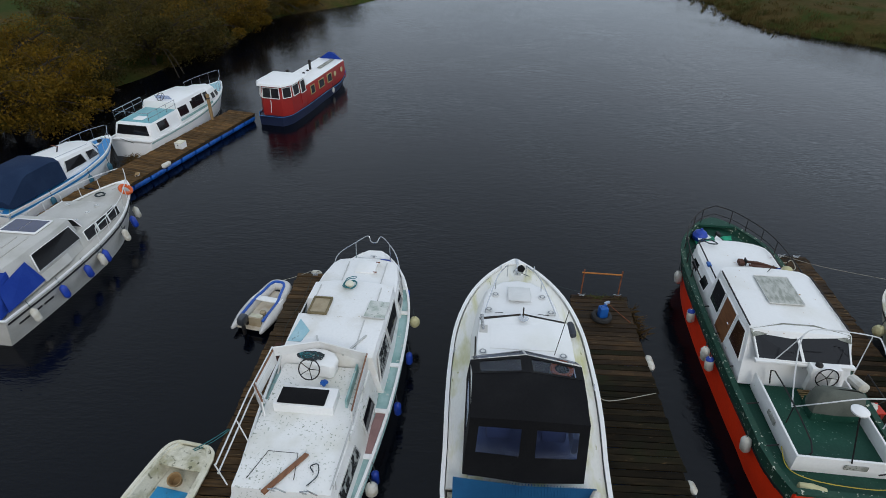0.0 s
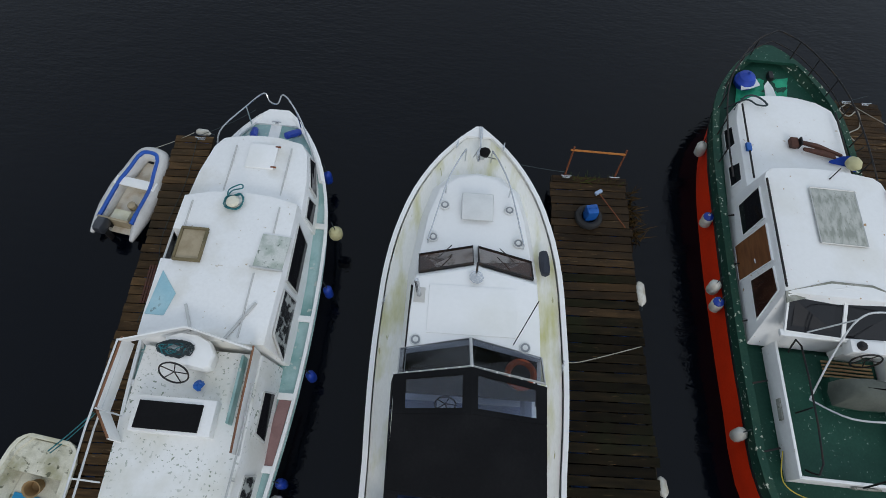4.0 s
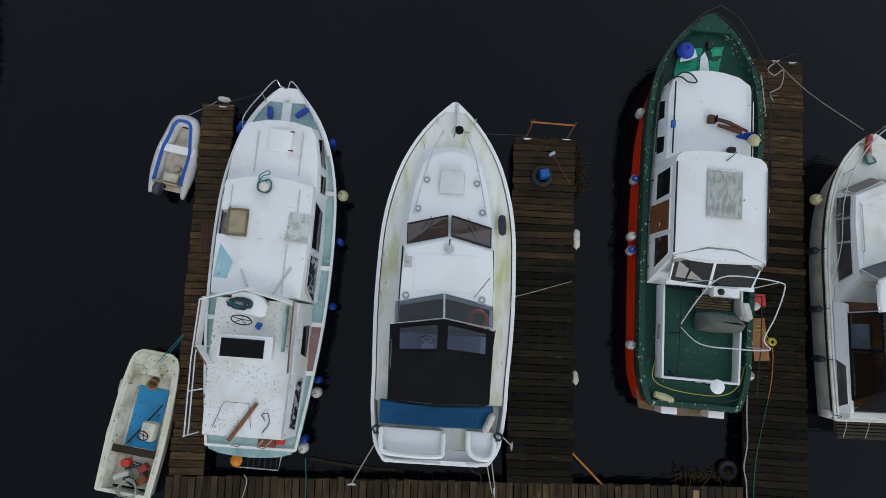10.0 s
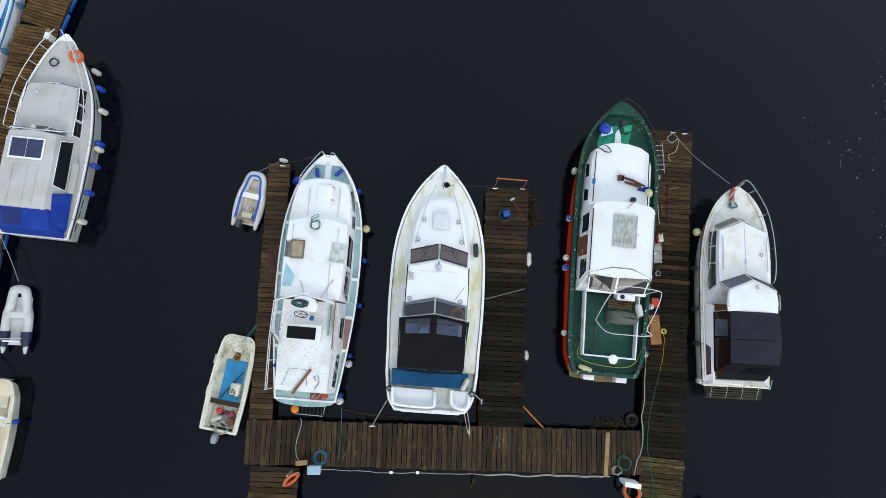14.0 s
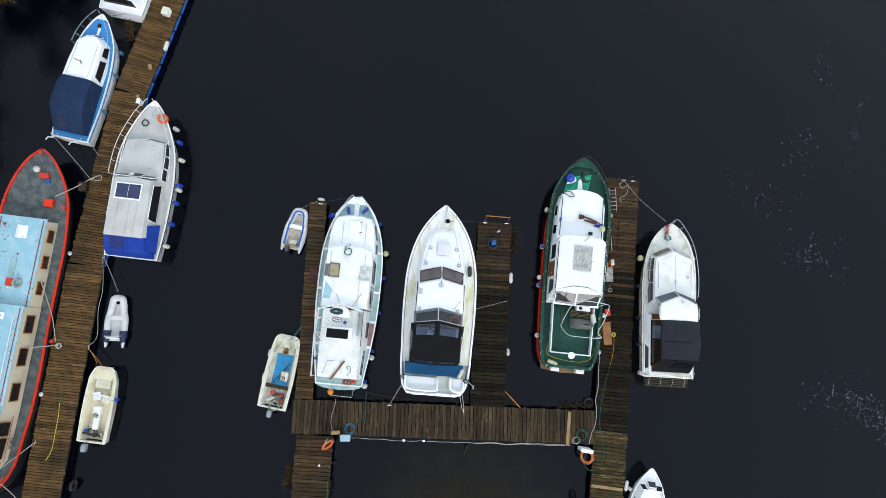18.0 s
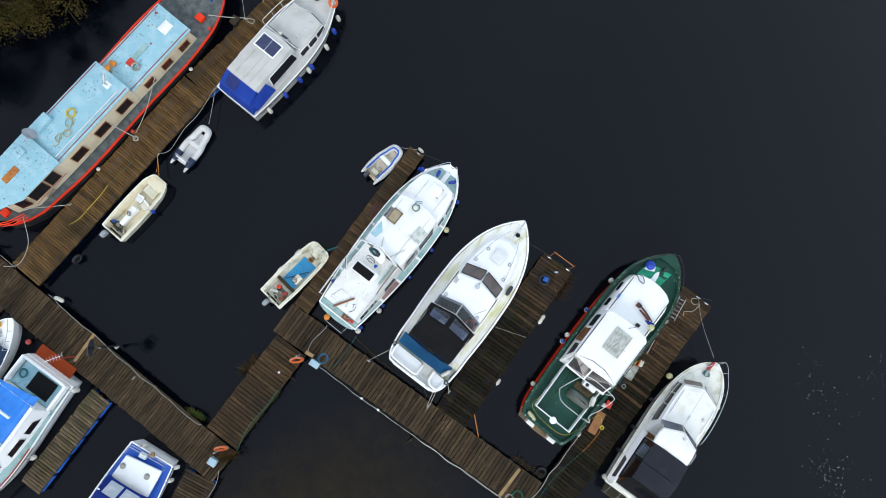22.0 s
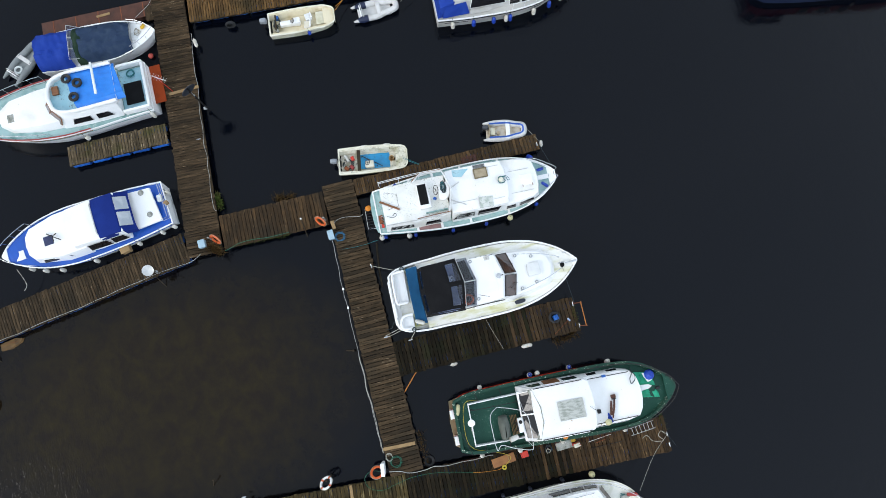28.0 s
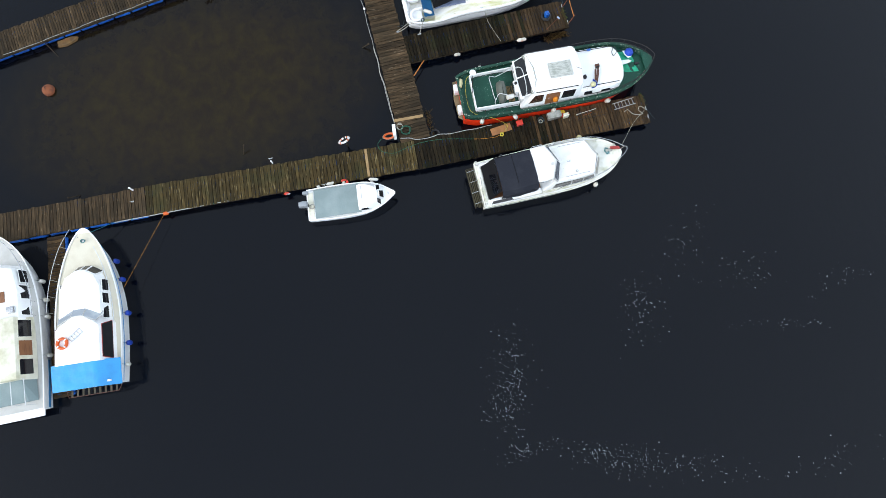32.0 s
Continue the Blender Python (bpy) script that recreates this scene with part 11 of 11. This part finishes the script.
part("dish", lathe([(0.0, 0.0), (0.20, 0.018), (0.36, 0.065), (0.45, 0.115), (0.455, 0.105), (0.36, 0.05), (0.20, -0.002), (0.0, -0.018)], 26), ENGINE_DARK, DK, at=pose(-0.06, -0.05, 2.90, 0, 104, 35))
part("feed_arm", tube([(0, 0, 2.55), (0.34, 0.24, 2.72)], 0.018, 6), GALV, DK)
part("feed_head", tube([(0.30, 0.21, 2.70), (0.36, 0.26, 2.84)], 0.04, 8), GALV, DK)
CB = thing("cross_plank", pose(-16.85, -18.9, 0.505, 0, 0, 3), "pale new plank let into the walkway", "plank")
part("plank", box(0, 0, 0.012, 0.17, 1.75, 0.03), PLY, CB, bev=0.004)
CB2 = thing("cross_plank", pose(5.55, -10.98, 0.505, 0, 0, -2), "pale new plank let into the walkway", "plank")
part("plank", box(0, 0, 0.012, 0.17, 1.74, 0.03), PLY, CB2, bev=0.004)
CB3 = thing("cross_plank", pose(7.75, -13.95, 0.505, 0, 0, 86), "pale new plank let into the jetty", "plank")
part("plank", box(0, 0, 0.012, 0.15, 1.7, 0.03), PLY, CB3, bev=0.004)
# rust-red steel pontoon and bent pipe frame
RD = thing("steel_pontoon", pose(-22.6, -23.2, 0), "rust-red steel pontoon beside a covered boat", "pontoon")
part("deck_plate", box(0, 0, 0.36, 1.0, 6.8, 0.05), RUST_PLATE, RD, bev=0.01)
part("hull_box", box(0, 0, 0.1, 0.96, 6.7, 0.46), RUST_PLATE, RD, bev=0.02)
for k in range(5):
    part("weld_strip", box(0, -2.7 + k * 1.35, 0.392, 0.98, 0.05, 0.014), RUST, RD)
part("timber_ramp", box(0.35, 3.35, 0.42, 1.0, 1.1, 0.06), BOARD_GREY, RD, bev=0.01)
RP = thing("mooring_board", pose(-22.75, -22.9, 0.40, 0, 0, 4), "short pale plank on the rusty pontoon", "plank")
part("plank", box(0, 0, 0.012, 0.15, 0.8, 0.025), PLY, RP, bev=0.004)
post("edge_post", -23.05, -19.75, 1.2, IRON, "dark post on the walkway edge", 0.05)
PF = thing("pipe_frame", pose(-26.3, -19.6, 0.3), "rusty bent pipe frame reaching over the water", "frame")
part("long_bar", tube([(-0.8, -1.4, 0.2), (-0.3, 1.2, 0.25)], 0.02, 6), RUST, PF)
part("short_bar", tube([(-0.8, -1.4, 0.2), (0.05, -1.0, 0.1)], 0.02, 6), RUST, PF)
for p0, p1 in (((-26.3, -20.65), (-24.6, -19.65)), ((-26.2, -18.6), (-24.4, -17.6))):
    ob = thing("timber_baulk", pose(*p0, 0.53), "dark heavy baulk lying across the walkway edge", "timber", "timber baulks")
    part("baulk", tube([(0, 0, 0.05), (p1[0] - p0[0], p1[1] - p0[1], 0.05)], 0.075, 6), BEAM, ob)
GP = thing("gangway_panel", pose(-28.8, -18.9, 0.55, 0, 0, 0), "grey ribbed landing panel with a yellow edge", "panel")
part("panel", box(0, 0, 0.1, 0.6, 1.0, 0.06), CANVAS_PALE, GP, bev=0.01)
part("edge_strip", box(0.31, 0, 0.1, 0.05, 1.0, 0.065), PLASTIC_YELLOW, GP)

# long jetty beside the barge
cabinet("white_box", -18.85, 10.95, -12, 0.40, 0.42, 0.30, WHITE_WORN, CREAM, "square cream box on the jetty edge")
cabinet("service_box", -19.6, 5.4, -10, 0.2, 0.26, 0.4, WHITE_WORN, WHITE, "white service pedestal on the jetty edge")
MP = thing("mooring_bollard", pose(-22.05, 0.32, 0.5, 0, 0, 8), "dark timber mooring block on the jetty edge", "bollard")
part("block", box(0, 0, 0.16, 0.42, 0.5, 0.32), BEAM, MP, bev=0.02)
part("pin", tube([(-0.3, 0, 0.3), (0.3, 0, 0.3)], 0.025, 6), IRON, MP)
rope("mooring_line", [(-22.95, -0.5, 1.5), (-22.3, 0.2, 0.95), (-21.75, 0.8, 0.6), (-21.3, 1.05, D), (-21.25, 0.8, D), (-21.6, 0.75, D)], ROPE, "thick pale mooring line from the barge", 0.028)
rope("mooring_line", [(-23.9, 3.1, 1.3), (-21.8, 0.82, 0.58)], ROPE, "thin pale stern line over the water", 0.012, 0.05)
rope("mooring_line", [(-22.0, 2.9, 1.1), (-21.55, 2.2, 0.56)], ROPE, "short stern line to the jetty", 0.012, 0.03)
rope("mooring_line", [(-22.0, 0.1, 0.6), (-21.8, -0.3, 0.53), (-22.0, -0.7, D), (-21.75, -0.9, D)], ROPE_DARK, "loose dark rope end on the boards", 0.016)
rope("mooring_line", [(-20.5, -3.5, 0.56), (-20.38, -4.4, 0.5), (-20.28, -5.4, 0.5), (-20.35, -6.4, 0.52), (-20.22, -7.8, 0.5), (-20.6, -8.35, 0.55)], ROPE, "pale rope along the jetty edge", 0.014)
rope("mooring_line", [(-20.42, -3.55, 0.56), (-19.38, -5.35, 0.6)], ROPE, "pale painter of the inflatable dinghy", 0.014, 0.05)
rope("mooring_line", [(-20.55, -8.45, 0.56), (-19.63, -9.3, 0.7)], ROPE_ORANGE, "orange painter of the open boat", 0.014, 0.03)
rope("mooring_line", [(-20.5, -8.5, 0.56), (-19.9, -9.2, 0.7)], ROPE_ORANGE, "orange painter of the open boat", 0.012, 0.05)
rope("mooring_line", [(-23.4, -8.6, 1.35), (-22.25, -8.4, 0.62)], ROPE, "thick pale line from the barge to a knot", 0.026, 0.08)
tagged(part("rope_knot", coil(-22.15, -8.42, 0.55, 0.16, 4, 0.024, 19), ROPE), "pale knotted mooring rope on the jetty edge", "rope", "coiled ropes")
rope("mooring_line", [(-23.15, -5.0, 1.3), (-22.6, -6.8, 0.8), (-22.3, -8.2, 0.62)], ROPE, "pale mooring line along the barge's side", 0.022)
rope("yellow_rope", [(-21.66, -11.4, D), (-21.62, -12.1, D), (-21.65, -12.9, D), (-21.7, -13.8, D), (-21.92, -14.35, D)], ROPE_YELLOW, "yellow rope lying along the boards", 0.018)
rope("green_rope", [(-21.45, -9.5, D), (-21.55, -10.4, D), (-21.66, -11.4, D)], HOSE_GREEN, "thin dull green line on the boards", 0.012)
rope("mooring_line", [(-22.58, -13.45, 0.56), (-23.9, -14.9, 1.3)], ROPE, "pale stern line of the barge", 0.024, 0.05)
rope("mooring_line", [(-23.7, -15.3, 1.3), (-22.9, -16.4, 0.7), (-22.65, -17.6, 0.54), (-23.25, -18.2, D)], ROPE, "pale line from the barge to the walkway", 0.020)
rope("mooring_line", [(-21.5, 10.2, 1.2), (-20.75, 10.9, 0.56)], ROPE_DARK, "dark bow line to the jetty", 0.014, 0.04)
rope("mooring_line", [(-7.25, -29.4, 0.54), (-7.6, -29.2, 0.6), (-8.35, -29.2, 1.2)], ROPE, "pale bow line of the blue and white cruiser", 0.018)
TY3 = thing("tyre", pose(-20.55, -15.6, 0.25, 0, 88, 0), "black tyre hung as a fender on the jetty side", "tyre")
part("tread", lathe([(0.16, 0.03), (0.22, 0.0), (0.28, 0.02), (0.30, 0.08), (0.28, 0.14), (0.22, 0.16), (0.16, 0.13), (0.18, 0.08), (0.16, 0.03)], 18), RUBBER, TY3)
for x, y in ((-19.4, 7.6), (-19.82, 5.72)):
    cabinet("tag_board", x, y, 20, 0.16, 0.30, 0.05, WHITE_WORN, PLY, "small pale wooden block on the jetty edge")
rope("mooring_line", [(-10.05, 0.0, 0.45), (-9.1, 0.5, 0.56)], ROPE, "thin pale painter of the inflatable dinghy", 0.009, 0.03)
rope("mooring_line", [(-8.9, 0.45, 0.56), (-7.3, 0.6, 1.5)], ROPE_DARK, "thin bow line of the worn cruiser", 0.010, 0.05)
rope("mooring_line", [(-9.0, 0.4, D), (-8.95, -1.0, D), (-9.1, -2.4, D), (-8.95, -3.5, D), (-9.05, -4.6, D)], ROPE_DARK, "thin dark line lying along the boards", 0.008)
rope("mooring_line", [(-9.85, -7.3, 0.72), (-9.32, -6.5, 0.56)], ROPE_TEAL, "doubled teal painter of the open boat", 0.014, 0.03)
rope("mooring_line", [(-9.80, -7.33, 0.72), (-9.28, -6.52, 0.56)], ROPE_TEAL, "doubled teal painter of the open boat", 0.012, 0.06)
BP = thing("timber_post", pose(-18.95, 15.1, 0.3, 0, 0, -10), "weathered timber mooring post at the jetty end", "post", "posts")
part("post", box(0, 0, 0.75, 0.14, 0.14, 1.9), PLY, BP, bev=0.02)
part("iron_band", box(0, 0, 1.45, 0.17, 0.17, 0.06), IRON, BP, bev=0.005)

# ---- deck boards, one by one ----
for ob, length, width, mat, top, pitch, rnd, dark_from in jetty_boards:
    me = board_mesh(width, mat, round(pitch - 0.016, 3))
    dark = board_mesh(width, BOARD_DARK, round(pitch - 0.016, 3))
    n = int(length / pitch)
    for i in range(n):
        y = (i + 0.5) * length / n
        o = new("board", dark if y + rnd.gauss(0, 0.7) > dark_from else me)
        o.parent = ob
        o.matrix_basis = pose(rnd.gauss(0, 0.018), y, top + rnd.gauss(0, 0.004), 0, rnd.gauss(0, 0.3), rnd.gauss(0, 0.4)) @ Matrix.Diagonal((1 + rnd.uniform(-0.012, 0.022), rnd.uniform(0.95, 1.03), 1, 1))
